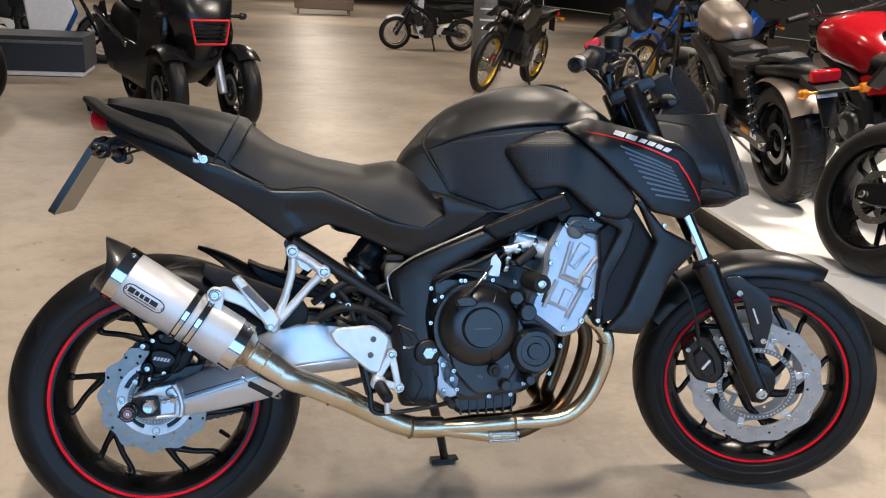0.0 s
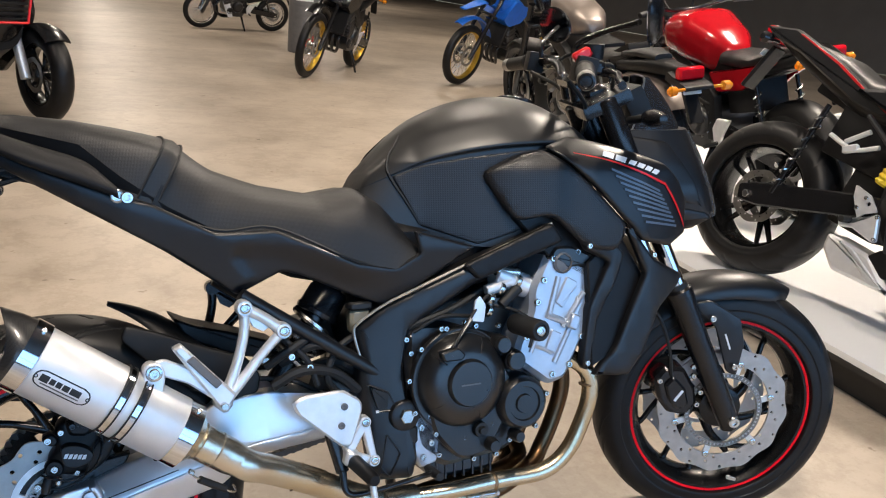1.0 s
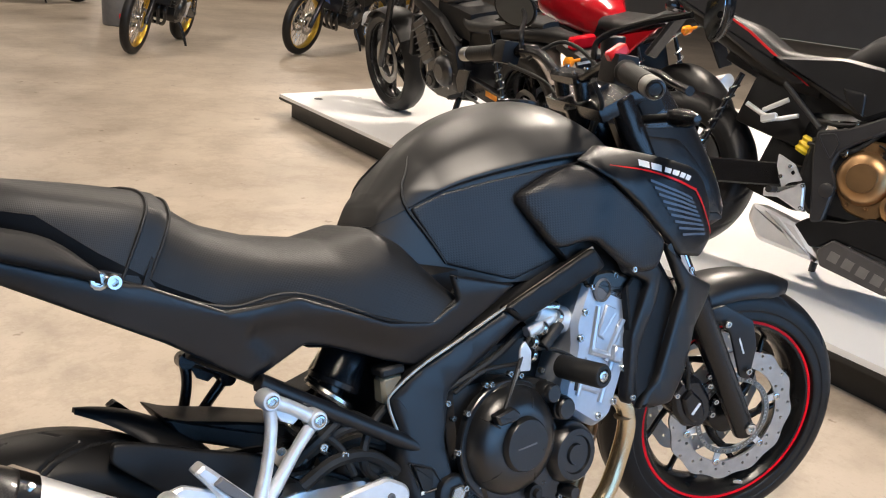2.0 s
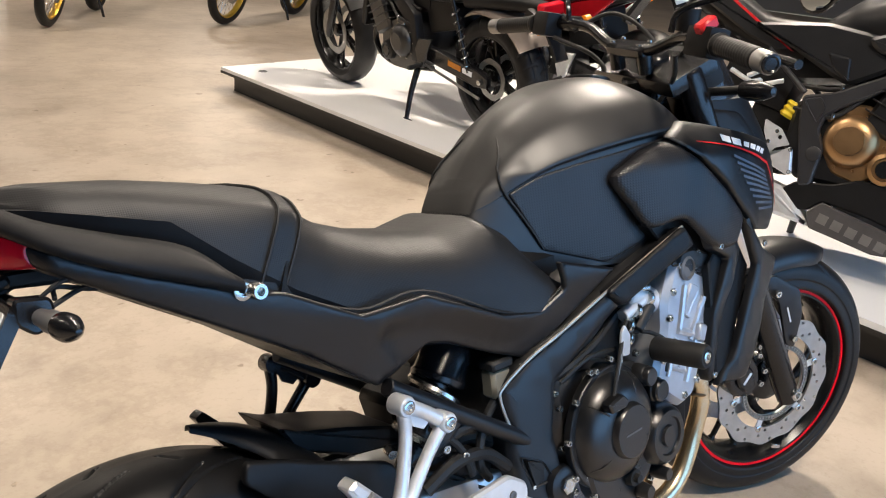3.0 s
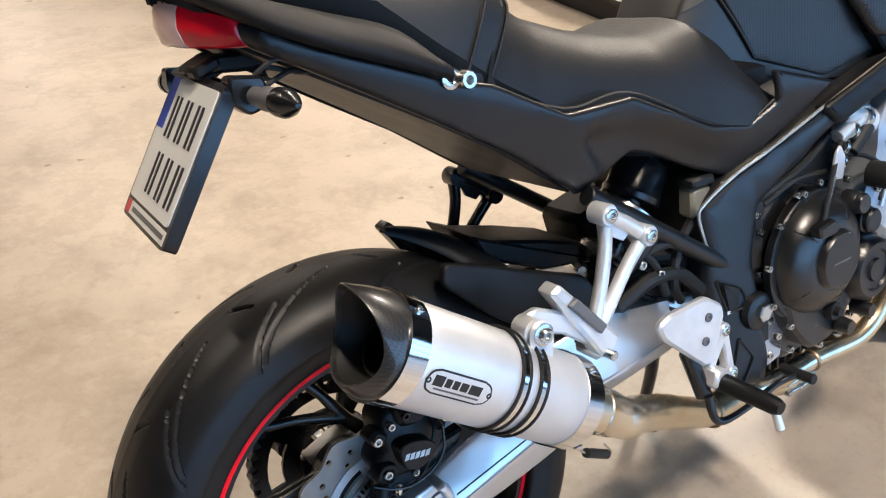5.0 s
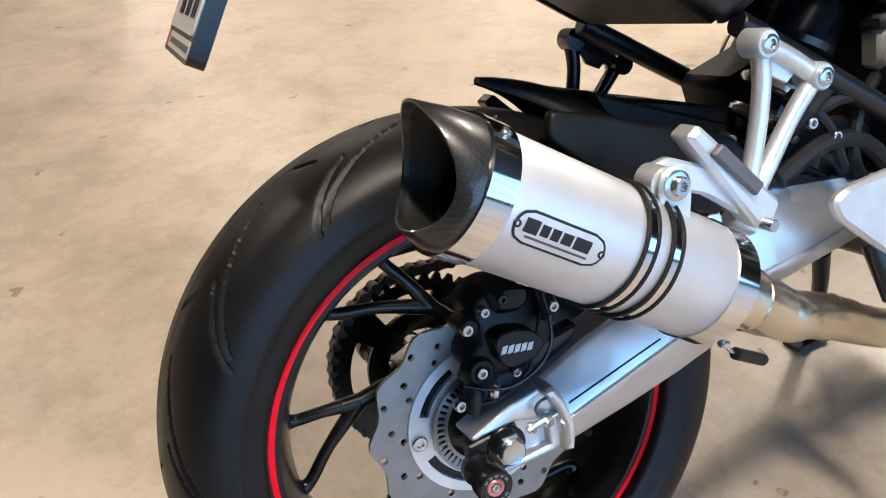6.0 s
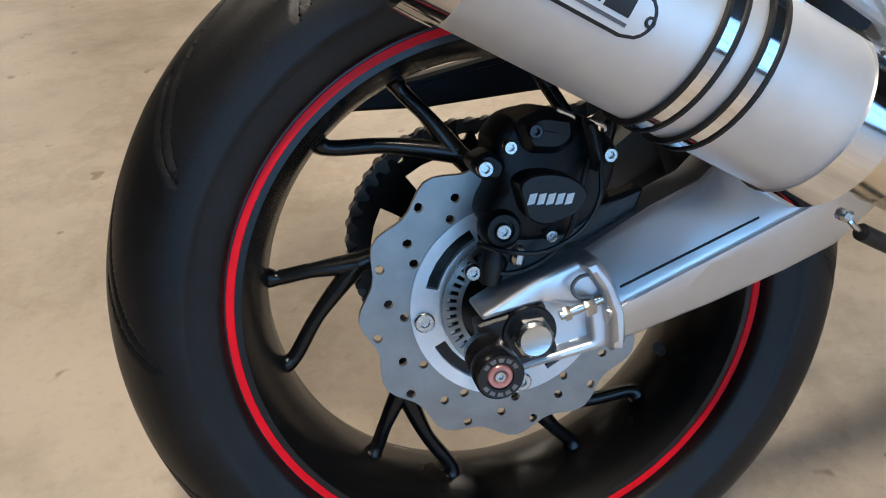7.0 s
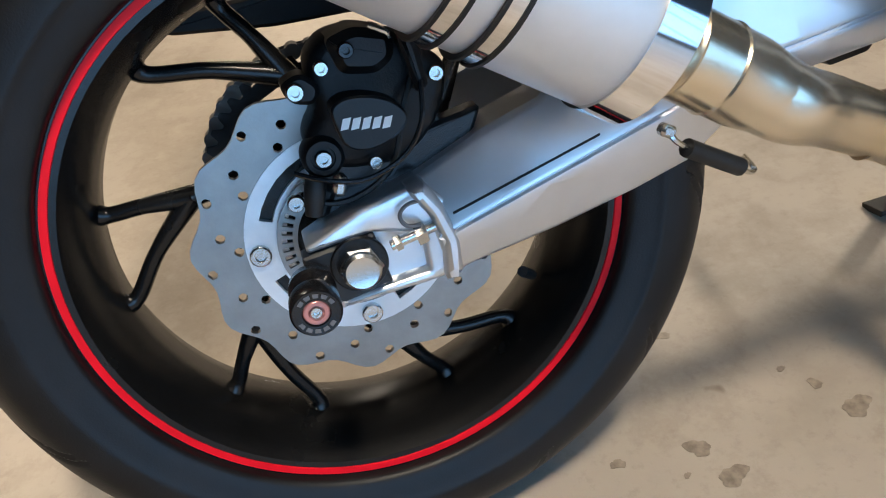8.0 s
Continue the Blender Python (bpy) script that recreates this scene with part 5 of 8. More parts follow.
def badge_patch(t0, t1, a0, hw, o, round_end=True, bm=None):
    """A patch that hugs the sleeve, its ends round or square."""
    loops = []
    for u in np.linspace(-1, 1, 11):
        e = 0.0565 * hw * math.sqrt(max(0, 1 - u * u)) if round_end else 0.0
        loops.append([on_sleeve(t, a0 + hw * u, o) for t in (t0 - e, (t0 + t1) / 2, t1 + e)])
    return loft(loops, cap=False, closed=False, bm=bm)


SIDE_A = 1.75
badge = part("badge", badge_patch(0.041, 0.100, SIDE_A, 0.25, 0.0008), INK, moto, "rounded badge with dark rim")
part("badge_face", badge_patch(0.041, 0.100, SIDE_A, 0.21, 0.0012), ALUS, badge)
for t0, t1, hw in ((0.036, 0.049, 0.10), (0.051, 0.059, 0.08), (0.061, 0.069, 0.08), (0.071, 0.081, 0.08), (0.083, 0.099, 0.09)):
    part("badge_bar", badge_patch(t0, t1, SIDE_A - 0.03, hw, 0.0016, False), INK, badge)
part("badge_line", badge_patch(0.040, 0.100, SIDE_A + 0.125, 0.018, 0.0016, False), GREYM, badge)
for tt in (0.030, 0.111):
    part("badge_rivet", bolt(on_sleeve(tt, SIDE_A), MS, 0.0032, 0.002), INK, badge)
# spring under the joint
part("joint_spring", tube([(0.196, -0.203, 0.046), (0.240, -0.190, 0.018)], 0.0062, 10), RUBBERD, moto, "black sleeved joint spring")
part("spring_hook", tube([(0.238, -0.190, 0.019), (0.250, -0.184, 0.010), (0.259, -0.176, 0.008), (0.256, -0.168, 0.016)], 0.0019, 6), STEEL, moto)
part("spring_hook", tube([(0.198, -0.203, 0.045), (0.188, -0.206, 0.053), (0.184, -0.204, 0.060)], 0.0019, 6), STEEL, moto)
part("spring_lug", box((0.184, -0.202, 0.060), (0.010, 0.010, 0.008), (0, 30, 0), 0.002), STEEL, moto)

# --- swingarm and rear axle
ARM = [(0.041, 0.034), (0.100, 0.0575), (0.140, 0.0695), (0.168, 0.088), (0.198, 0.118), (0.241, 0.139), (0.300, 0.153), (0.345, 0.153), (0.385, 0.140), (0.56, 0.120), (0.56, 0.062),
       (0.41, 0.050), (0.330, 0.044), (0.288, 0.027), (0.249, -0.004), (0.204, -0.016), (0.141, -0.028), (0.051, -0.040)]


KREASE = ([0.030, 0.30, 0.56], [-0.011, 0.065, 0.092])


def arm_y(x, z):
    k = z - float(np.interp(x, *KREASE))
    return -float(np.interp(x, [0.04, 0.25, 0.35, 0.56], [0.124, 0.125, 0.120, 0.105])) + (float(np.interp(x, [0.05, 0.18, 0.30], [0.62, 0.50, 0.15])) * min(k, 0.07) if k > 0 else -0.34 * k)


# the axle group sits a little out of line with the frame
AXLE = Matrix.Translation((-0.004, 0.028, -0.0066)) @ Matrix.Rotation(radians(-1.7), 4, "Z") @ Matrix.Rotation(radians(4.74), 4, "Y") @ Matrix.Scale(1.02, 4)
for mir in (False, True):
    kz = lambda x: float(np.interp(x, *KREASE))
    b = skin(ARM[:10] + [(0.56, kz(0.56)), (0.30, kz(0.30)), (0.046, kz(0.046))], arm_y, 0.040, 0.03, 0, 0.0035)
    skin([(0.046, kz(0.046)), (0.30, kz(0.30)), (0.56, kz(0.56))] + ARM[10:], arm_y, 0.040, 0.03, 0, 0.0035, bm=b)
    arm = part("swingarm_leg", b, ALUB, moto, "silver aluminium swingarm", mirror=mir, angle=25)
    part("arm_groove", skin([(0.060, 0.0075), (0.174, 0.0385), (0.174, 0.0400), (0.060, 0.0090)], lambda x, z: arm_y(x, z) - 0.0006, 0.001, 0.02, 0, 0), INK, arm, mirror=mir)
    part("axle_fork", skin([(-0.046, 0.008), (-0.002, 0.026), (0.042, 0.035), (0.060, 0.016), (0.068, -0.021), (0.066, -0.038), (0.039, -0.042), (-0.032, -0.045), (-0.031, -0.038),
                            (0.010, -0.035), (0.037, -0.033), (0.037, -0.004), (0.002, 0.007), (-0.045, 0.003)], lambda x, z: -0.112, 0.036, 0.03, 0.002, 0.003), ALUB, arm, mirror=mir)
    part("end_casting", skin([(0.030, 0.0335), (0.043, 0.0375), (0.053, 0.020), (0.0605, -0.008), (0.0595, -0.036), (0.046, -0.0405), (0.0495, -0.010), (0.043, 0.012)], lambda x, z: -0.1265, 0.030, 0.02, 0.004, 0.006), ALUB, arm, "cast swingarm end", mirror=mir)
    part("axle_slot", plate([(-0.030, 0.004), (0.040, 0.010), (0.042, -0.036), (-0.026, -0.042)], -0.100, -0.085, 0.001), ALUB, arm, mirror=mir)
    part("axle_block", plate([(-0.050, 0.001), (0.003, 0.006), (0.009, -0.034), (-0.028, -0.041), (-0.049, -0.028)], -0.112, -0.095, 0.002, 0.002), BLACKE, arm, "dark axle block", mirror=mir)
    SHIFT[0] = AXLE
    part("axle_washer", lathe([(0, 0.0205), (0.003, 0.0205), (0.004, 0.0195), (0.004, 0)], 32, (-0.003, -0.136, -0.0065), (0, -1, 0)), RIMB, moto, mirror=mir)
    part("axle_nut", hexnut((-0.003, -0.139, -0.0065), (0, -1, 0), 0.0160, 0.010), STEEL, moto, "large axle nut", mirror=mir)
    part("axle_end", lathe([(0, 0.0135), (0.004, 0.0135), (0.006, 0.0115), (0.005, 0.007), (0.005, 0)], 24, (-0.003, -0.149, -0.0065), (0, -1, 0)), STEEL, moto, mirror=mir)
    part("adjuster_bolt", rod((0.020, -0.139, 0.003), (0.058, -0.139, 0.014), 0.0038), STEEL, moto, mirror=mir)
    part("adjuster_nut", hexnut((0.038, -0.139, 0.008), (1, 0, 0.28), 0.0085, 0.008), STEEL, moto, mirror=mir)
    part("adjuster_nut", hexnut((0.023, -0.139, 0.004), (1, 0, 0.28), 0.006, 0.005), STEEL, moto, mirror=mir)
    part("index_mark", tube([(0.048, -0.144, 0.035), (0.034, -0.144, 0.033), (0.028, -0.144, 0.026), (0.032, -0.144, 0.018), (0.042, -0.144, 0.017)], 0.0016, 6), GREYM, moto, mirror=mir)
    spool = part("spool", lathe([(0, 0.010), (0.003, 0.0155), (0.012, 0.0165), (0.016, 0.0135), (0.024, 0.0115), (0.029, 0.0145), (0.031, 0.0172), (0.045, 0.0172), (0.0475, 0.0155), (0.047, 0.0095), (0.044, 0.0088), (0.044, 0)], 40, (-0.038, -0.140, -0.014), (0, -1, 0)), GLOSSB, moto, "black paddock stand spool", mirror=mir)
    for k in range(14):
        a0 = 2 * math.pi * k / 14
        if k not in (0, 6, 7, 13):
            part("spool_mark", loft([[(-0.038 + r_ * math.cos(a_), y_, -0.014 + r_ * math.sin(a_)) for r_, a_ in ((0.0112, a0), (0.0112, a0 + 0.3), (0.0140, a0 + 0.3), (0.0140, a0))] for y_ in (-0.1873, -0.1877)]), GREYM, spool, mirror=mir)
    part("spool_insert", lathe([(0.043, 0.0088), (0.0460, 0.0088), (0.0470, 0.0078), (0.0470, 0.0055), (0.0450, 0.0045), (0.044, 0)], 24, (-0.038, -0.140, -0.014), (0, -1, 0)), PINKI, spool, mirror=mir)
    part("spool_bolt", bolt((-0.038, -0.183, -0.014), (0, -1, 0), 0.0042, 0.004), STEEL, spool, mirror=mir)
    SHIFT[0] = None
part("swingarm_bridge", box((0.40, 0, 0.115), (0.10, 0.22, 0.06), (0, 8, 0), 0.015, seg=2), ALUB, moto)
SHIFT[0] = AXLE
part("axle", rod((0, -0.13, 0), (0, 0.13, 0), 0.012), STEEL, moto)
# rear caliper
SHIFT[0] = None
CAL = [(-0.014, 0.129), (0.000, 0.141), (0.018, 0.143), (0.036, 0.138), (0.062, 0.126), (0.080, 0.108), (0.076, 0.086), (0.066, 0.068), (0.050, 0.054), (0.030, 0.047), (-0.002, 0.050), (-0.022, 0.058), (-0.029, 0.070), (-0.025, 0.082), (-0.015, 0.094), (-0.016, 0.110)]
cal = part("rear_caliper", skin(CAL, lambda x, z: -0.090 - 0.012 * math.exp(-((x - 0.018) ** 2 + (z - 0.085) ** 2) / 0.0011) - 0.10 * max(0, 0.075 - z), 0.045, 0.006, 0.007, 0.006), CALM, moto, "black rear brake caliper")
part("caliper_pad", plate([(-0.0085, 0.1005), (0.002, 0.1060), (0.018, 0.1045), (0.034, 0.0975), (0.043, 0.086), (0.040, 0.078), (0.028, 0.070), (0.010, 0.0665), (-0.004, 0.073)], -0.1185, -0.095, 0.0015, 0.007), CALP, cal, "smooth black caliper face")
part("caliper_bridge", plate([(0.000, 0.141), (0.020, 0.146), (0.045, 0.138), (0.044, 0.120), (0.030, 0.112), (0.006, 0.117)], -0.104, -0.060, 0.006, 0.006), CALM, cal)
part("caliper_rib", plate([(0.046, 0.138), (0.058, 0.132), (0.062, 0.098), (0.053, 0.094)], -0.110, -0.070, 0.004, 0.004), CALM, cal)
part("caliper_ear", plate([(-0.036, 0.118), (-0.020, 0.124), (-0.008, 0.112), (-0.014, 0.100), (-0.030, 0.104)], -0.098, -0.074, 0.003, 0.006), CALM, cal)
part("slide_boss", lathe([(0, 0.0155), (0.014, 0.0150), (0.018, 0.012), (0.018, 0.0085), (0.015, 0.008), (0.015, 0)], 24, (-0.018, -0.082, 0.064), (0, -1, 0)), CALM, cal)
for bx, bz, by, r, m_ in ((-0.026, 0.1125, -0.098, 0.0062, STEEL), (-0.0182, 0.0635, -0.096, 0.0062, STEEL), (-0.006, 0.124, -0.098, 0.0052, STEEL), (0.070, 0.103, -0.092, 0.0058, STEEL), (0.012, 0.133, -0.103, 0.0055, GLOSSB), (0.016, 0.054, -0.100, 0.0050, STEEL)):
    part("caliper_pin", bolt((bx, by, bz), (0, -1, 0), r, 0.006), m_, cal)
for q in ((0.030, 0.145), (0.052, 0.134)):
    part("pad_clip", tube([(q[0], -0.105, q[1]), (q[0] + 0.010, -0.107, q[1] - 0.006), (q[0] + 0.012, -0.104, q[1] - 0.010)], 0.0018, 6), STEEL, cal, "bright pad clip")
part("brake_lead", tube([(0.056, -0.112, 0.104), (0.050, -0.118, 0.078), (0.034, -0.116, 0.057), (0.006, -0.114, 0.047), (-0.020, -0.112, 0.052), (-0.040, -0.104, 0.060)], 0.0019, 8), GLOSSB, cal, "thin black brake lead")
part("bleed_cap", tube([(-0.026, -0.096, 0.052), (-0.030, -0.099, 0.040), (-0.034, -0.100, 0.026)], [0.0075, 0.0080, 0.0062], 12), RUBBERD, cal, "black rubber boot")
part("lead_clip", box((-0.012, -0.108, 0.046), (0.010, 0.010, 0.016), (0, 18, 0), 0.003), STEEL, cal)
part("lead_bolt", bolt((-0.044, -0.092, 0.036), (0, -1, 0), 0.0062, 0.006), STEEL, cal)
b = bmesh.new()
for k in range(5):
    loft([[(0.0005 + 0.0068 * k + dx_ + (dz_ * 0.45), y_, 0.0888 - 0.0013 * k + dz_) for dx_, dz_ in ((-0.0028, -0.0036), (0.0026, -0.0036), (0.0026, 0.0036), (-0.0028, 0.0036))] for y_ in (-0.1184, -0.1190)], bm=b)
part("maker_bars", b, WHITED, cal, "white maker's bars")
SHIFT[0] = AXLE
part("caliper_bracket", plate([(-0.028, 0.06), (0.01, 0.058), (0.06, 0.075), (0.10, 0.085), (0.09, 0.06), (0.02, 0.015), (-0.02, 0.02)], -0.108, -0.09, 0.003, 0.006), GLOSSB, moto)
part("sensor_lead", tube([(-0.030, -0.115, 0.050), (-0.02, -0.122, 0.036), (0.005, -0.124, 0.038), (0.030, -0.128, 0.058), (0.042, -0.132, 0.100), (0.06, -0.11, 0.13)], 0.0022, 6), RUBBERD, moto)
part("speed_sensor", box((-0.022, -0.108, 0.036), (0.018, 0.022, 0.024), (0, 25, 0), 0.004), PLASTIC, moto)
part("brake_hose", tube([(0.045, -0.11, 0.128), (0.10, -0.09, 0.15), (0.22, -0.09, 0.19), (0.36, -0.10, 0.20), (0.46, -0.12, 0.15)], 0.0045, 8), RUBBERD, moto)
# chain and guard on the far side
b = bmesh.new()
PITCH = 0.0159
arc = [Vector((0.109 * math.cos(a), 0.087, 0.109 * math.sin(a))) for a in np.linspace(1.45, 4.85, 40)]
run = [Vector((0.60, 0.087, 0.138))] + arc + [Vector((0.60, 0.087, 0.070))]
pins, rest = [run[0]], 0.0
for p, q in zip(run, run[1:]):
    d, l = (q - p).normalized(), (q - p).length
    u = PITCH - rest
    while u <= l:
        pins.append(p + d * u)
        u += PITCH
    rest = (rest + l) % PITCH
for k, (p, q) in enumerate(zip(pins, pins[1:])):
    d, w = q - p, 0.0095 if k % 2 else 0.0075
    lathe([(-w, 0.0), (-w, 0.0072), (w, 0.0072), (w, 0.0)], 12, tuple(p), (0, 1, 0), bm=b)
    for e in (-1, 1):
        box((*((p + q) / 2).xy[:1], 0.087 + e * (w - 0.001), (p.z + q.z) / 2), (d.length, 0.002, 0.0105), (0, -math.degrees(math.atan2(d.z, d.x)), 0), 0, bm=b)
part("chain", b, mat("chain_steel", (0.10, 0.09, 0.08), 0.45, metal=0.8), moto, "dark drive chain")
part("chain_guard", plate([(-0.128, 0.138), (-0.108, 0.151), (-0.040, 0.158), (0.034, 0.172), (0.18, 0.190), (0.36, 0.192), (0.36, 0.150), (0.12, 0.138), (0.068, 0.136), (-0.03, 0.130), (-0.118, 0.133)], 0.078, 0.104, 0.003, 0.006), PLASTIC, moto)
SHIFT[0] = None
# rear hugger
loops = []
for a in np.linspace(radians(76), radians(8), 22):
    r = 0.322 + 0.012 * math.sin((a - radians(8)) * 2)
    w = 0.004 + 0.088 * min(1, (radians(77) - a) / 0.55)
    l = []
    for u in np.linspace(-1, 1, 13):
        rr = r - 0.045 * (w / 0.092) * abs(u) ** 3
        l.append((rr * math.cos(a), w * u + 0.014, rr * math.sin(a)))
    loops.append(l + [(x * 0.985, y * 0.97, z * 0.985) for x, y, z in l[::-1]])
part("rear_hugger", loft(loops), PLASTIC, moto, "black plastic rear hugger", angle=50)
part("hugger_arm", plate([(0.186, 0.286), (0.22, 0.270), (0.30, 0.248), (0.38, 0.222), (0.40, 0.19), (0.30, 0.205), (0.21, 0.245)], -0.02, 0.09, 0.004, 0.006), PLASTIC, moto)
part("hugger_side", skin([(0.100, 0.290), (0.150, 0.275), (0.211, 0.250), (0.300, 0.218), (0.322, 0.185), (0.318, 0.156), (0.280, 0.138), (0.216, 0.165), (0.153, 0.208), (0.092, 0.266)], lambda x, z: -0.106 + 0.2 * max(0, z - 0.20), 0.010, 0.03, 0.008, 0.003), PLASTIC, moto, "black hugger side panel")
part("inner_guard", box((0.455, 0.06, 0.220), (0.10, 0.10, 0.08), (0, -14, 0), 0.012), PLASTIC, moto)
for k, pts in enumerate(([(0.33, -0.115, 0.20), (0.37, -0.13, 0.23), (0.42, -0.125, 0.25), (0.47, -0.12, 0.22)], [(0.34, -0.12, 0.165), (0.39, -0.13, 0.19), (0.45, -0.125, 0.18), (0.50, -0.12, 0.14)], [(0.36, -0.12, 0.25), (0.40, -0.128, 0.21), (0.42, -0.13, 0.16)])):
    part("hose", tube(pts, (0.008, 0.010, 0.006)[k], 8), RUBBERD, moto)
for px, pz in ((0.372, 0.218), (0.405, 0.196), (0.436, 0.232)):
    part("clip", bolt((px, -0.132, pz), (0, -1, 0), 0.0065, 0.006), STEEL, moto)
# shock absorber with its coil
S0, S1 = Vector((0.378, -0.045, 0.175)), Vector((0.478, -0.045, 0.330))
coil = []
sd = (S1 - S0).normalized()
su = sd.cross(Vector((0, 1, 0))).normalized()
for k in range(52):
    a = k * 2 * math.pi / 16
    coil.append(tuple(S0 + (S1 - S0) * (k / 80) + 0.037 * (math.cos(a) * su + math.sin(a) * Vector((0, 1, 0)))))
part("shock_spring", tube(coil, 0.0070, 8, steps=190), STEEL, moto, "steel shock spring")
part("shock_body", rod(tuple(S0 - sd * 0.03), tuple(S1 + sd * 0.03), 0.021), GLOSSB, moto, "black shock absorber")
part("shock_sleeve", lathe([(0.0, 0.030), (0.002, 0.0415), (0.010, 0.043), (0.014, 0.040), (0.050, 0.038), (0.060, 0.033), (0.062, 0.02)], 32, tuple(S0 + (S1 - S0) * 0.64), tuple(sd)), GLOSSB, moto, "black upper shock sleeve")
part("preload_ring", lathe([(0, 0.040), (0.012, 0.042), (0.018, 0.036)], 28, tuple(S1), tuple(sd)), GLOSSB, moto)
part("battery_tray", box((0.46, 0.0, 0.37), (0.16, 0.20, 0.06), (0, 12, 0), 0.01), PLASTIC, moto)
part("reservoir", box((0.508, -0.105, 0.268), (0.040, 0.03, 0.045), (0, 0, 0), 0.006), mat("reservoir_plastic", (0.20, 0.18, 0.13), 0.4), moto, "translucent fluid reservoir")
part("reservoir_cap", box((0.508, -0.107, 0.297), (0.044, 0.034, 0.016), (0, 0, 0), 0.004), RUBBERD, moto)
for k, pts in enumerate(([(0.36, -0.10, 0.20), (0.42, -0.13, 0.235), (0.50, -0.12, 0.20), (0.56, -0.11, 0.14)], [(0.47, -0.11, 0.13), (0.44, -0.125, 0.17), (0.46, -0.12, 0.22), (0.52, -0.10, 0.25)], [(0.40, -0.06, 0.17), (0.46, -0.08, 0.19), (0.52, -0.09, 0.16)])):
    part("hose", tube(pts, (0.009, 0.007, 0.010)[k], 8), RUBBERD, moto)
part("linkage", box((0.46, -0.04, 0.14), (0.09, 0.10, 0.05), (0, 20, 0), 0.01), ENGB, moto)


# --- footrests


def flat_arm(a, b, w0, w1, y, th, bm):
    """A flat tapering arm between two points of the xz plane."""
    a, b = Vector(a), Vector(b)
    d = (b - a).normalized()
    n = Vector((-d.y, d.x))
    poly = [tuple(a + n * w0), tuple(a - n * w0), tuple(b - n * w1), tuple(b + n * w1)]
    return plate(poly, y - th / 2, y + th / 2, min(w0, w1) * 0.35, 0, bm)


for mir in (False, True):
    # far-side hanger takes black for the shade on it; its peg follows
    hm = GLOSSB if mir else ALU
    b = bmesh.new()
    tube([(0.285, -0.160, 0.314), (0.2845, -0.160, 0.275), (0.270, -0.162, 0.220), (0.246, -0.166, 0.162)], [0.0095, 0.0088, 0.0090, 0.0105], 12, bm=b)
    tube([(0.350, -0.160, 0.270), (0.318, -0.160, 0.238), (0.280, -0.163, 0.195), (0.246, -0.166, 0.160)], [0.0095, 0.0088, 0.0095, 0.0105], 12, bm=b)
    tube([(0.284, -0.160, 0.316), (0.318, -0.160, 0.297), (0.351, -0.160, 0.271)], [0.0105, 0.0095, 0.0105], 12, bm=b)
    plate([(0.290, 0.306), (0.330, 0.280), (0.318, 0.272), (0.300, 0.282)], -0.158, -0.153, 0.001, 0, bm=b)
    box((0.243, -0.170, 0.160), (0.030, 0.028, 0.024), (0, 40, 0), 0.005, bm=b)
    hanger = part("passenger_hanger", b, hm, moto, "passenger footrest hanger with its shade put in as black" if mir else "silver passenger footrest hanger", mirror=mir)
    for px, pz in ((0.285, 0.316), (0.351, 0.272)):
        part("hanger_boss", lathe([(0, 0.014), (0.024, 0.014), (0.027, 0.012), (0.027, 0)], 20, (px, -0.145, pz), (0, -1, 0)), hm, hanger, mirror=mir)
    for px, pz in ((0.285, 0.316), (0.351, 0.272)):
        part("hanger_bolt", bolt((px, -0.171, pz), (0, -1, 0), 0.009, 0.005), STEEL, hanger, mirror=mir)
    peg = part("passenger_peg", plate([(0.162, 0.262), (0.176, 0.270), (0.262, 0.178), (0.250, 0.160), (0.234, 0.158)], -0.203, -0.178, 0.004, 0.004), hm, moto, "folded passenger footpeg", mirror=mir)
    part("peg_rubber", plate([(0.182, 0.243), (0.194, 0.250), (0.238, 0.202), (0.228, 0.193)], -0.209, -0.20, 0.002, 0.003), GREYM, peg, mirror=mir)
    part("peg_pin", rod((0.240, -0.215, 0.163), (0.240, -0.150, 0.163), 0.006), STEEL, peg, mirror=mir)
    heel = part("heel_plate", plate([(0.362, 0.142), (0.380, 0.152), (0.455, 0.156), (0.487, 0.135), (0.492, 0.120), (0.470, 0.052), (0.450, 0.052), (0.372, 0.120)], -0.170, -0.160, 0.004, 0.008), ALU, moto, "silver heel plate", mirror=mir)
    for px, pz in ((0.456, 0.126), (0.450, 0.092)):
        part("heel_bolt", bolt((px, -0.170, pz), (0, -1, 0), 0.0065, 0.003), GREYM, heel, mirror=mir)
    b = bmesh.new()
    flat_arm((0.497, 0.090), (0.462, 0.035), 0.008, 0.009, -0.158, 0.016, b)
    flat_arm((0.497, 0.090), (0.513, 0.017), 0.008, 0.007, -0.158, 0.014, b)
    flat_arm((0.462, 0.035), (0.513, 0.017), 0.007, 0.006, -0.158, 0.012, b)
    for px, pz in ((0.497, 0.090), (0.513, 0.017)):
        lathe([(0, 0.0115), (0.018, 0.0115), (0.020, 0.010), (0.020, 0)], 18, (px, -0.146, pz), (0, -1, 0), bm=b)
    rh = part("footrest_bracket", b, ALU, moto, "silver rider footrest bracket", mirror=mir)
    for px, pz in ((0.497, 0.090), (0.513, 0.017)):
        part("bracket_bolt", bolt((px, -0.165, pz), (0, -1, 0), 0.0075, 0.004), STEEL, rh, mirror=mir)
    rp = part("rider_peg", lathe([(0, 0.010), (0.012, 0.014), (0.10, 0.0125), (0.108, 0.009), (0.108, 0)], 16, (0.468, -0.165, 0.028), (0.06, -1, -0.08)), PLASTIC, moto, "black rider footpeg", mirror=mir)
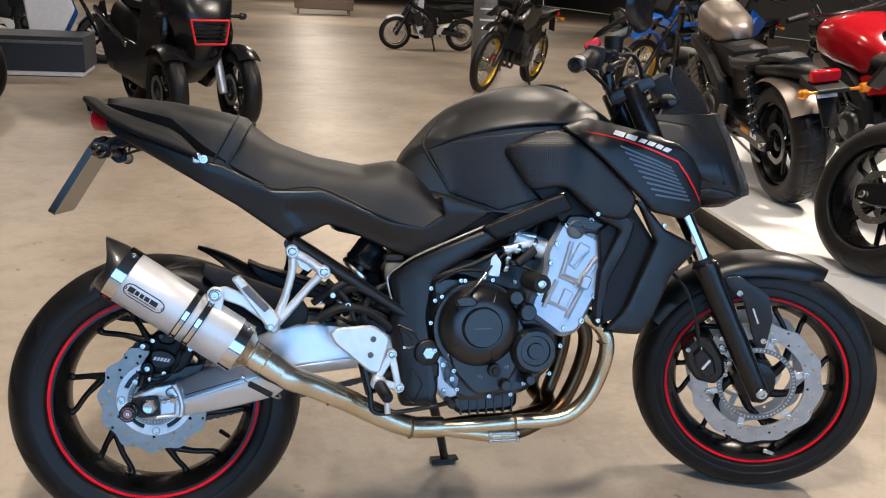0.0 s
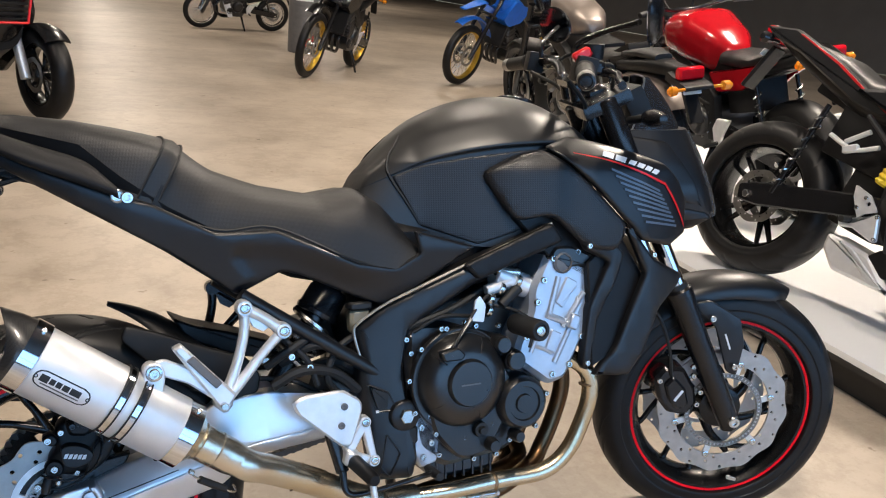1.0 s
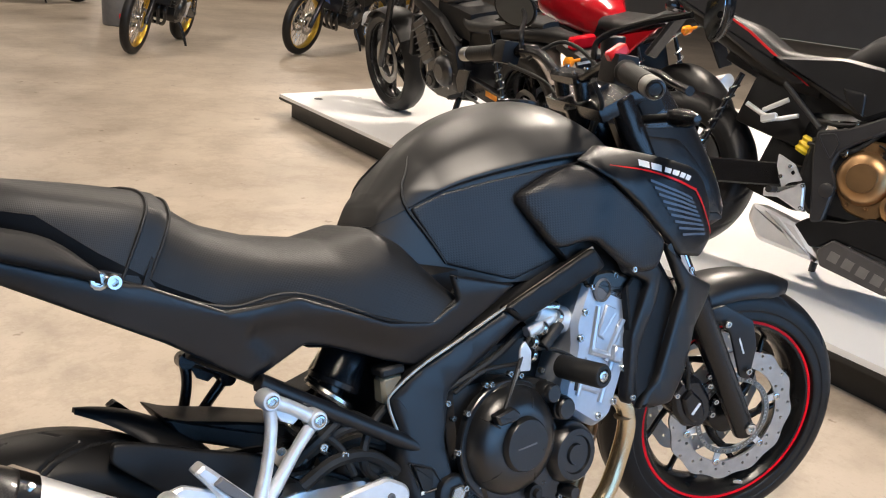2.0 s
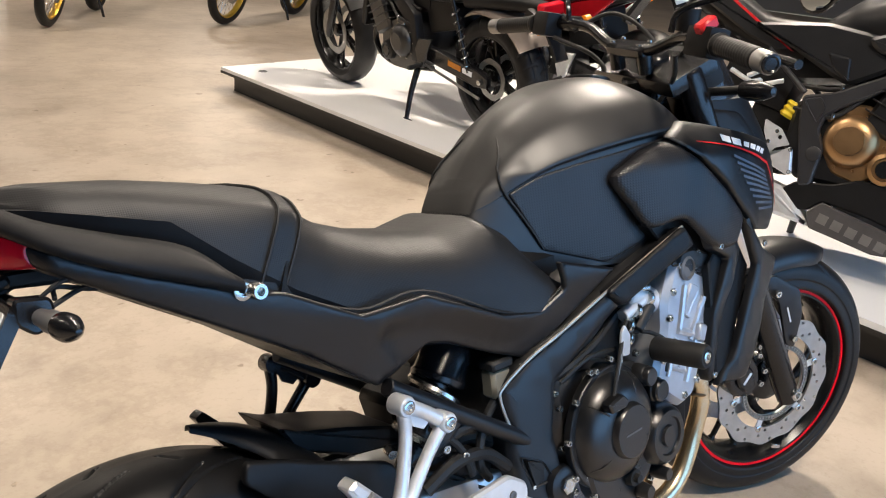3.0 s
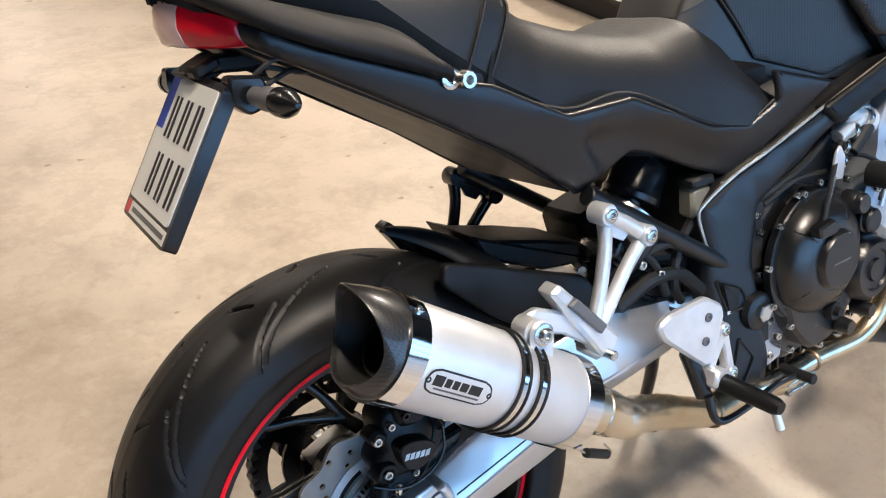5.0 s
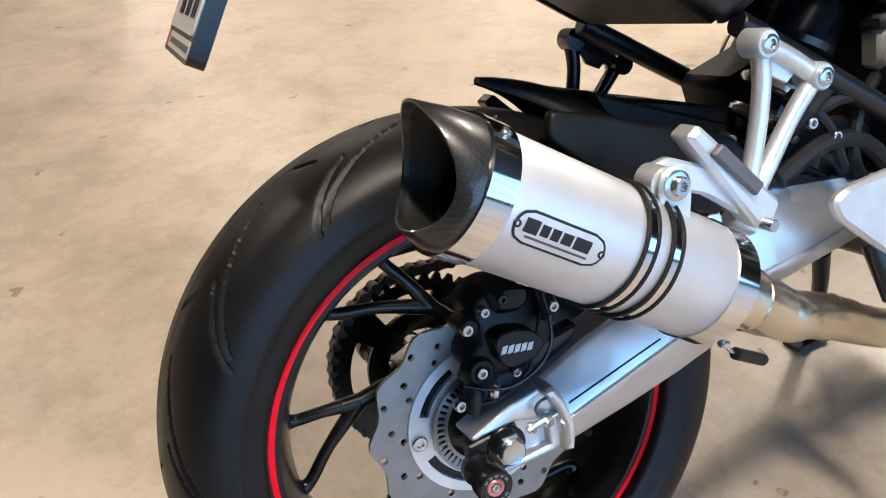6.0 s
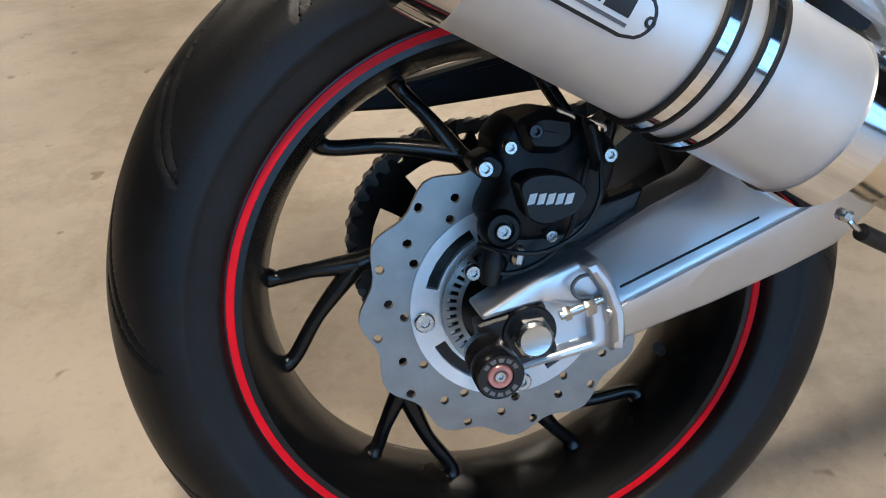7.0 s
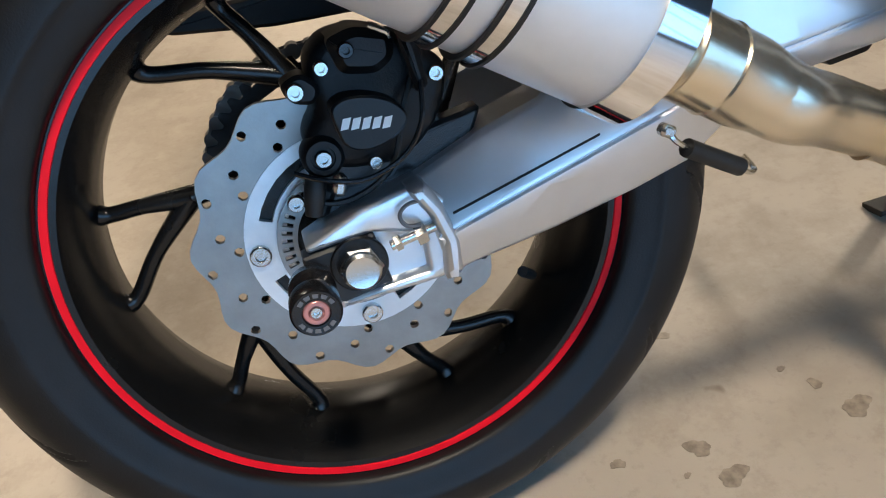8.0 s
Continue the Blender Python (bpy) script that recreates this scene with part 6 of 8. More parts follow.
    part("peg_tip", rod((0.473, -0.262, 0.019), (0.474, -0.272, -0.012), 0.006), ALU, rp, mirror=mir)
    part("peg_joint", box((0.466, -0.172, 0.032), (0.030, 0.03, 0.028), (0, 20, 0), 0.005), ALU, rp, mirror=mir)
part("brake_pedal", tube([(0.448, -0.175, 0.010), (0.455, -0.185, -0.028), (0.50, -0.190, -0.030), (0.585, -0.185, -0.022), (0.62, -0.20, -0.010)], [0.007, 0.006, 0.005, 0.005, 0.006], 10), GLOSSB, moto, "black brake pedal")
part("pedal_tip", rod((0.618, -0.17, -0.012), (0.618, -0.225, -0.012), 0.008), RUBBERD, moto)
part("master_cylinder", rod((0.435, -0.150, 0.075), (0.452, -0.165, 0.005), 0.012), GLOSSB, moto)
part("silencer_lug", lathe([(-0.014, 0.0), (-0.014, 0.011), (-0.012, 0.0145), (0.012, 0.0145), (0.014, 0.011), (0.014, 0.0)], 28, (0.129, -0.198, 0.232), (0, 1, 0)), ALU, moto, "silver silencer mount")
part("bolt_washer", lathe([(0, 0.0), (0, 0.013), (0.0025, 0.013), (0.0035, 0.011), (0.0035, 0)], 24, (0.131, -0.221, 0.232), (0, -1, 0)), STEEL, moto)
part("silencer_bolt", bolt((0.131, -0.2235, 0.232), (0, -1, 0), 0.0085, 0.007), STEEL, moto)
part("mount_arm", plate([(0.126, 0.242), (0.150, 0.247), (0.200, 0.224), (0.250, 0.178), (0.238, 0.162), (0.185, 0.203), (0.138, 0.222)], -0.192, -0.182, 0.003, 0.006), ALU, moto)
part("clamp_strap", plate([(0.115, 0.226), (0.115, 0.240), (0.124, 0.248), (0.138, 0.248), (0.147, 0.239), (0.148, 0.222), (0.142, 0.190), (0.120, 0.194)], -0.221, -0.2175, 0.002, 0.008), ALU, moto, "polished clamp strap")

# --- number plate, holder and rear indicators
P0, P1 = Vector((-0.111, -0.027, 0.537)), Vector((-0.199, -0.021, 0.396))
pu = (P0 - P1).normalized()
PM = Matrix.Translation((P0 + P1) / 2) @ Matrix(((0, pu.x, -pu.z), (-1, 0, 0), (0, pu.z, pu.x))).to_4x4() @ Matrix.Rotation(radians(-4), 4, "Z")
PH2 = (P0 - P1).length / 2
sq = [(-0.080, -PH2), (0.080, -PH2), (0.080, PH2), (-0.080, PH2)]


def flat(poly, z0, z1, r=0.0):
    p = rounded(poly, r) if r else poly
    return loft([[(x, y, z0) for x, y in p], [(x, y, z1) for x, y in p]])


frame_p = part("plate_frame", flat(sq, -0.004, 0.0105, 0.008), GLOSSB, moto, "black number plate frame", m=PM)
part("number_plate", flat([(-0.0725, -PH2 + 0.022), (0.0725, -PH2 + 0.022), (0.0725, PH2 - 0.008), (-0.0725, PH2 - 0.008)], 0.009, 0.0120, 0.005), PLATEW, frame_p, "white number plate with dark bars", m=PM)
part("blue_band", flat([(-0.0720, 0.018), (-0.049, 0.018), (-0.049, PH2 - 0.009), (-0.0720, PH2 - 0.009)], 0.0120, 0.0126), BLUEP, frame_p, m=PM)
for zc, x0 in ((0.034, -0.026), (-0.026, -0.020)):
    for k in range(3):
        for d in (-0.0065, 0.0065):
            xc = x0 + 0.036 * k + d
            part("plate_bar", loft([[(xc - 0.0028, zc - 0.022, z), (xc + 0.0028, zc - 0.022, z), (xc + 0.0028, zc + 0.022, z), (xc - 0.0028, zc + 0.022, z)] for z in (0.0125, 0.0131)]), INK, frame_p, m=PM)
part("dealer_strip", flat([(-0.060, -PH2 + 0.004), (0.074, -PH2 + 0.004), (0.074, -PH2 + 0.018), (-0.060, -PH2 + 0.018)], 0.0095, 0.0108), PLATEW, frame_p, m=PM)
part("dealer_mark", flat([(-0.075, -PH2 + 0.004), (-0.061, -PH2 + 0.004), (-0.061, -PH2 + 0.018), (-0.075, -PH2 + 0.018)], 0.0095, 0.0108), REDP, frame_p, m=PM)
part("plate_bars_small", flat([(-0.050, -PH2 + 0.0085), (0.068, -PH2 + 0.0085), (0.068, -PH2 + 0.0135), (-0.050, -PH2 + 0.0135)], 0.0108, 0.0112), GREYM, frame_p, m=PM)
part("plate_holder", plate([(-0.135, 0.545), (-0.105, 0.558), (-0.02, 0.555), (0.01, 0.530), (-0.04, 0.538), (-0.095, 0.540), (-0.112, 0.528)], -0.022, 0.022, 0.003, 0.004), PLASTIC, moto, "black plate holder")
part("plate_lamp", box((-0.116, -0.02, 0.549), (0.03, 0.05, 0.014), (0, -20, 0), 0.004), PLASTIC, moto)
for s in (-1, 1):
    part("indicator_stalk", plate([(-0.120, 0.545), (-0.085, 0.540), (-0.082, 0.512), (-0.105, 0.505), (-0.122, 0.520)], s * 0.110, s * 0.090, 0.003, 0.006), GLOSSB, moto)
    part("stalk_bar", rod((-0.105, s * 0.02, 0.530), (-0.100, s * 0.10, 0.524), 0.008), PLASTIC, moto)
    ind = part("rear_indicator", lathe([(0, 0.009), (0.018, 0.0100), (0.022, 0.0115), (0.046, 0.0118), (0.048, 0.010)], 24, (-0.100, s * 0.118, 0.524), (0.08, s, -0.06)), GREYM, moto, "small grey rear indicator")
    part("indicator_tip", lathe([(0.047, 0.0135), (0.058, 0.0138), (0.066, 0.011), (0.080, 0.003), (0.081, 0)], 24, (-0.100, s * 0.118, 0.524), (0.08, s, -0.06)), GLOSSB, ind, "dark pointed indicator tip")
    for k in range(2):
        part("indicator_wire", tube([(-0.10 + 0.02 * k, s * 0.10, 0.535), (-0.072, s * (0.105 - 0.02 * k), 0.552 - 0.008 * k), (-0.035, s * 0.085, 0.548 - 0.014 * k), (0.0, s * 0.07, 0.535)], 0.0026, 6), RUBBERD, moto)
    part("indicator_wire", tube([(-0.085, s * 0.10, 0.528), (-0.05, s * 0.09, 0.538), (-0.02, s * 0.06, 0.530), (0.0, s * 0.04, 0.535)], 0.003, 6), RUBBERD, moto)

# --- fork, front fender and brakes (turned with the bars)
FD = CASTER
for s in (-1, 1):
    A = FAX + Vector((-0.006, s * 0.107, 0))
    part("fork_leg", lathe([(-0.030, 0.014), (-0.022, 0.024), (0.03, 0.026), (0.10, 0.027), (0.30, 0.0285), (0.325, 0.031), (0.345, 0.031), (0.35, 0.026)], 24, tuple(A), tuple(FD)), GLOSSB, moto, "black fork leg", m=ST)
    part("fork_tube", lathe([(0.34, 0.0205), (0.56, 0.0205)], 24, tuple(A), tuple(FD)), CHROME, moto, "polished fork tube", m=ST)
    part("fork_upper", lathe([(0.555, 0.024), (0.56, 0.0255), (0.80, 0.0255), (0.805, 0.022), (0.805, 0)], 24, tuple(A), tuple(FD)), GLOSSB, moto, "black upper fork tube", m=ST)
    part("axle_clamp", bolt((FAX.x, s * 0.128, FAX.z), (0, s, 0), 0.0135, 0.010), STEEL, moto, m=ST)
    part("dust_cover", lathe([(0.34, 0.026), (0.36, 0.024)], 20, tuple(A), tuple(FD)), RUBBERD, moto, m=ST)
    fc = part("front_caliper", plate([(1.262, 0.080), (1.285, 0.110), (1.330, 0.108), (1.360, 0.060), (1.368, 0.020), (1.345, -0.010), (1.300, -0.002), (1.275, 0.030)], s * 0.108, s * 0.050, 0.008, 0.008), GLOSSB, moto, "black front brake caliper", m=ST)
    part("caliper_boss", plate([(1.285, 0.070), (1.305, 0.090), (1.335, 0.060), (1.345, 0.022), (1.320, 0.008), (1.298, 0.03)], s * 0.118, s * 0.10, 0.005, 0.006), GLOSSB, fc, m=ST)
    part("maker_bars", box((1.318, s * 0.1185, 0.045), (0.030, 0.0008, 0.006), (0, -55, 0), 0), WHITED, fc, m=ST)
    for bx, bz in ((1.350, 0.112), (1.352, 0.090), (1.372, 0.050), (1.366, 0.020), (1.274, 0.078)):
        part("caliper_bolt", bolt((bx, s * 0.106, bz), (0, s, 0), 0.0065, 0.007), STEEL, fc, m=ST)
    part("brake_hose", tube([(1.300, s * 0.11, 0.09), (1.285, s * 0.12, 0.16), (1.255, s * 0.115, 0.235), (1.20, s * 0.09, 0.30), (1.16, s * 0.05, 0.42)], 0.004, 8), RUBBERD, moto, m=ST)
    part("fender_stay", skin([(1.345, 0.262), (1.378, 0.268), (1.452, 0.225), (1.466, 0.165), (1.455, 0.088), (1.430, 0.098), (1.395, 0.205), (1.355, 0.24)], lambda x, z: s * (0.105 - 0.05 * max(0, z - 0.19)), 0.006, 0.03, 0.008, 0.002), MATTE, moto, "black fender stay", m=ST)
    for bx, bz in ((1.383, 0.228), (1.447, 0.112)):
        part("stay_bolt", bolt((bx, s * 0.108, bz), (0, s, 0), 0.008, 0.006), STEEL, moto, m=ST)
    part("stay_bars", box((1.425, s * 0.1066, 0.172), (0.004, 0.0006, 0.040), (0, -22, 0), 0), WHITED, moto, m=ST)
loops = []
for a in np.linspace(radians(61), radians(150), 26):
    r = 0.326 if a < radians(120) else 0.326 + 0.012 * (a - radians(120))
    w = float(np.interp(math.degrees(a), [61, 68, 85, 110, 150], [0.022, 0.045, 0.066, 0.074, 0.074]))
    l = []
    for u in np.linspace(-1, 1, 15):
        rr = r - 0.030 * abs(u) ** 2.5 - (0.016 if abs(u) > 0.99 else 0)
        l.append((FAX.x + rr * math.cos(a), w * u, FAX.z + rr * math.sin(a)))
    loops.append(l + [(FAX.x + (x - FAX.x) * 0.985, y * 0.97, FAX.z + (z - FAX.z) * 0.985) for x, y, z in l[::-1]])
part("front_fender", loft(loops), MATTE, moto, "matte black front fender", angle=50, m=ST)
for zc, name in ((0.52, "lower_clamp"), (0.70, "top_clamp")):
    k = (zc - PIVOT.z) / CASTER.z
    c = PIVOT + CASTER * k
    part(name, box((c.x + 0.035, 0, zc), (0.11, 0.25, 0.03), (0, -25.5, 0), 0.010, seg=2), GLOSSB, moto, "black fork clamp", m=ST)
part("steering_head", rod(tuple(PIVOT + CASTER * 0.90), tuple(PIVOT + CASTER * 1.12), 0.036), GLOSSB, moto)
part("key_cover", box((1.10, 0, 0.718), (0.05, 0.06, 0.03), (0, -20, 0), 0.01), GLOSSB, moto, m=ST)

# --- handlebar and controls
HB = [(0.978, -0.420, 0.761), (1.004, -0.300, 0.773), (1.045, -0.16, 0.775), (1.045, -0.06, 0.745), (1.045, 0.06, 0.745), (1.045, 0.16, 0.775), (1.004, 0.300, 0.773), (0.978, 0.420, 0.761)]
part("handlebar", tube(HB, 0.0112, 14), GLOSSB, moto, "black handlebar", m=ST)
part("bar_clamp", box((1.047, 0, 0.742), (0.040, 0.115, 0.024), (0, -15, 0), 0.006), GLOSSB, moto, "black handlebar clamp", m=ST)
for dx in (-0.012, 0.012):
    for y in (-0.042, 0.042):
        part("clamp_bolt", bolt((1.047 + dx, y, 0.754 + dx * 0.27), (0, 0, 1), 0.005, 0.004), STEEL, moto, m=ST)
for s in (-1, 1):
    part("riser", rod((1.055, s * 0.045, 0.70), (1.045, s * 0.045, 0.74), 0.015), GLOSSB, moto, m=ST)
    gd = Vector((-0.026, s * 0.120, -0.011)).normalized()
    g0 = Vector((1.005, s * 0.292, 0.7735))
    prof = [(0, 0.019), (0.006, 0.020)]
    for k in range(14):
        prof += [(0.010 + 0.0075 * k, 0.0172), (0.013 + 0.0075 * k, 0.0165), (0.0155 + 0.0075 * k, 0.0172)]
    prof += [(0.118, 0.017), (0.120, 0.015)]
    part("grip", lathe(prof, 20, tuple(g0), tuple(gd)), RUBBERD, moto, "black rubber grip", m=ST)
    part("bar_end", lathe([(0.120, 0.012), (0.122, 0.0165), (0.150, 0.0165), (0.153, 0.014), (0.150, 0.009), (0.147, 0.008), (0.147, 0)], 24, tuple(g0), tuple(gd)), DISC, moto, "dark steel bar end weight", m=ST)
    part("bar_end_cap", lathe([(0.1495, 0.0150), (0.1545, 0.0145), (0.156, 0.011), (0.154, 0.009), (0.1545, 0)], 20, tuple(g0), tuple(gd)), GLOSSB, moto, "black bar end cap", m=ST)
    part("switch_pod", box((1.012, s * 0.255, 0.774), (0.042, 0.060, 0.05), (0, 10, 0), 0.010, seg=2), PLASTIC, moto, "black switch pod", m=ST)
    part("lever", tube([(1.050, s * 0.220, 0.770), (1.072, s * 0.275, 0.767), (1.052, s * 0.355, 0.760), (1.040, s * 0.425, 0.754)], [0.009, 0.008, 0.0065, 0.0075], 10), GLOSSB, moto, "hand lever", m=ST)
    part("lever_perch", box((1.042, s * 0.215, 0.778), (0.04, 0.05, 0.028), (0, 0, s * 12), 0.006), GLOSSB, moto, m=ST)
    stem = [(1.010, s * 0.165, 0.785), (1.015, s * 0.18, 0.82), (1.05, s * 0.25, 0.845), (1.085, s * 0.345, 0.862)]
    part("mirror_stem", tube(stem, 0.0055, 8), GLOSSB, moto, "black mirror stem", m=ST)
    mo = []
    for t0, k in ((-0.016, 0.55), (-0.010, 0.85), (0.0, 1.0), (0.004, 1.0)):
        mo.append([(1.09 - t0, s * 0.405 + 0.072 * k * math.cos(a) * s, 0.868 + 0.045 * k * math.sin(a) + 0.012 * math.cos(a)) for a in np.linspace(0, 2 * math.pi, 24, endpoint=False)])
    TOE = ST @ Matrix.Translation((1.09, s * 0.405, 0.868)) @ Matrix.Rotation(radians(s * 22), 4, "Z") @ Matrix.Translation((-1.09, -s * 0.405, -0.868))
    mir_ob = part("mirror_shell", loft(mo), GLOSSB, moto, "black mirror shell", m=TOE)
    part("mirror_glass", loft([[(1.0855 - t0, s * 0.405 + 0.066 * math.cos(a) * s, 0.868 + 0.040 * math.sin(a) + 0.011 * math.cos(a)) for a in np.linspace(0, 2 * math.pi, 24, endpoint=False)] for t0 in (0.0, 0.0015)]), MIRROR, mir_ob, "mirror glass", m=TOE)
part("kill_switch", box((1.006, -0.258, 0.801), (0.036, 0.022, 0.020), (0, -30, 0), 0.004), REDP, moto, "red kill switch", m=ST)
part("brake_reservoir", lathe([(0, 0.020), (0.03, 0.022), (0.036, 0.022), (0.038, 0.019), (0.038, 0)], 20, (1.055, -0.15, 0.785), (0, 0, 1)), PLASTIC, moto, "brake fluid reservoir", m=ST)
for k, pts in enumerate(([(1.03, 0.18, 0.765), (1.09, 0.12, 0.80), (1.12, 0.02, 0.74), (1.06, -0.06, 0.62)], [(1.03, -0.18, 0.765), (1.10, -0.13, 0.78), (1.13, -0.02, 0.70), (1.09, 0.02, 0.56)], [(0.995, -0.20, 0.752), (1.05, -0.13, 0.70), (1.07, -0.06, 0.64)], [(0.995, 0.20, 0.752), (1.06, 0.13, 0.71), (1.08, 0.05, 0.62)])):
    part("control_cable", tube(pts, 0.0045, 8), RUBBERD, moto, m=ST)
# side stand on the far side
part("side_stand", tube([(0.63, 0.10, -0.060), (0.655, 0.13, -0.14), (0.685, 0.185, -0.250)], [0.014, 0.012, 0.011], 10), GLOSSB, moto, "black side stand")
part("stand_foot", plate([(0.650, -0.262), (0.720, -0.258), (0.720, -0.252), (0.650, -0.254)], 0.17, 0.205, 0.001), GLOSSB, moto)

# ---- other vehicles in the showroom ----


def simple_tyre(r, w, r0, n=56):
    h = r - r0
    return lathe([(-w * 0.8, r0), (-w, r0 + 0.35 * h), (-w * 0.85, r0 + 0.72 * h), (-w * 0.45, r0 + 0.95 * h), (0, r), (w * 0.45, r0 + 0.95 * h), (w * 0.85, r0 + 0.72 * h), (w, r0 + 0.35 * h), (w * 0.8, r0)], n, ring=True)


def simple_wheel(parent, name, c, r, w, r0, rim_m, kind, disc=0.0, m=None, tread=None):
    T = (m or Matrix()) @ Matrix.Translation(c)
    wr = part(name, lathe([(-w * 0.7, r0 + 0.004), (-w * 0.7, r0 - 0.012), (-w * 0.3, r0 - 0.022), (w * 0.3, r0 - 0.022), (w * 0.7, r0 - 0.012), (w * 0.7, r0 + 0.004)], 56, ring=True), rim_m, parent, m=T)
    part("tyre", tyre_mesh(r0, r, w, w * 0.8, tread, 420, 26) if tread else simple_tyre(r, w, r0), RUBBER, wr, "black rubber tyre", m=T)
    part("hub", lathe([(-0.055, 0.02), (-0.05, 0.04), (0.05, 0.04), (0.055, 0.02)], 20), STEEL if kind == "wire" else RIMB, wr, m=T)
    if kind == "wire":
        b = bmesh.new()
        for k in range(36):
            a, s = 2 * math.pi * k / 36, (-1) ** k
            a2 = a + 0.35 * (1 if k % 4 < 2 else -1)
            tube([(0.036 * math.cos(a2), s * 0.04, 0.036 * math.sin(a2)), ((r0 - 0.018) * math.cos(a), s * 0.006, (r0 - 0.018) * math.sin(a))], 0.0022, 5, bm=b)
        part("wire_spokes", b, STEEL, wr, "bright wire spokes", m=T)
    else:
        for k in range(5):
            b = bmesh.new()
            a = 2 * math.pi * k / 5
            for d in (-0.16, 0.16):
                tube([(0.035 * math.cos(a), 0, 0.035 * math.sin(a)), ((r0 - 0.014) * math.cos(a + d), 0, (r0 - 0.014) * math.sin(a + d))], [0.016, 0.010], 8, bm=b)
            part("spoke", b, RIMB, wr, m=T)
    if disc:
        for s in (-1, 1):
            part("brake_disc", drilled_ring(disc, disc * 0.72, 8, 0.004, s * 0.06 - 0.002, s * 0.06 + 0.002, 0.004, 2), DISC, wr, "drilled brake disc", m=T)
    return wr


def body_loft(st, n=16):
    """A rounded body along x: rows of (x, top, bottom, half width)."""
    xs = [q[0] for q in st]
    loops = []
    for x in np.linspace(xs[0], xs[-1], n):
        zt, zb, w = (float(np.interp(x, xs, [q[k] for q in st])) for k in (1, 2, 3))
        zc, h = (zt + zb) / 2, (zt - zb) / 2
        loops.append([(x, -w * math.copysign(abs(math.cos(a)) ** 0.7, math.cos(a)), zc + h * math.copysign(abs(math.sin(a)) ** 0.7, math.sin(a))) for a in np.linspace(0, 2 * math.pi, 20, endpoint=False)])
    return loft(loops)


def street_bike(name, m, label, wb=1.45, rr=0.315, fr=0.30, rw=0.09, fwid=0.06, wheel_kind="cast", rim_m=None, tank_m=None, tank=None, seat=None, tail=None, cover_m=None,
                engine_m=None, arm_m=None, bar_z=0.72, fork_top=0.70, caster=25.5, silencer="low", extra=(), lens=True, steer=0.0, disc=0.15, fender=0.33, headlight=0.085, edx=0.0, tread=None, hanger_m=None, lamp_at=None, beams=True):
    """A parked motorcycle in its own frame: rear axle at the origin, x forward."""
    t = thing(name, m, label, "motorcycle", "motorcycles on show")
    rim_m, tank_m, cover_m, engine_m, arm_m = rim_m or RIMB, tank_m or MATTE, cover_m or ENGB, engine_m or ENGB, arm_m or GLOSSB
    cs = Vector((-math.sin(radians(caster)), 0, math.cos(radians(caster))))
    fa = Vector((wb, 0, fr - rr))
    pv = fa + Vector((0.04, 0, 0))
    S = Matrix.Translation(pv) @ Matrix.Rotation(radians(steer), 4, cs) @ Matrix.Translation(-pv)
    simple_wheel(t, "rear_wheel", (0, 0, 0), rr, rw, rr - 0.105 if wheel_kind == "cast" else rr - 0.085, rim_m, wheel_kind, 0.11, tread=tread)
    simple_wheel(t, "front_wheel", fa, fr, fwid, fr - 0.085 if wheel_kind == "cast" else fr - 0.075, rim_m, wheel_kind, disc, S)
    for s in (-1, 1):
        part("fork_leg", lathe([(-0.03, 0.02), (0.0, 0.027), (0.32, 0.029), (0.33, 0.022), (0.9 * fork_top, 0.021)], 16, tuple(fa + Vector((0, s * 0.10, 0))), tuple(cs)), GLOSSB, t, "black fork leg", m=S)
        part("swingarm_leg", plate([(-0.05, 0.03), (0.02, 0.055), (0.45, 0.115), (0.55, 0.12), (0.55, 0.05), (0.40, 0.02), (0.05, -0.035), (-0.04, -0.03)], s * 0.135, s * 0.10, 0.006, 0.012), arm_m, t, "swingarm leg")
        if beams:
            part("frame_beam", skin([(0.50, 0.02), (0.58, 0.02), (0.60, 0.22), (0.75, 0.36), (0.98, 0.47), (0.97, 0.53), (0.70, 0.42), (0.52, 0.28)], lambda x, z: s * 0.165, 0.05, 0.05, 0.012, 0.005), PLASTIC, t, "black frame beam")
        part("axle_nut", hexnut((0, s * 0.137, 0), (0, s, 0), 0.016, 0.012), STEEL, t)
        part("rear_indicator", lathe([(0, 0.008), (0.05, 0.008), (0.055, 0.022), (0.085, 0.024), (0.10, 0.012), (0.10, 0)], 16, (lamp_at[0], s * 0.075, lamp_at[1]) if lamp_at else ((tail or seat)[0][0] + 0.04, s * 0.07, (tail or seat)[0][2] - 0.02), (-0.1, s, 0)), ORANGE if lens else GLOSSB, t, "orange rear indicator")
        if beams:
            part("footrest_hanger", plate([(0.36, 0.17), (0.48, 0.16), (0.52, 0.10), (0.50, 0.0), (0.46, 0.0), (0.42, 0.08)], s * 0.175, s * 0.16, 0.004, 0.01), hanger_m or ALU, t, "footrest hanger")
        part("footpeg", rod((0.47, s * 0.165, 0.02), (0.47, s * 0.26, 0.015), 0.012), RUBBERD, t)
        part("mirror_stem", tube([(wb - 0.43, s * 0.18, bar_z + 0.03), (wb - 0.41, s * 0.22, bar_z + 0.12), (wb - 0.41, s * 0.30, bar_z + 0.15)], 0.006, 6), GLOSSB, t, m=S)
        part("mirror_shell", lathe([(-0.012, 0.03), (-0.006, 0.055), (0.004, 0.058), (0.006, 0.054), (0.006, 0)], 24, (wb - 0.41, s * 0.34, bar_z + 0.16), (-1, 0, 0)), GLOSSB, t, "black mirror", m=S)
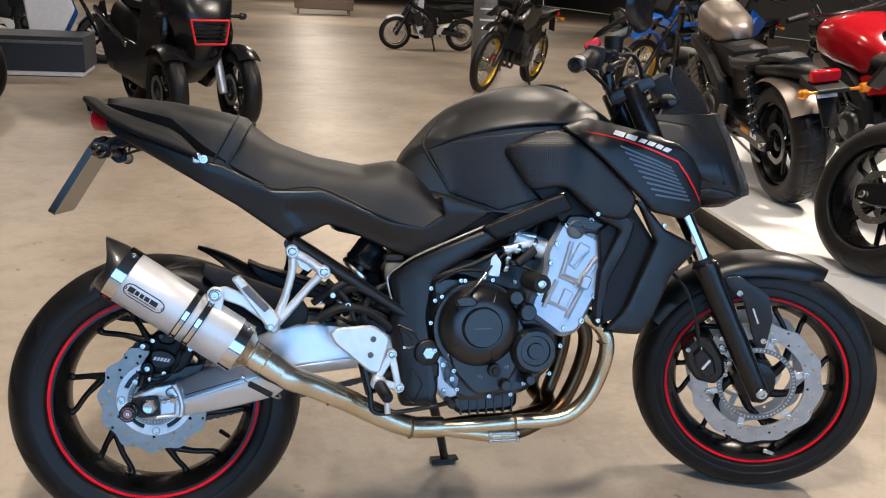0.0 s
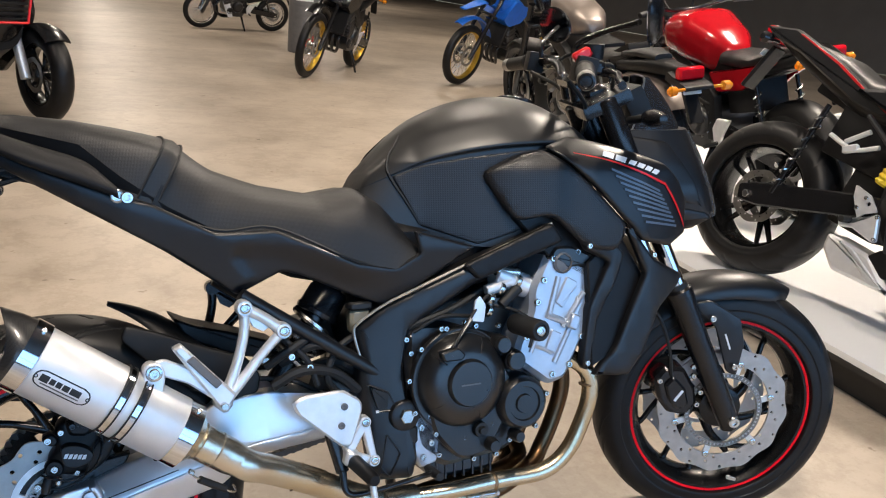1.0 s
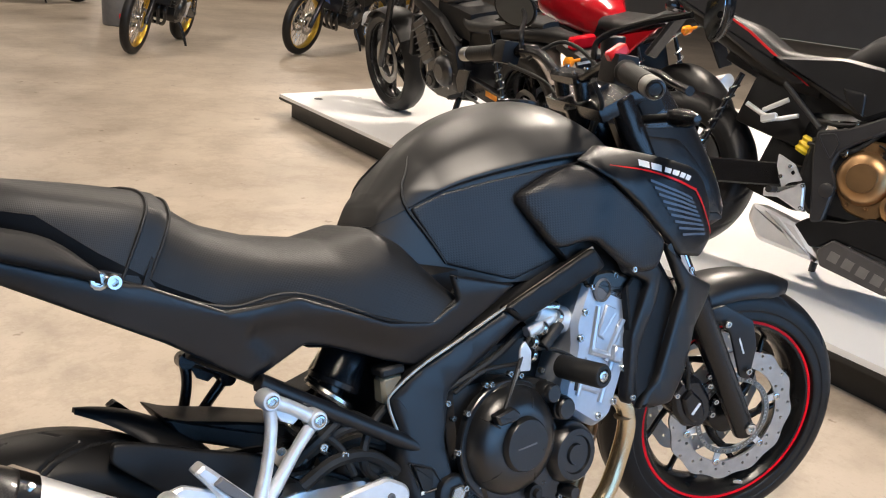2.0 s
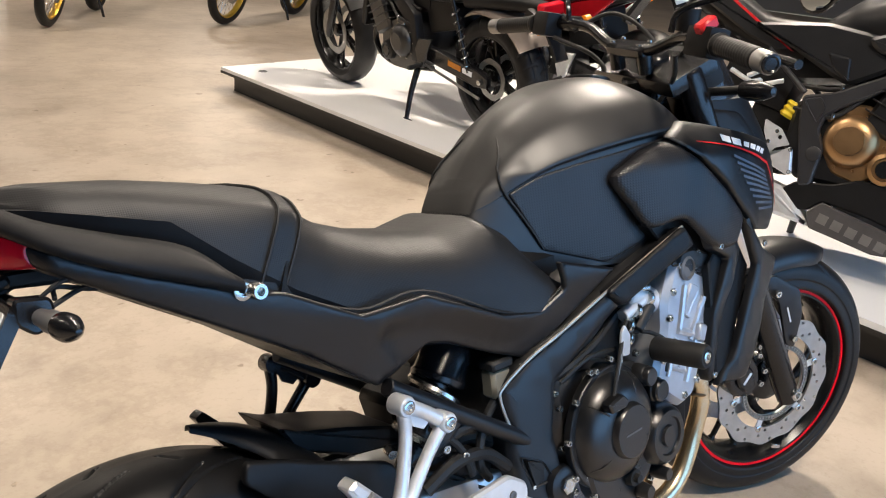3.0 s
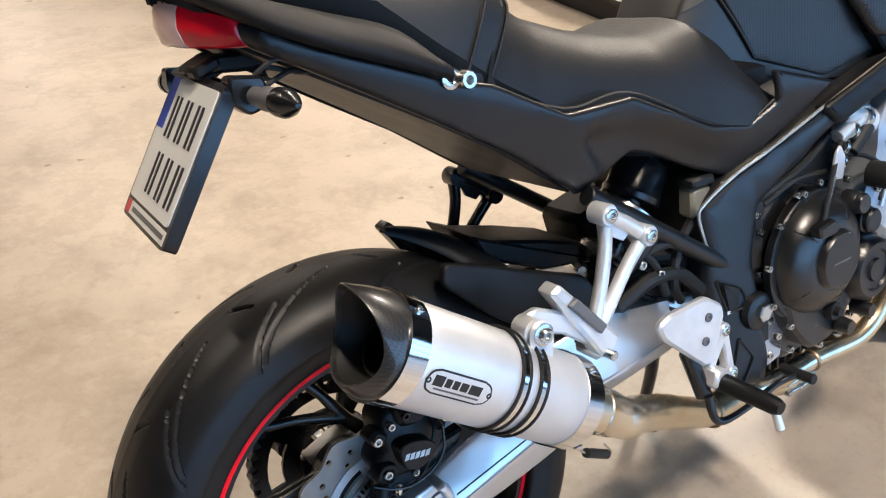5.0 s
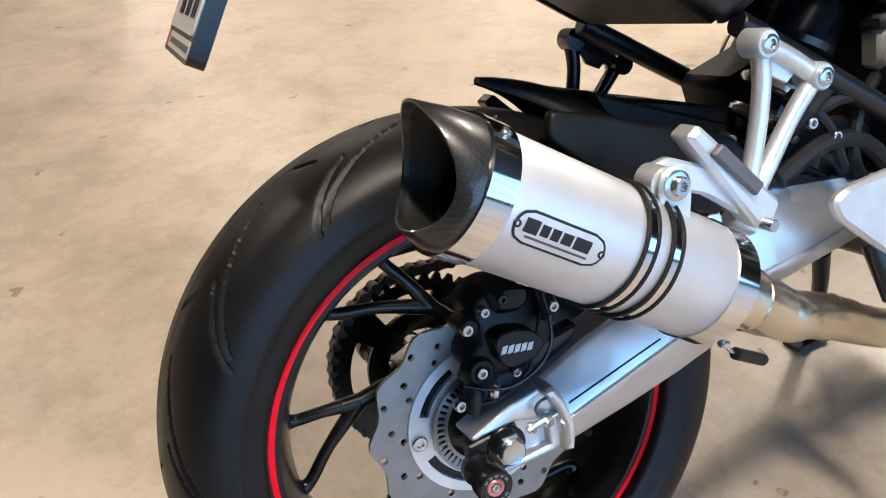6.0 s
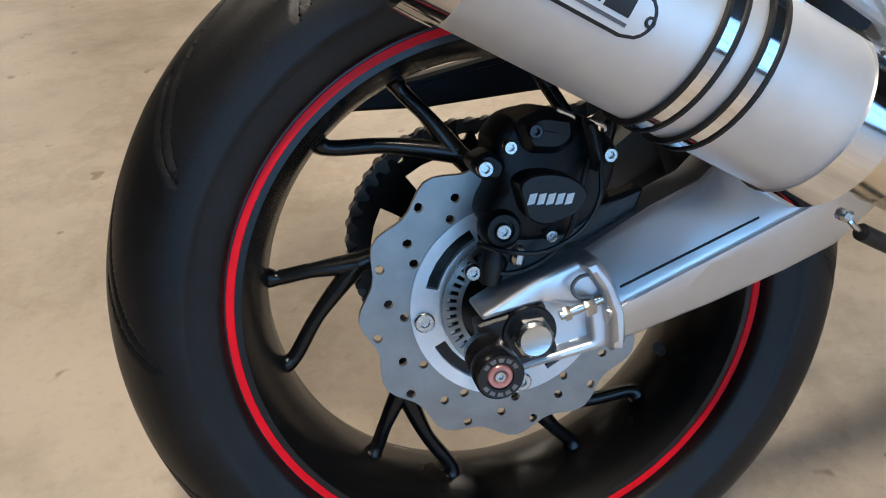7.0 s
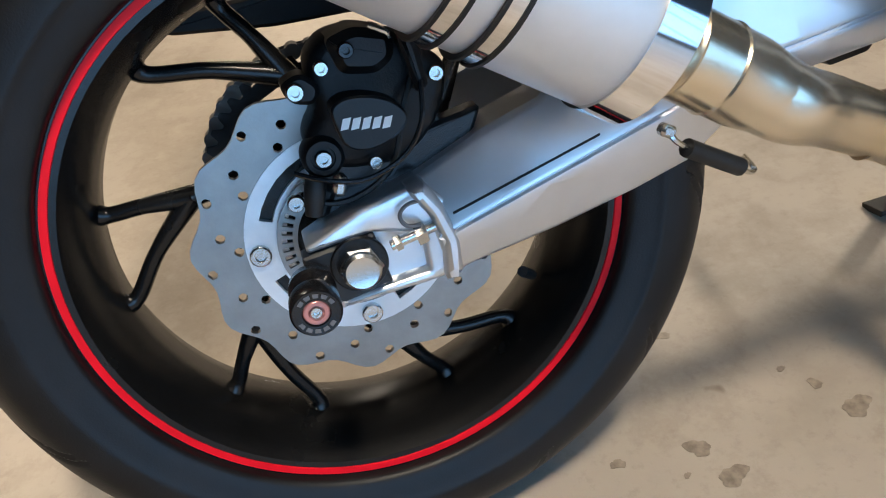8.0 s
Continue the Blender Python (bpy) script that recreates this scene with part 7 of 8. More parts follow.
        part("grip", rod((wb - 0.50, s * 0.26, bar_z + 0.01), (wb - 0.53, s * 0.39, bar_z), 0.017), RUBBERD, t, m=S)
    part("handlebar", tube([(wb - 0.53, -0.38, bar_z), (wb - 0.49, -0.24, bar_z + 0.012), (wb - 0.42, -0.08, bar_z - 0.02), (wb - 0.42, 0.08, bar_z - 0.02), (wb - 0.49, 0.24, bar_z + 0.012), (wb - 0.53, 0.38, bar_z)], 0.0115, 10), GLOSSB, t, "black handlebar", m=S)
    for zc in (0.50, fork_top - 0.03):
        c = fa + cs * ((zc - fa.z) / cs.z)
        part("fork_clamp", box((c.x - 0.02, 0, zc), (0.09, 0.25, 0.03), (0, -caster, 0), 0.008), GLOSSB, t, m=S)
    if headlight:
        part("headlight", lathe([(-0.06, 0.04), (-0.05, headlight * 0.8), (0.0, headlight), (0.03, headlight), (0.045, headlight * 0.6), (0.05, 0)], 28, tuple(fa + cs * (0.62 / cs.z) + Vector((0.10, 0, 0))), (1, 0, -0.1)), GLOSSB, t, "black headlight", m=S)
    part("crankcase", plate([(0.52, 0.22), (0.62, 0.26), (0.86, 0.18), (0.87, 0.04), (0.78, -0.04), (0.58, -0.04), (0.52, 0.05)], -0.16, 0.16, 0.015, 0.02), engine_m, t, "engine crankcase")
    part("cylinder", box((0.87, 0, 0.27), (0.16, 0.36, 0.26), (0, 22, 0), 0.015), engine_m, t, "cylinder block")
    for k in range(5):
        part("cooling_fin", box((0.84 + 0.016 * k, 0, 0.20 + 0.036 * k), (0.19, 0.375, 0.006), (0, 22, 0), 0.002), engine_m, t)
    for s in (-1, 1):
        part("engine_cover", lathe([(0, 0.092), (0.02, 0.088), (0.04, 0.07), (0.044, 0.05), (0.047, 0.048), (0.047, 0)], 36, (0.66 + edx, s * 0.158, 0.12), (0, s, 0)), cover_m, t, "round engine cover")
        if edx:
            part("cover_flange", plate([(0.66, 0.19), (0.70, 0.245), (0.77, 0.25), (0.84, 0.20), (0.88, 0.12), (0.86, 0.03), (0.79, -0.02), (0.70, 0.0), (0.65, 0.07)], s * 0.166, s * 0.14, 0.008, 0.02), cover_m, t)
            part("cover_disc", lathe([(0.047, 0.050), (0.053, 0.048), (0.053, 0)], 28, (0.66 + edx, s * 0.158, 0.12), (0, s, 0)), cover_m, t)
        part("small_cover", lathe([(0, 0.058), (0.03, 0.054), (0.036, 0.04), (0.030, 0.036), (0.034, 0)], 28, (0.79 + edx, s * 0.158, 0.05), (0, s, 0)), cover_m, t)
        part("cover_core", lathe([(0.031, 0.030), (0.037, 0.028), (0.037, 0)], 20, (0.79 + edx, s * 0.158, 0.05), (0, s, 0)), GLOSSB, t)
        for k in range(10):
            a = 2 * math.pi * k / 10
            part("cover_bolt", bolt((0.66 + edx + 0.104 * math.cos(a), s * (0.158 if not edx else 0.165), 0.12 + 0.10 * math.sin(a)), (0, s, 0), 0.007, 0.008), STEEL if cover_m is ENGB else cover_m, t)
    # boxes, hoses and wiring that fill the frame
    part("airbox", box((0.62, 0, 0.40), (0.36, 0.22, 0.16), (0, -8, 0), 0.03, seg=2), PLASTIC, t, "black airbox")
    part("battery_box", box((0.36, 0, 0.30), (0.26, 0.20, 0.20), (0, 12, 0), 0.02, seg=2), PLASTIC, t, "black battery box")
    part("inner_fender", box((0.30, 0, 0.40), (0.42, 0.13, 0.05), (0, 20, 0), 0.015, seg=2), PLASTIC, t)
    for k, (yy, zz) in enumerate(((0.12, 0.30), (0.15, 0.22), (-0.13, 0.28), (-0.15, 0.20))):
        part("hose", tube([(0.52, yy, zz), (0.66, yy * 1.15, zz + 0.05 - 0.02 * k), (0.80, yy, zz + 0.12), (0.96, yy * 0.9, zz + 0.06)], 0.009, 8), RUBBERD, t)
        part("cable", tube([(wb - 0.47, yy * 1.3, bar_z), (wb - 0.33, yy * 0.9, bar_z + 0.03 + 0.01 * k), (wb - 0.34, yy * 0.5, bar_z - 0.12), (wb - 0.48, yy * 0.6, bar_z - 0.24)], 0.0045, 6), RUBBERD, t)
        part("hose_clip", box((0.66, yy * 1.15, zz + 0.05 - 0.02 * k), (0.012, 0.024, 0.024), (0, 0, 0), 0.003), STEEL, t)
    part("radiator", box((1.02, 0, 0.28), (0.04, 0.34, 0.26), (0, -18, 0), 0.006), PLASTIC, t, "black radiator")
    for yy in (-0.10, -0.03, 0.04, 0.11):
        part("header_pipe", tube([(0.95, yy, 0.20), (1.02, yy, 0.10), (0.98, yy, 0.0), (0.88, yy * 0.7 - 0.02, -0.07), (0.70, -0.06, -0.09)], 0.018, 10), PIPE if silencer in ("low", None) else GLOSSB, t, "exhaust header pipe")
    if silencer == "low":
        part("silencer", loft([[Vector((x, -0.16 + dy * k, z + dz * k)) for dy, dz in [(0.055 * math.cos(a), 0.065 * math.sin(a)) for a in np.linspace(0, 2 * math.pi, 20, endpoint=False)]] for x, z, k in ((0.86, -0.12, 0.45), (0.70, -0.125, 0.9), (0.42, -0.085, 0.95), (0.34, -0.055, 0.7))]), ALUS, t, "stubby silver silencer")
    elif silencer:
        part("silencer", loft([[Vector((x, -0.17 + 0.055 * k * math.cos(a), z + 0.062 * k * math.sin(a))) for a in np.linspace(0, 2 * math.pi, 20, endpoint=False)] for x, z, k in ((0.50, -0.02, 0.45), (0.40, 0.02, 0.9), (0.0, 0.15, 1.0), (-0.12, 0.19, 0.95), (-0.13, 0.193, 0.6))]), ALUS if silencer == "silver" else GLOSSB, t, "rear silencer")
    part("fuel_tank", body_loft(tank), tank_m, t, "painted fuel tank", angle=60)
    part("seat", body_loft(seat), SEATM, t, "black seat")
    if tail:
        part("tail_cowl", body_loft(tail), tank_m if tail[0][0] < -0.5 else PLASTIC, t, "tail cowl")
    tl = (tail or seat)[0]
    part("tail_light", box((tl[0] - 0.01, 0, (tl[1] + tl[2]) / 2), (0.05, 0.14, 0.06), (0, 0, 0), 0.01), REDL, t, "red tail light")
    part("plate_bracket", box((tl[0] - 0.04, 0, tl[2] - 0.12), (0.02, 0.08, 0.20), (0, 28, 0), 0.004), PLASTIC, t)
    part("blank_plate", box((tl[0] - 0.035, 0, tl[2] - 0.06), (0.006, 0.10, 0.03), (0, 28, 0), 0.002), WHITED, t)
    for s in (-1, 1):
        part("shock_spring", tube([(0.10 + 0.012 * math.cos(k * 0.9) + 0.10 * k / 50, s * 0.13 + 0.024 * math.sin(k * 0.9), 0.05 + 0.0062 * k) for k in range(50)], 0.004, 5, steps=100), STEEL, t, "shock spring")
        part("shock_rod", rod((0.10, s * 0.13, 0.03), (0.21, s * 0.13, 0.40), 0.011), GLOSSB, t)
    loops = []
    for a in np.linspace(radians(55), radians(150), 14):
        l = [(fa.x + (fender - 0.02 * u * u) * math.cos(a), (fwid + 0.012) * u, fa.z + (fender - 0.02 * u * u) * math.sin(a)) for u in np.linspace(-1, 1, 9)]
        loops.append(l + [(fa.x + (x - fa.x) * 0.98, y, fa.z + (z - fa.z) * 0.98) for x, y, z in l[::-1]])
    part("front_fender", loft(loops), tank_m if tank_m not in (MATTE, BRONZEP) else PLASTIC, t, "front fender", m=S)
    part("side_stand", tube([(0.58, 0.12, -0.03), (0.56, 0.19, -0.15), (0.54, 0.25, -rr * 0.90)], [0.019, 0.016, 0.013], 10), GLOSSB, t, "black side stand")
    part("stand_foot", box((0.53, 0.262, -rr * 0.905), (0.08, 0.04, 0.008), (-12, 0, 0), 0.002), GLOSSB, t)
    for nm, bm, mm, lb in extra:
        part(nm, bm, mm, t, lb)
    return t


def ground_pose(x, y, z, yaw, rr, lean=-11):
    """Stands a motorcycle with rear tyre radius rr on a surface at z, leaning on its stand."""
    return pose(x, y, z, 0, 0, yaw) @ pose(0, 0, rr * math.cos(radians(lean)) + 0.004, lean, 0, 0)


# bobber on the platform
loops = []
for a in np.linspace(radians(66), radians(146), 22):
    l = [((0.372 - 0.030 * u * u) * math.cos(a), 0.112 * u, (0.372 - 0.030 * u * u) * math.sin(a)) for u in np.linspace(-1, 1, 9)]
    loops.append(l + [(x * 0.98, y, z * 0.98) for x, y, z in l[::-1]])
street_bike("bobber_motorcycle", ground_pose(2.93, 2.24, PH, 83.5, 0.325, -9), "bronze-grey bobber motorcycle with fat tyres on the platform", wb=1.62, rr=0.325, fr=0.345, rw=0.085, fwid=0.080,
            tank_m=BRONZEP, tank=[(0.60, 0.56, 0.50, 0.05), (0.70, 0.64, 0.46, 0.12), (0.92, 0.72, 0.50, 0.14), (1.05, 0.70, 0.58, 0.08), (1.09, 0.67, 0.60, 0.03)],
            seat=[(0.02, 0.46, 0.42, 0.06), (0.20, 0.44, 0.36, 0.12), (0.45, 0.43, 0.34, 0.13), (0.62, 0.50, 0.42, 0.08)], tail=[(-0.37, 0.42, 0.37, 0.035), (-0.22, 0.43, 0.36, 0.05), (-0.10, 0.44, 0.36, 0.09), (0.15, 0.42, 0.34, 0.11)],
            silencer="black", tread=[(0.0, 0.45, 0.35, 26, 0.0, 0.007), (0.40, 1.0, -0.4, 26, 0.15, 0.007), (0.40, 0.47, 0.0, 1, 0.0, 4.0)], bar_z=0.80, fork_top=0.76, caster=28, fender=0.355, hanger_m=GLOSSB, lamp_at=(-0.46, 0.335),
            extra=[("rear_fender", loft(loops), BRONZEP, "bronze rear fender"),
                   ("lamp_bracket", plate([(-0.30, 0.40), (-0.37, 0.37), (-0.47, 0.345), (-0.475, 0.325), (-0.36, 0.335), (-0.28, 0.36)], -0.078, 0.078, 0.004, 0.008), PLASTIC, "black lamp bracket"),
                   ("chain_label", box((0.215, 0.1365, 0.048), (0.11, 0.003, 0.030), (0, -8, 0), 0.001), ORANGE, "orange warning label"),
                   ("label_bars", box((0.105, 0.1365, 0.032), (0.08, 0.003, 0.026), (0, -8, 0), 0.001), WHITED, "pale label bars"),
                   ("drive_chain", tube([(0.0, 0.146, -0.085), (0.30, 0.146, -0.020), (0.56, 0.146, 0.030)], 0.0075, 8), DISC, "steel drive chain"),
                   ("passenger_seat", body_loft([(-0.14, 0.46, 0.42, 0.05), (0.0, 0.475, 0.43, 0.09), (0.12, 0.46, 0.42, 0.10)]), SEATM, "small passenger seat")])

# naked bike with bronze covers on the platform
BELLYM = mat("grey_belly_paint", (0.060, 0.056, 0.054), 0.5, var=0.15)
FRAMEG = mat("dark_frame_paint", (0.024, 0.024, 0.026), 0.38, var=0.12)
NAMEG = mat("dull_grey_decal", (0.15, 0.14, 0.13), 0.5)
ex = []
for s in (-1, 1):
    ex.append(("belly_pan", plate([(0.662, -0.147), (0.704, -0.103), (0.989, -0.165), (1.06, -0.12), (1.08, -0.16), (1.00, -0.225), (0.90, -0.235), (0.773, -0.213), (0.684, -0.198)], s * 0.187, s * 0.150, 0.004, 0.008), BELLYM, "dark grey belly pan"))
    ex.append(("belly_upper", plate([(0.560, -0.085), (0.600, -0.050), (0.716, -0.035), (0.800, 0.0), (0.95, 0.0), (1.02, -0.06), (0.985, -0.150), (0.856, -0.120), (0.704, -0.100), (0.662, -0.140), (0.630, -0.145)], s * 0.180, s * 0.120, 0.006, 0.010), PLASTIC, "black belly pan upper part"))
    for k in range(5):
        ex.append(("name_bar", box((0.722 + 0.050 * k, s * 0.1875, -0.158 - 0.0115 * k), (0.034, 0.001, 0.034), (0, 13, 0), 0), NAMEG, "grey maker's bar"))
    ex.append(("tail_side", plate([(-0.16, 0.66), (-0.02, 0.66), (0.20, 0.56), (0.46, 0.40), (0.40, 0.39), (0.30, 0.42), (0.02, 0.57), (-0.12, 0.62)], s * 0.135, s * 0.10, 0.008, 0.01), MATTE, "matte black tail side"))
    ex.append(("red_line", plate([(0.0, 0.640), (0.012, 0.640), (0.20, 0.553), (0.362, 0.453), (0.462, 0.391), (0.453, 0.391), (0.354, 0.448), (0.194, 0.546)], s * 0.1385, s * 0.134, 0.0003), REDP, "red line decal"))
    b = tube([(0.335, s * 0.16, 0.280), (0.415, s * 0.165, 0.331)], 0.0095, 10)
    tube([(0.270, s * 0.16, 0.294), (0.374, s * 0.165, 0.258), (0.464, s * 0.165, 0.283)], 0.0090, 10, bm=b)
    box((0.365, s * 0.165, 0.258), (0.060, 0.022, 0.030), (0, -20, 0), 0.006, bm=b)
    ex.append(("passenger_hanger", b, ALU, "silver passenger hanger"))
    ex.append(("subframe_tube", tube([(0.385, s * 0.160, 0.386), (0.548, s * 0.172, 0.256)], 0.0095, 10), FRAMEG, "dark grey rear frame tube"))
    # main frame:  beam, pillar, recessed corner and pivot cap
    ex.append(("main_frame", plate([(0.546, 0.245), (0.646, 0.272), (0.838, 0.380), (0.980, 0.470), (0.990, 0.425), (0.848, 0.338), (0.681, 0.225), (0.640, 0.190), (0.628, 0.136), (0.660, 0.085), (0.650, -0.053), (0.610, -0.065), (0.554, 0.160)], s * 0.186, s * 0.140, 0.007, 0.014), FRAMEG, "dark grey frame beam"))
    rec = [(0.558, 0.230), (0.608, 0.246), (0.631, 0.215), (0.617, 0.157), (0.579, 0.200)]
    ex.append(("corner_rib", tube([(x, s * 0.1865, z) for x, z in rounded(rec, 0.010) + rounded(rec, 0.010)[:2]], 0.0030, 6, steps=60), FRAMEG, "raised corner rib"))
    ex.append(("pivot_cap", lathe([(0, 0.026), (0.006, 0.025), (0.008, 0.021), (0.008, 0)], 24, (0.634, s * 0.184, 0.055), (0, s, 0)), FRAMEG, "round pivot cap"))
    ex.append(("hanger_plate", plate([(0.447, 0.142), (0.510, 0.118), (0.550, 0.068), (0.505, 0.050), (0.490, 0.028), (0.452, 0.100)], s * 0.196, s * 0.186, 0.003, 0.006, cut=[circle2d(0.512, 0.088, 0.008, 12)]), ALU, "silver heel plate"))
    ex.append(("footrest_casting", plate([(0.430, 0.016), (0.480, 0.012), (0.557, 0.063), (0.566, 0.050), (0.582, -0.030), (0.568, -0.036), (0.486, -0.006), (0.436, -0.014)], s * 0.204, s * 0.186, 0.005, 0.006), ALU, "silver footrest hanger"))
    for bx, bz in ((0.560, 0.052), (0.574, -0.024), (0.478, 0.066), (0.500, 0.106)):
        ex.append(("hanger_bolt", bolt((bx, s * 0.200, bz), (0, s, 0), 0.0075, 0.006), STEEL, ""))
    ex.append(("side_cover", plate([(0.30, 0.47), (0.56, 0.50), (0.80, 0.47), (0.82, 0.385), (0.674, 0.300), (0.600, 0.330), (0.470, 0.395)], s * 0.172, s * 0.13, 0.012, 0.02), MATTE, "matte black side cover"))
    ex.append(("cover_crease", skin([(0.585, 0.400), (0.664, 0.392), (0.674, 0.312), (0.620, 0.345)], lambda x, z: s * (0.176 + 0.05 * (z - 0.31)), 0.008, 0.02, 0.010, 0.004), MATTE, "angular panel edge"))
    ex.append(("tank_shroud", plate([(0.70, 0.46), (0.84, 0.52), (1.06, 0.50), (1.12, 0.40), (1.02, 0.26), (0.94, 0.24), (0.92, 0.40), (0.74, 0.42)], s * 0.200, s * 0.16, 0.012, 0.02), MATTE, "matte black tank shroud"))
ex.append(("linkage_cover", box((0.44, 0, 0.10), (0.20, 0.16, 0.26), (0, 12, 0), 0.02, seg=2), PLASTIC, "black linkage cover"))
ex.append(("silencer", plate([(0.400, -0.045), (0.573, -0.080), (0.690, -0.195), (0.450, -0.170), (0.395, -0.10)], -0.185, -0.06, 0.014, 0.016), ALUS, "stubby silver silencer"))
ex.append(("silencer_fold", plate([(0.450, -0.060), (0.505, -0.072), (0.655, -0.180), (0.600, -0.178), (0.535, -0.118)], -0.190, -0.17, 0.003, 0.008), ALU, "bright folded silencer panel"))
ex.append(("yellow_spring", lathe([(-0.03, 0.024), (-0.02, 0.03), (-0.01, 0.024), (0.0, 0.03), (0.01, 0.024), (0.02, 0.03), (0.03, 0.024)], 20, (0.508, -0.13, 0.190), (0.4, 0, 1)), mat("yellow_paint", (0.75, 0.55, 0.02), 0.35), "yellow spring"))
street_bike("naked_motorcycle", ground_pose(2.65, 1.08, PH, -80, 0.315, -12), "matte black naked motorcycle with bronze engine covers on the platform", cover_m=GOLD, wb=1.45,
            tank=[(0.52, 0.52, 0.44, 0.05), (0.62, 0.60, 0.42, 0.13), (0.80, 0.68, 0.42, 0.17), (0.96, 0.69, 0.46, 0.15), (1.05, 0.63, 0.55, 0.08)],
            seat=[(-0.12, 0.655, 0.62, 0.04), (0.02, 0.63, 0.58, 0.10), (0.20, 0.59, 0.48, 0.13), (0.34, 0.51, 0.43, 0.12), (0.56, 0.51, 0.42, 0.12)],
            tail=[(-0.17, 0.66, 0.63, 0.02), (0.0, 0.62, 0.53, 0.09), (0.30, 0.48, 0.38, 0.13), (0.50, 0.44, 0.34, 0.13)], extra=ex, lens=False, edx=0.076, silencer=None, beams=False, tread=[(0.2, 0.95, 0.8, 13, 0.0, 0.007)])

# red bike behind
street_bike("red_motorcycle", ground_pose(3.55, 1.75, PH, 84, 0.315, -12), "glossy red naked motorcycle with brown seat on the platform", tank_m=REDBIKE,
            tank=[(0.50, 0.52, 0.40, 0.06), (0.62, 0.62, 0.38, 0.15), (0.82, 0.71, 0.42, 0.20), (1.00, 0.70, 0.46, 0.19), (1.10, 0.62, 0.52, 0.10)],
            seat=[(-0.12, 0.61, 0.57, 0.04), (0.05, 0.60, 0.53, 0.11), (0.28, 0.52, 0.44, 0.13), (0.54, 0.52, 0.43, 0.12)],
            tail=[(-0.62 + 0.45, 0.60, 0.55, 0.03), (0.0, 0.56, 0.48, 0.10), (0.35, 0.46, 0.38, 0.13), (0.50, 0.44, 0.36, 0.12)], silencer="silver",
            extra=[("side_panel", plate([(0.05, 0.52), (0.40, 0.44), (0.60, 0.40), (0.52, 0.30), (0.30, 0.34)], s * 0.150, s * 0.12, 0.006, 0.01), REDBIKE, "red side panel") for s in (-1, 1)])
# dark tourer with boxy rear bag further along
street_bike("dark_motorcycle", ground_pose(3.95, 0.55, PH, -88, 0.315, -12), "dark grey motorcycle with black luggage bag on the platform", tank_m=GREYM,
            tank=[(0.50, 0.52, 0.40, 0.06), (0.62, 0.64, 0.40, 0.15), (0.82, 0.74, 0.42, 0.19), (1.05, 0.70, 0.50, 0.12)],
            seat=[(-0.12, 0.66, 0.60, 0.06), (0.05, 0.64, 0.55, 0.12), (0.28, 0.58, 0.47, 0.14), (0.54, 0.55, 0.45, 0.13)],
            tail=[(-0.17, 0.62, 0.57, 0.04), (0.0, 0.58, 0.50, 0.11), (0.50, 0.46, 0.36, 0.13)], lens=False,
            extra=[("rear_bag", box((-0.05, 0, 0.78), (0.36, 0.34, 0.22), (0, 0, 0), 0.04, seg=2), PLASTIC, "black luggage bag")])

# trail bikes with gold rims


def trail_bike(name, x, y, yaw, label, col, steer=0):
    pl = plate([(0.58, 0.62), (0.95, 0.70), (1.12, 0.48), (0.98, 0.40), (0.74, 0.46)], -0.17, 0.17, 0.01, 0.03)
    hf = body_loft([(1.16, 0.62, 0.58, 0.05), (1.40, 0.66, 0.63, 0.075), (1.74, 0.56, 0.545, 0.04)])
    mask = plate([(1.24, 0.96), (1.30, 0.96), (1.40, 0.70), (1.36, 0.62), (1.28, 0.66)], -0.10, 0.10, 0.01, 0.02)
    guard = body_loft([(-0.38, 0.62, 0.60, 0.05), (-0.1, 0.63, 0.59, 0.09), (0.2, 0.60, 0.54, 0.10)])
    return street_bike(name, ground_pose(x, y, 0, yaw, 0.335, -11), label, wb=1.50, rr=0.335, fr=0.355, rw=0.062, fwid=0.046, wheel_kind="wire", rim_m=GOLDR, tank_m=col,
                       tank=[(0.58, 0.58, 0.46, 0.07), (0.72, 0.70, 0.46, 0.14), (0.95, 0.76, 0.48, 0.15), (1.08, 0.70, 0.56, 0.08)],
                       seat=[(-0.10, 0.63, 0.59, 0.08), (0.20, 0.60, 0.52, 0.11), (0.60, 0.60, 0.50, 0.10)], tail=[(-0.30, 0.58, 0.54, 0.05), (0.2, 0.55, 0.42, 0.11), (0.5, 0.48, 0.36, 0.12)],
                       bar_z=0.93, fork_top=0.92, caster=27, silencer="silver", fender=0.46, headlight=0, steer=steer, disc=0.12,
                       extra=[("side_shroud", pl, col, "side shroud"), ("high_fender", hf, col, "high front fender"), ("headlight_mask", mask, PLASTIC, "headlight mask"), ("rear_fender", guard, PLASTIC, "rear fender")])


def by_front(x, y, yaw, wb):
    return x - wb * math.cos(radians(yaw)), y - wb * math.sin(radians(yaw))


x0, y0 = by_front(2.62, 7.72, -128, 1.5)
trail_bike("trail_motorcycle", x0, y0, -128, "tall black adventure motorcycle with gold spoked rims", GLOSSB)
x0, y0 = by_front(4.40, 7.60, -152, 1.5)
trail_bike("trail_motorcycle", x0, y0, -152, "blue and white trail motorcycle with gold spoked rims", BLUEB)
x0, y0 = by_front(5.9, 8.6, -140, 1.5)
trail_bike("trail_motorcycle", x0, y0, -140, "blue trail motorcycle further along the row", BLUEB)

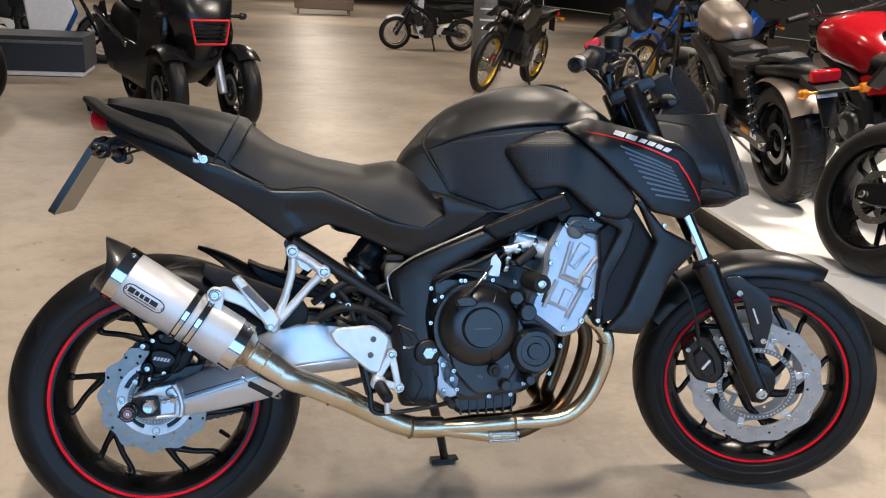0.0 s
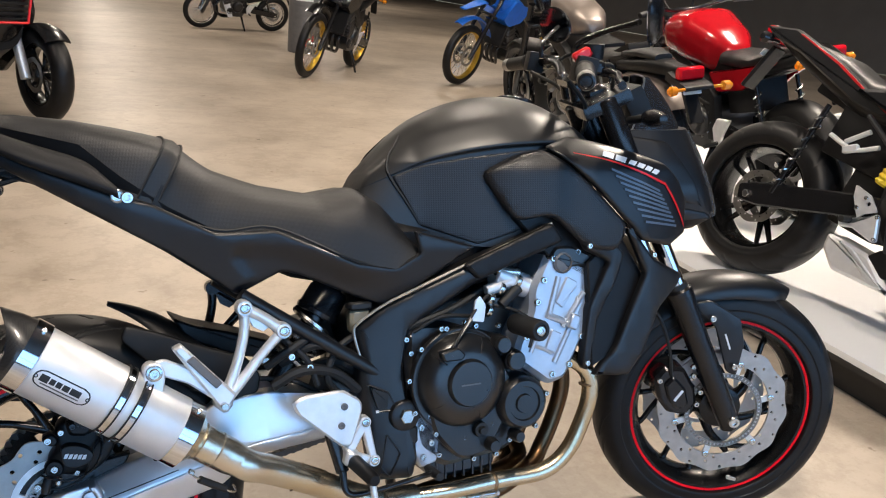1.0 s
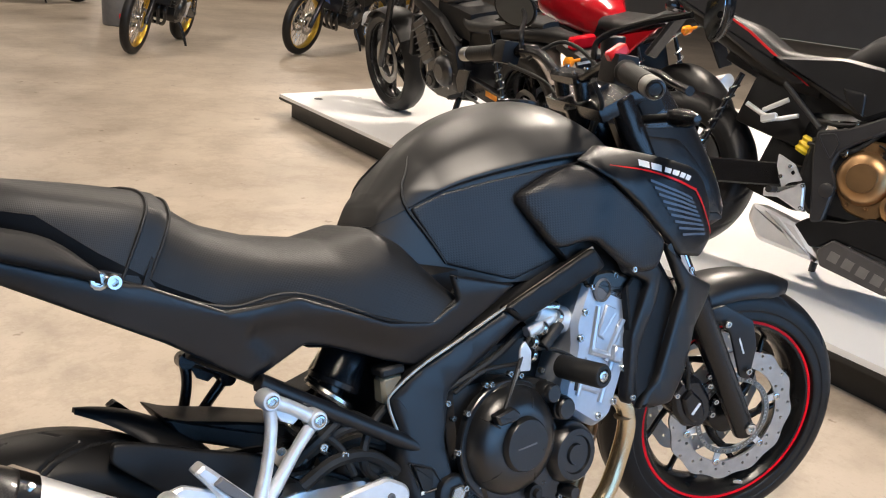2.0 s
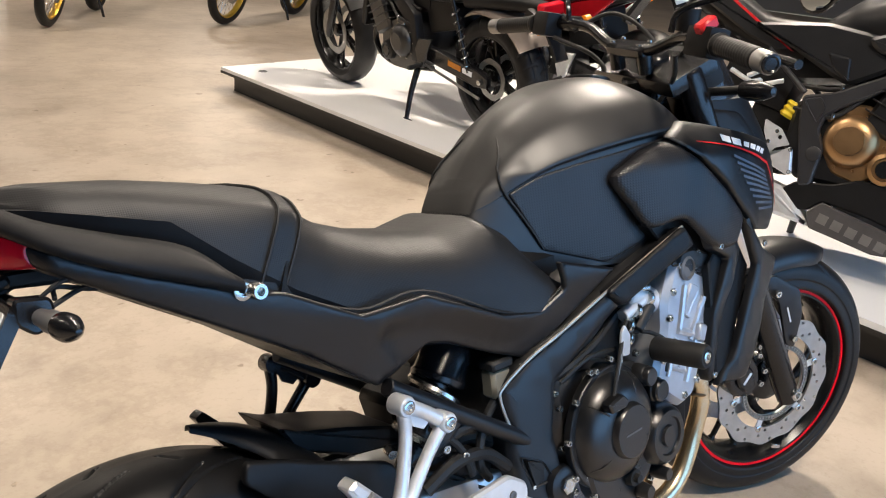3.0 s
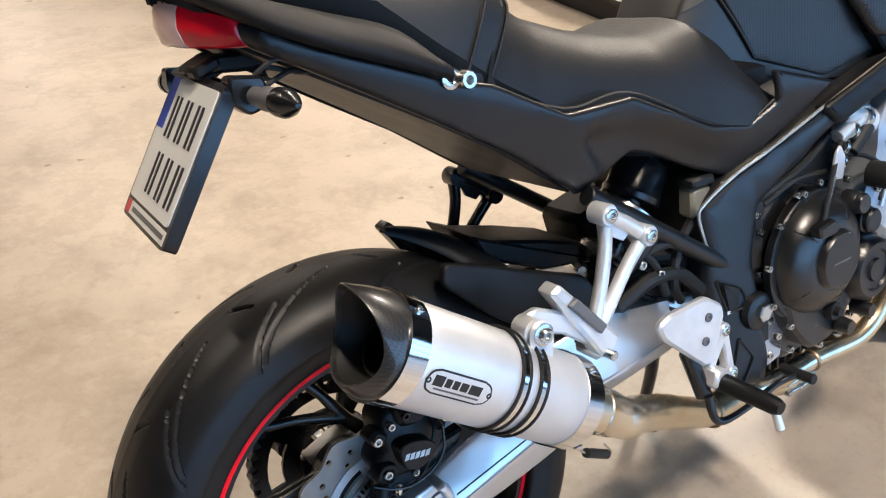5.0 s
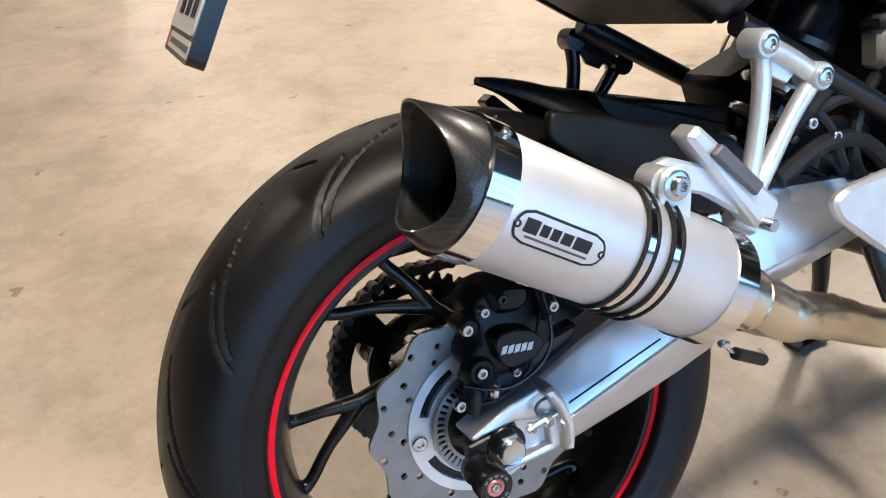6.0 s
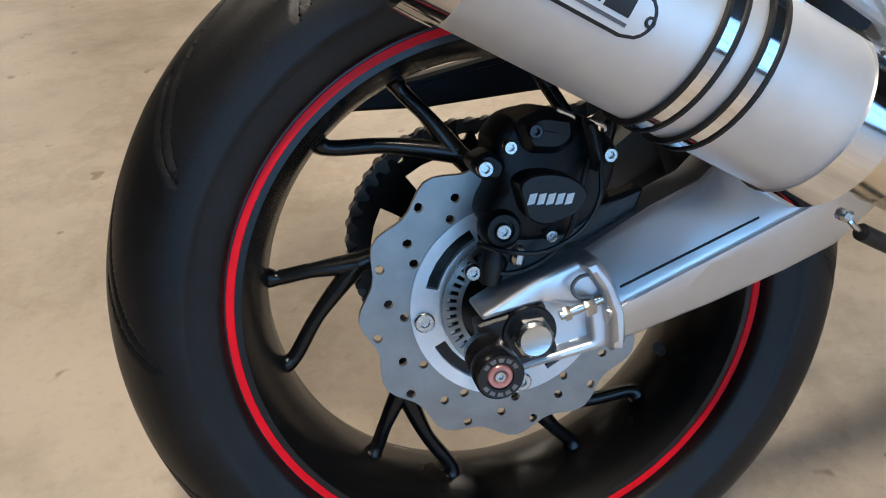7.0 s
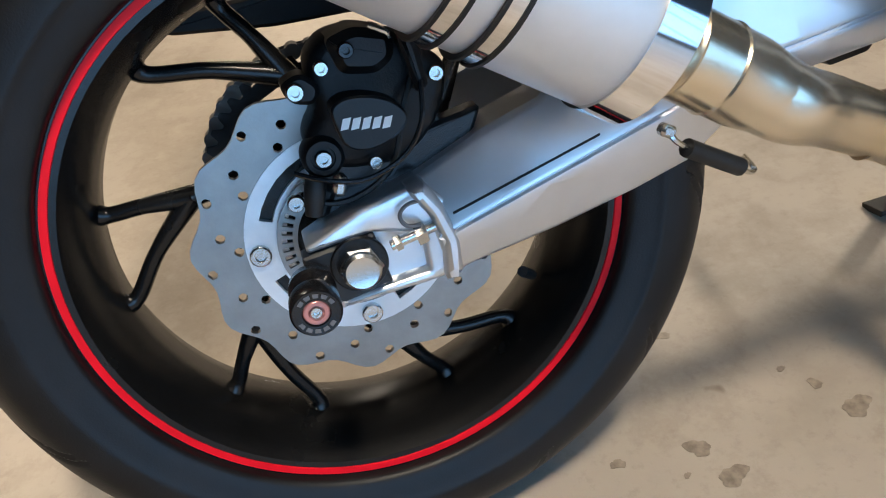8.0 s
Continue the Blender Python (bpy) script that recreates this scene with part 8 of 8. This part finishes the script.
# step-through with white leg shield
street_bike("step_through_motorcycle", ground_pose(3.55, 13.45, 0, 186, 0.29, -9), "white step-through motorcycle with wire wheels", wb=1.22, rr=0.29, fr=0.29, rw=0.045, fwid=0.040, wheel_kind="wire", rim_m=CHROME, tank_m=WHITEP,
            tank=[(0.30, 0.34, 0.22, 0.06), (0.55, 0.36, 0.20, 0.09), (0.80, 0.46, 0.30, 0.10), (0.92, 0.50, 0.40, 0.06)], seat=[(-0.15, 0.52, 0.46, 0.08), (0.10, 0.53, 0.44, 0.12), (0.40, 0.48, 0.40, 0.10)],
            tail=[(-0.22, 0.42, 0.36, 0.06), (0.10, 0.44, 0.28, 0.10), (0.45, 0.40, 0.24, 0.09)], bar_z=0.72, fork_top=0.66, silencer="silver", headlight=0.075, disc=0, fender=0.315,
            extra=[("leg_shield", skin([(0.78, 0.62), (0.88, 0.62), (0.92, 0.20), (0.82, -0.05), (0.74, -0.05), (0.80, 0.2)], lambda x, z: s * (0.16 + 0.08 * max(0, 0.4 - z)), 0.02, 0.04, 0.02, 0.003), WHITEP, "white leg shield") for s in (-1, 1)])

# tall round bin with red mark
t = thing("bin", pose(3.27, 10.35, 0), "tall grey cylindrical bin with red mark and pale bars", "bin")
part("shell", lathe([(0, 0.215), (0.01, 0.225), (1.28, 0.225), (1.30, 0.215), (1.30, 0.195), (1.02, 0.19), (1.0, 0)], 48, (0, 0, 0), (0, 0, 1)), BINM, t)


def wrap_patch(a0, a1, z0, z1, r, skew=0.0):
    return loft([[(r * math.cos(a), r * math.sin(a), z0), (r * math.cos(a + skew), r * math.sin(a + skew), z1)] for a in np.linspace(a0, a1, 10)], cap=False, closed=False)


A0 = math.atan2(-1.8 - 10.35, 0.2 - 3.27)
b = wrap_patch(A0 - 0.15, A0 + 0.55, 0.10, 0.16, 0.227)
loft([[(0.227 * math.cos(a), 0.227 * math.sin(a), 0.15), (0.227 * math.cos(a), 0.227 * math.sin(a), 0.15 + 0.10 * u)] for a, u in zip(np.linspace(A0 - 0.15, A0 + 0.55, 8), np.linspace(0, 1, 8))], cap=False, closed=False, bm=b)
part("red_mark", b, REDP, t, "red mark")
for k in range(5):
    part("text_bar", wrap_patch(A0 - 0.6, A0 + 0.4 + 0.05 * (k % 3), 0.62 + 0.075 * k, 0.645 + 0.075 * k, 0.2268), (GREYM, WHITED)[k % 2], t)

# three-wheeled scooter
SC = pose(-0.27, 4.85, 0, 0, 0, -64) @ Matrix.Scale(1.2, 4)
t = thing("three_wheeled_scooter", SC, "black three-wheeled scooter with red-edged front grille", "scooter")
for s in (-1, 1):
    simple_wheel(t, "front_wheel", (0.0, s * 0.235, 0.265), 0.265, 0.060, 0.175, RIMB, "cast", 0.10)
    loops = []
    for a in np.linspace(radians(48), radians(132), 14):
        l = [((0.285 - 0.02 * u * u) * math.cos(a), s * 0.235 + 0.072 * u, 0.265 + (0.285 - 0.02 * u * u) * math.sin(a)) for u in np.linspace(-1, 1, 9)]
        loops.append(l + [(x * 0.97, y, 0.265 + (z - 0.265) * 0.97) for x, y, z in l[::-1]])
    part("front_fender", loft(loops), GLOSSB, t, "black front fender")
    part("fork_leg", rod((-0.02, s * 0.14, 0.24), (-0.14, s * 0.12, 0.62), 0.028), ALU if s > 0 else GLOSSB, t)
    part("headlight", box((-0.04, s * 0.115, 0.93), (0.10, 0.11, 0.13), (0, -28, s * 22), 0.03, seg=2), SMOKE, t, "clear twin headlight")
    part("reflector", box((-0.065, s * 0.115, 0.93), (0.08, 0.09, 0.10), (0, -28, s * 22), 0.02), CHROME, t)
    part("indicator", lathe([(0, 0.01), (0.05, 0.012), (0.055, 0.022), (0.09, 0.018), (0.10, 0)], 14, (-0.02, s * 0.20, 0.72), (0.3, s, 0)), GLOSSB, t, "dark indicator")
    part("mirror", lathe([(-0.012, 0.03), (0.0, 0.06), (0.006, 0.055), (0.006, 0)], 20, (-0.30, s * 0.38, 1.35), (-1, 0, 0)), GLOSSB, t)
    part("side_fairing", skin([(-0.05, 0.60), (-0.10, 1.05), (-0.35, 1.10), (-0.55, 0.50), (-1.20, 0.55), (-1.35, 0.75), (-1.50, 0.60), (-1.20, 0.28), (-0.45, 0.22), (-0.15, 0.42)], lambda x, z: s * (0.23 - 0.10 * max(0, z - 0.6)), 0.03, 0.06, 0.03, 0.006), GLOSSB, t, "black side fairing")
    part("side_trim", skin([(-0.75, 0.50), (-1.45, 0.70), (-1.47, 0.66), (-0.78, 0.46)], lambda x, z: s * 0.24, 0.02, 0.06, 0.005, 0.003), CHROME, t, "bright side trim")
loops = []
for z, nx, w in ((0.45, 0.02, 0.10), (0.58, 0.12, 0.17), (0.72, 0.13, 0.21), (0.86, 0.06, 0.22), (1.02, -0.06, 0.20), (1.12, -0.16, 0.14)):
    h = [(-0.30, w), (-0.05, w), (nx - 0.02, w * 0.6), (nx, 0)]
    q = [tuple(v)[:2] for v in spline([(a, c, 0) for a, c in h], 9)]
    loops.append([(a, -c, z) for a, c in q] + [(a, c, z) for a, c in q[-2::-1]])
part("nose_fairing", loft(loops), GLOSSB, t, "black nose fairing", angle=50)
fr_y = [(-0.12, 0.70), (0.12, 0.70), (0.095, 0.56), (-0.095, 0.56)]
for k in range(4):
    (ya, za), (yb, zb) = fr_y[k], fr_y[(k + 1) % 4]
    part("grille_frame", rod((0.138, ya, za), (0.138, yb, zb), 0.007), REDP, t, "red grille edge")
for k in range(5):
    part("grille_slat", box((0.130, 0, 0.58 + 0.026 * k), (0.02, 0.20, 0.010), (0, 0, 0), 0.002), PLASTIC, t)
for k in range(5):
    part("upper_slat", box((0.045 - 0.018 * k, 0, 0.86 + 0.035 * k), (0.03, 0.11, 0.014), (0, -28, 0), 0.003), PLASTIC, t)
part("windscreen", skin([(-0.12, 1.10), (-0.16, 1.10), (-0.34, 1.55), (-0.30, 1.56)], lambda x, z: -0.16, -0.32, 0.1, 0, 0), SMOKE, t, "clear windscreen")
part("body_core", body_loft([(-1.50, 0.72, 0.50, 0.10), (-1.20, 0.78, 0.35, 0.20), (-0.80, 0.74, 0.30, 0.22), (-0.45, 0.50, 0.24, 0.22), (-0.25, 0.95, 0.30, 0.18), (0.0, 0.90, 0.40, 0.14)]), PLASTIC, t, "black scooter body")
part("seat", body_loft([(-1.40, 0.86, 0.74, 0.10), (-1.05, 0.90, 0.74, 0.17), (-0.85, 0.80, 0.70, 0.18), (-0.55, 0.78, 0.68, 0.14)]), SEATM, t, "black scooter seat")
simple_wheel(t, "rear_wheel", (-1.25, 0, 0.27), 0.27, 0.07, 0.18, RIMB, "cast", 0.0)
part("handlebar", tube([(-0.42, -0.34, 1.12), (-0.34, -0.15, 1.14), (-0.34, 0.15, 1.14), (-0.42, 0.34, 1.12)], 0.013, 10), GLOSSB, t)
scooter = t
copy_thing(scooter, pose(-2.35, 5.75, 0, 0, 0, -40))

# blue-grey plinth behind the scooter
t = thing("display_plinth", pose(-2.70, 8.32, 0, 0, 0, 3), "low blue-grey display plinth with white base strip", "plinth")
part("body", box((0, 0, 0.24), (1.9, 0.9, 0.36), (0, 0, 0), 0.006), BLUEBOX, t)
part("base_strip", box((0, 0, 0.035), (1.86, 0.86, 0.05), (0, 0, 0), 0.003), WHITEP, t, "white base strip")
part("foot", box((0, 0, 0.005), (1.8, 0.8, 0.01), (0, 0, 0), 0), BLACKE, t)
part("trim_line", box((0, -0.452, 0.36), (1.88, 0.008, 0.03), (0, 0, 0), 0.002), GREYM, t)

# white and blue bike behind the plinth
street_bike("sport_motorcycle", ground_pose(-3.25, 9.25, 0, 6, 0.315, -11), "white and blue sport motorcycle behind the plinth", tank_m=WHITEP, silencer="silver",
            tank=[(0.50, 0.52, 0.40, 0.06), (0.62, 0.62, 0.40, 0.15), (0.82, 0.70, 0.42, 0.18), (1.05, 0.66, 0.50, 0.12)],
            seat=[(-0.12, 0.66, 0.60, 0.06), (0.05, 0.62, 0.54, 0.12), (0.28, 0.54, 0.45, 0.14), (0.54, 0.52, 0.43, 0.13)],
            tail=[(-0.17, 0.66, 0.60, 0.04), (0.0, 0.60, 0.50, 0.11), (0.50, 0.46, 0.36, 0.13)], lens=False,
            extra=[("side_fairing", plate([(0.62, 0.44), (1.10, 0.52), (1.18, 0.30), (1.00, -0.06), (0.70, -0.10), (0.66, 0.10)], s_ * 0.21, s_ * 0.17, 0.012, 0.03), m_, "sport fairing side") for s_, m_ in ((-1, WHITEP), (1, BLUEB))])

# sofa at the far end
t = thing("sofa", pose(1.75, 25.2, 0), "brown fabric sofa on wooden legs", "sofa")
part("seat", box((0, 0, 0.30), (1.75, 0.80, 0.28), (0, 0, 0), 0.05, seg=3), SOFAM, t)
part("backrest", box((0, 0.32, 0.62), (1.75, 0.20, 0.42), (-8, 0, 0), 0.06, seg=3), SOFAM, t)
for s in (-1, 1):
    part("armrest", box((s * 0.80, 0, 0.46), (0.18, 0.80, 0.34), (0, 0, 0), 0.05, seg=3), SOFAM, t)
    for q in (-1, 1):
        part("leg", rod((s * 0.78, q * 0.32, 0), (s * 0.76, q * 0.31, 0.17), 0.018, r2=0.026), WOODM, t, "wooden leg")
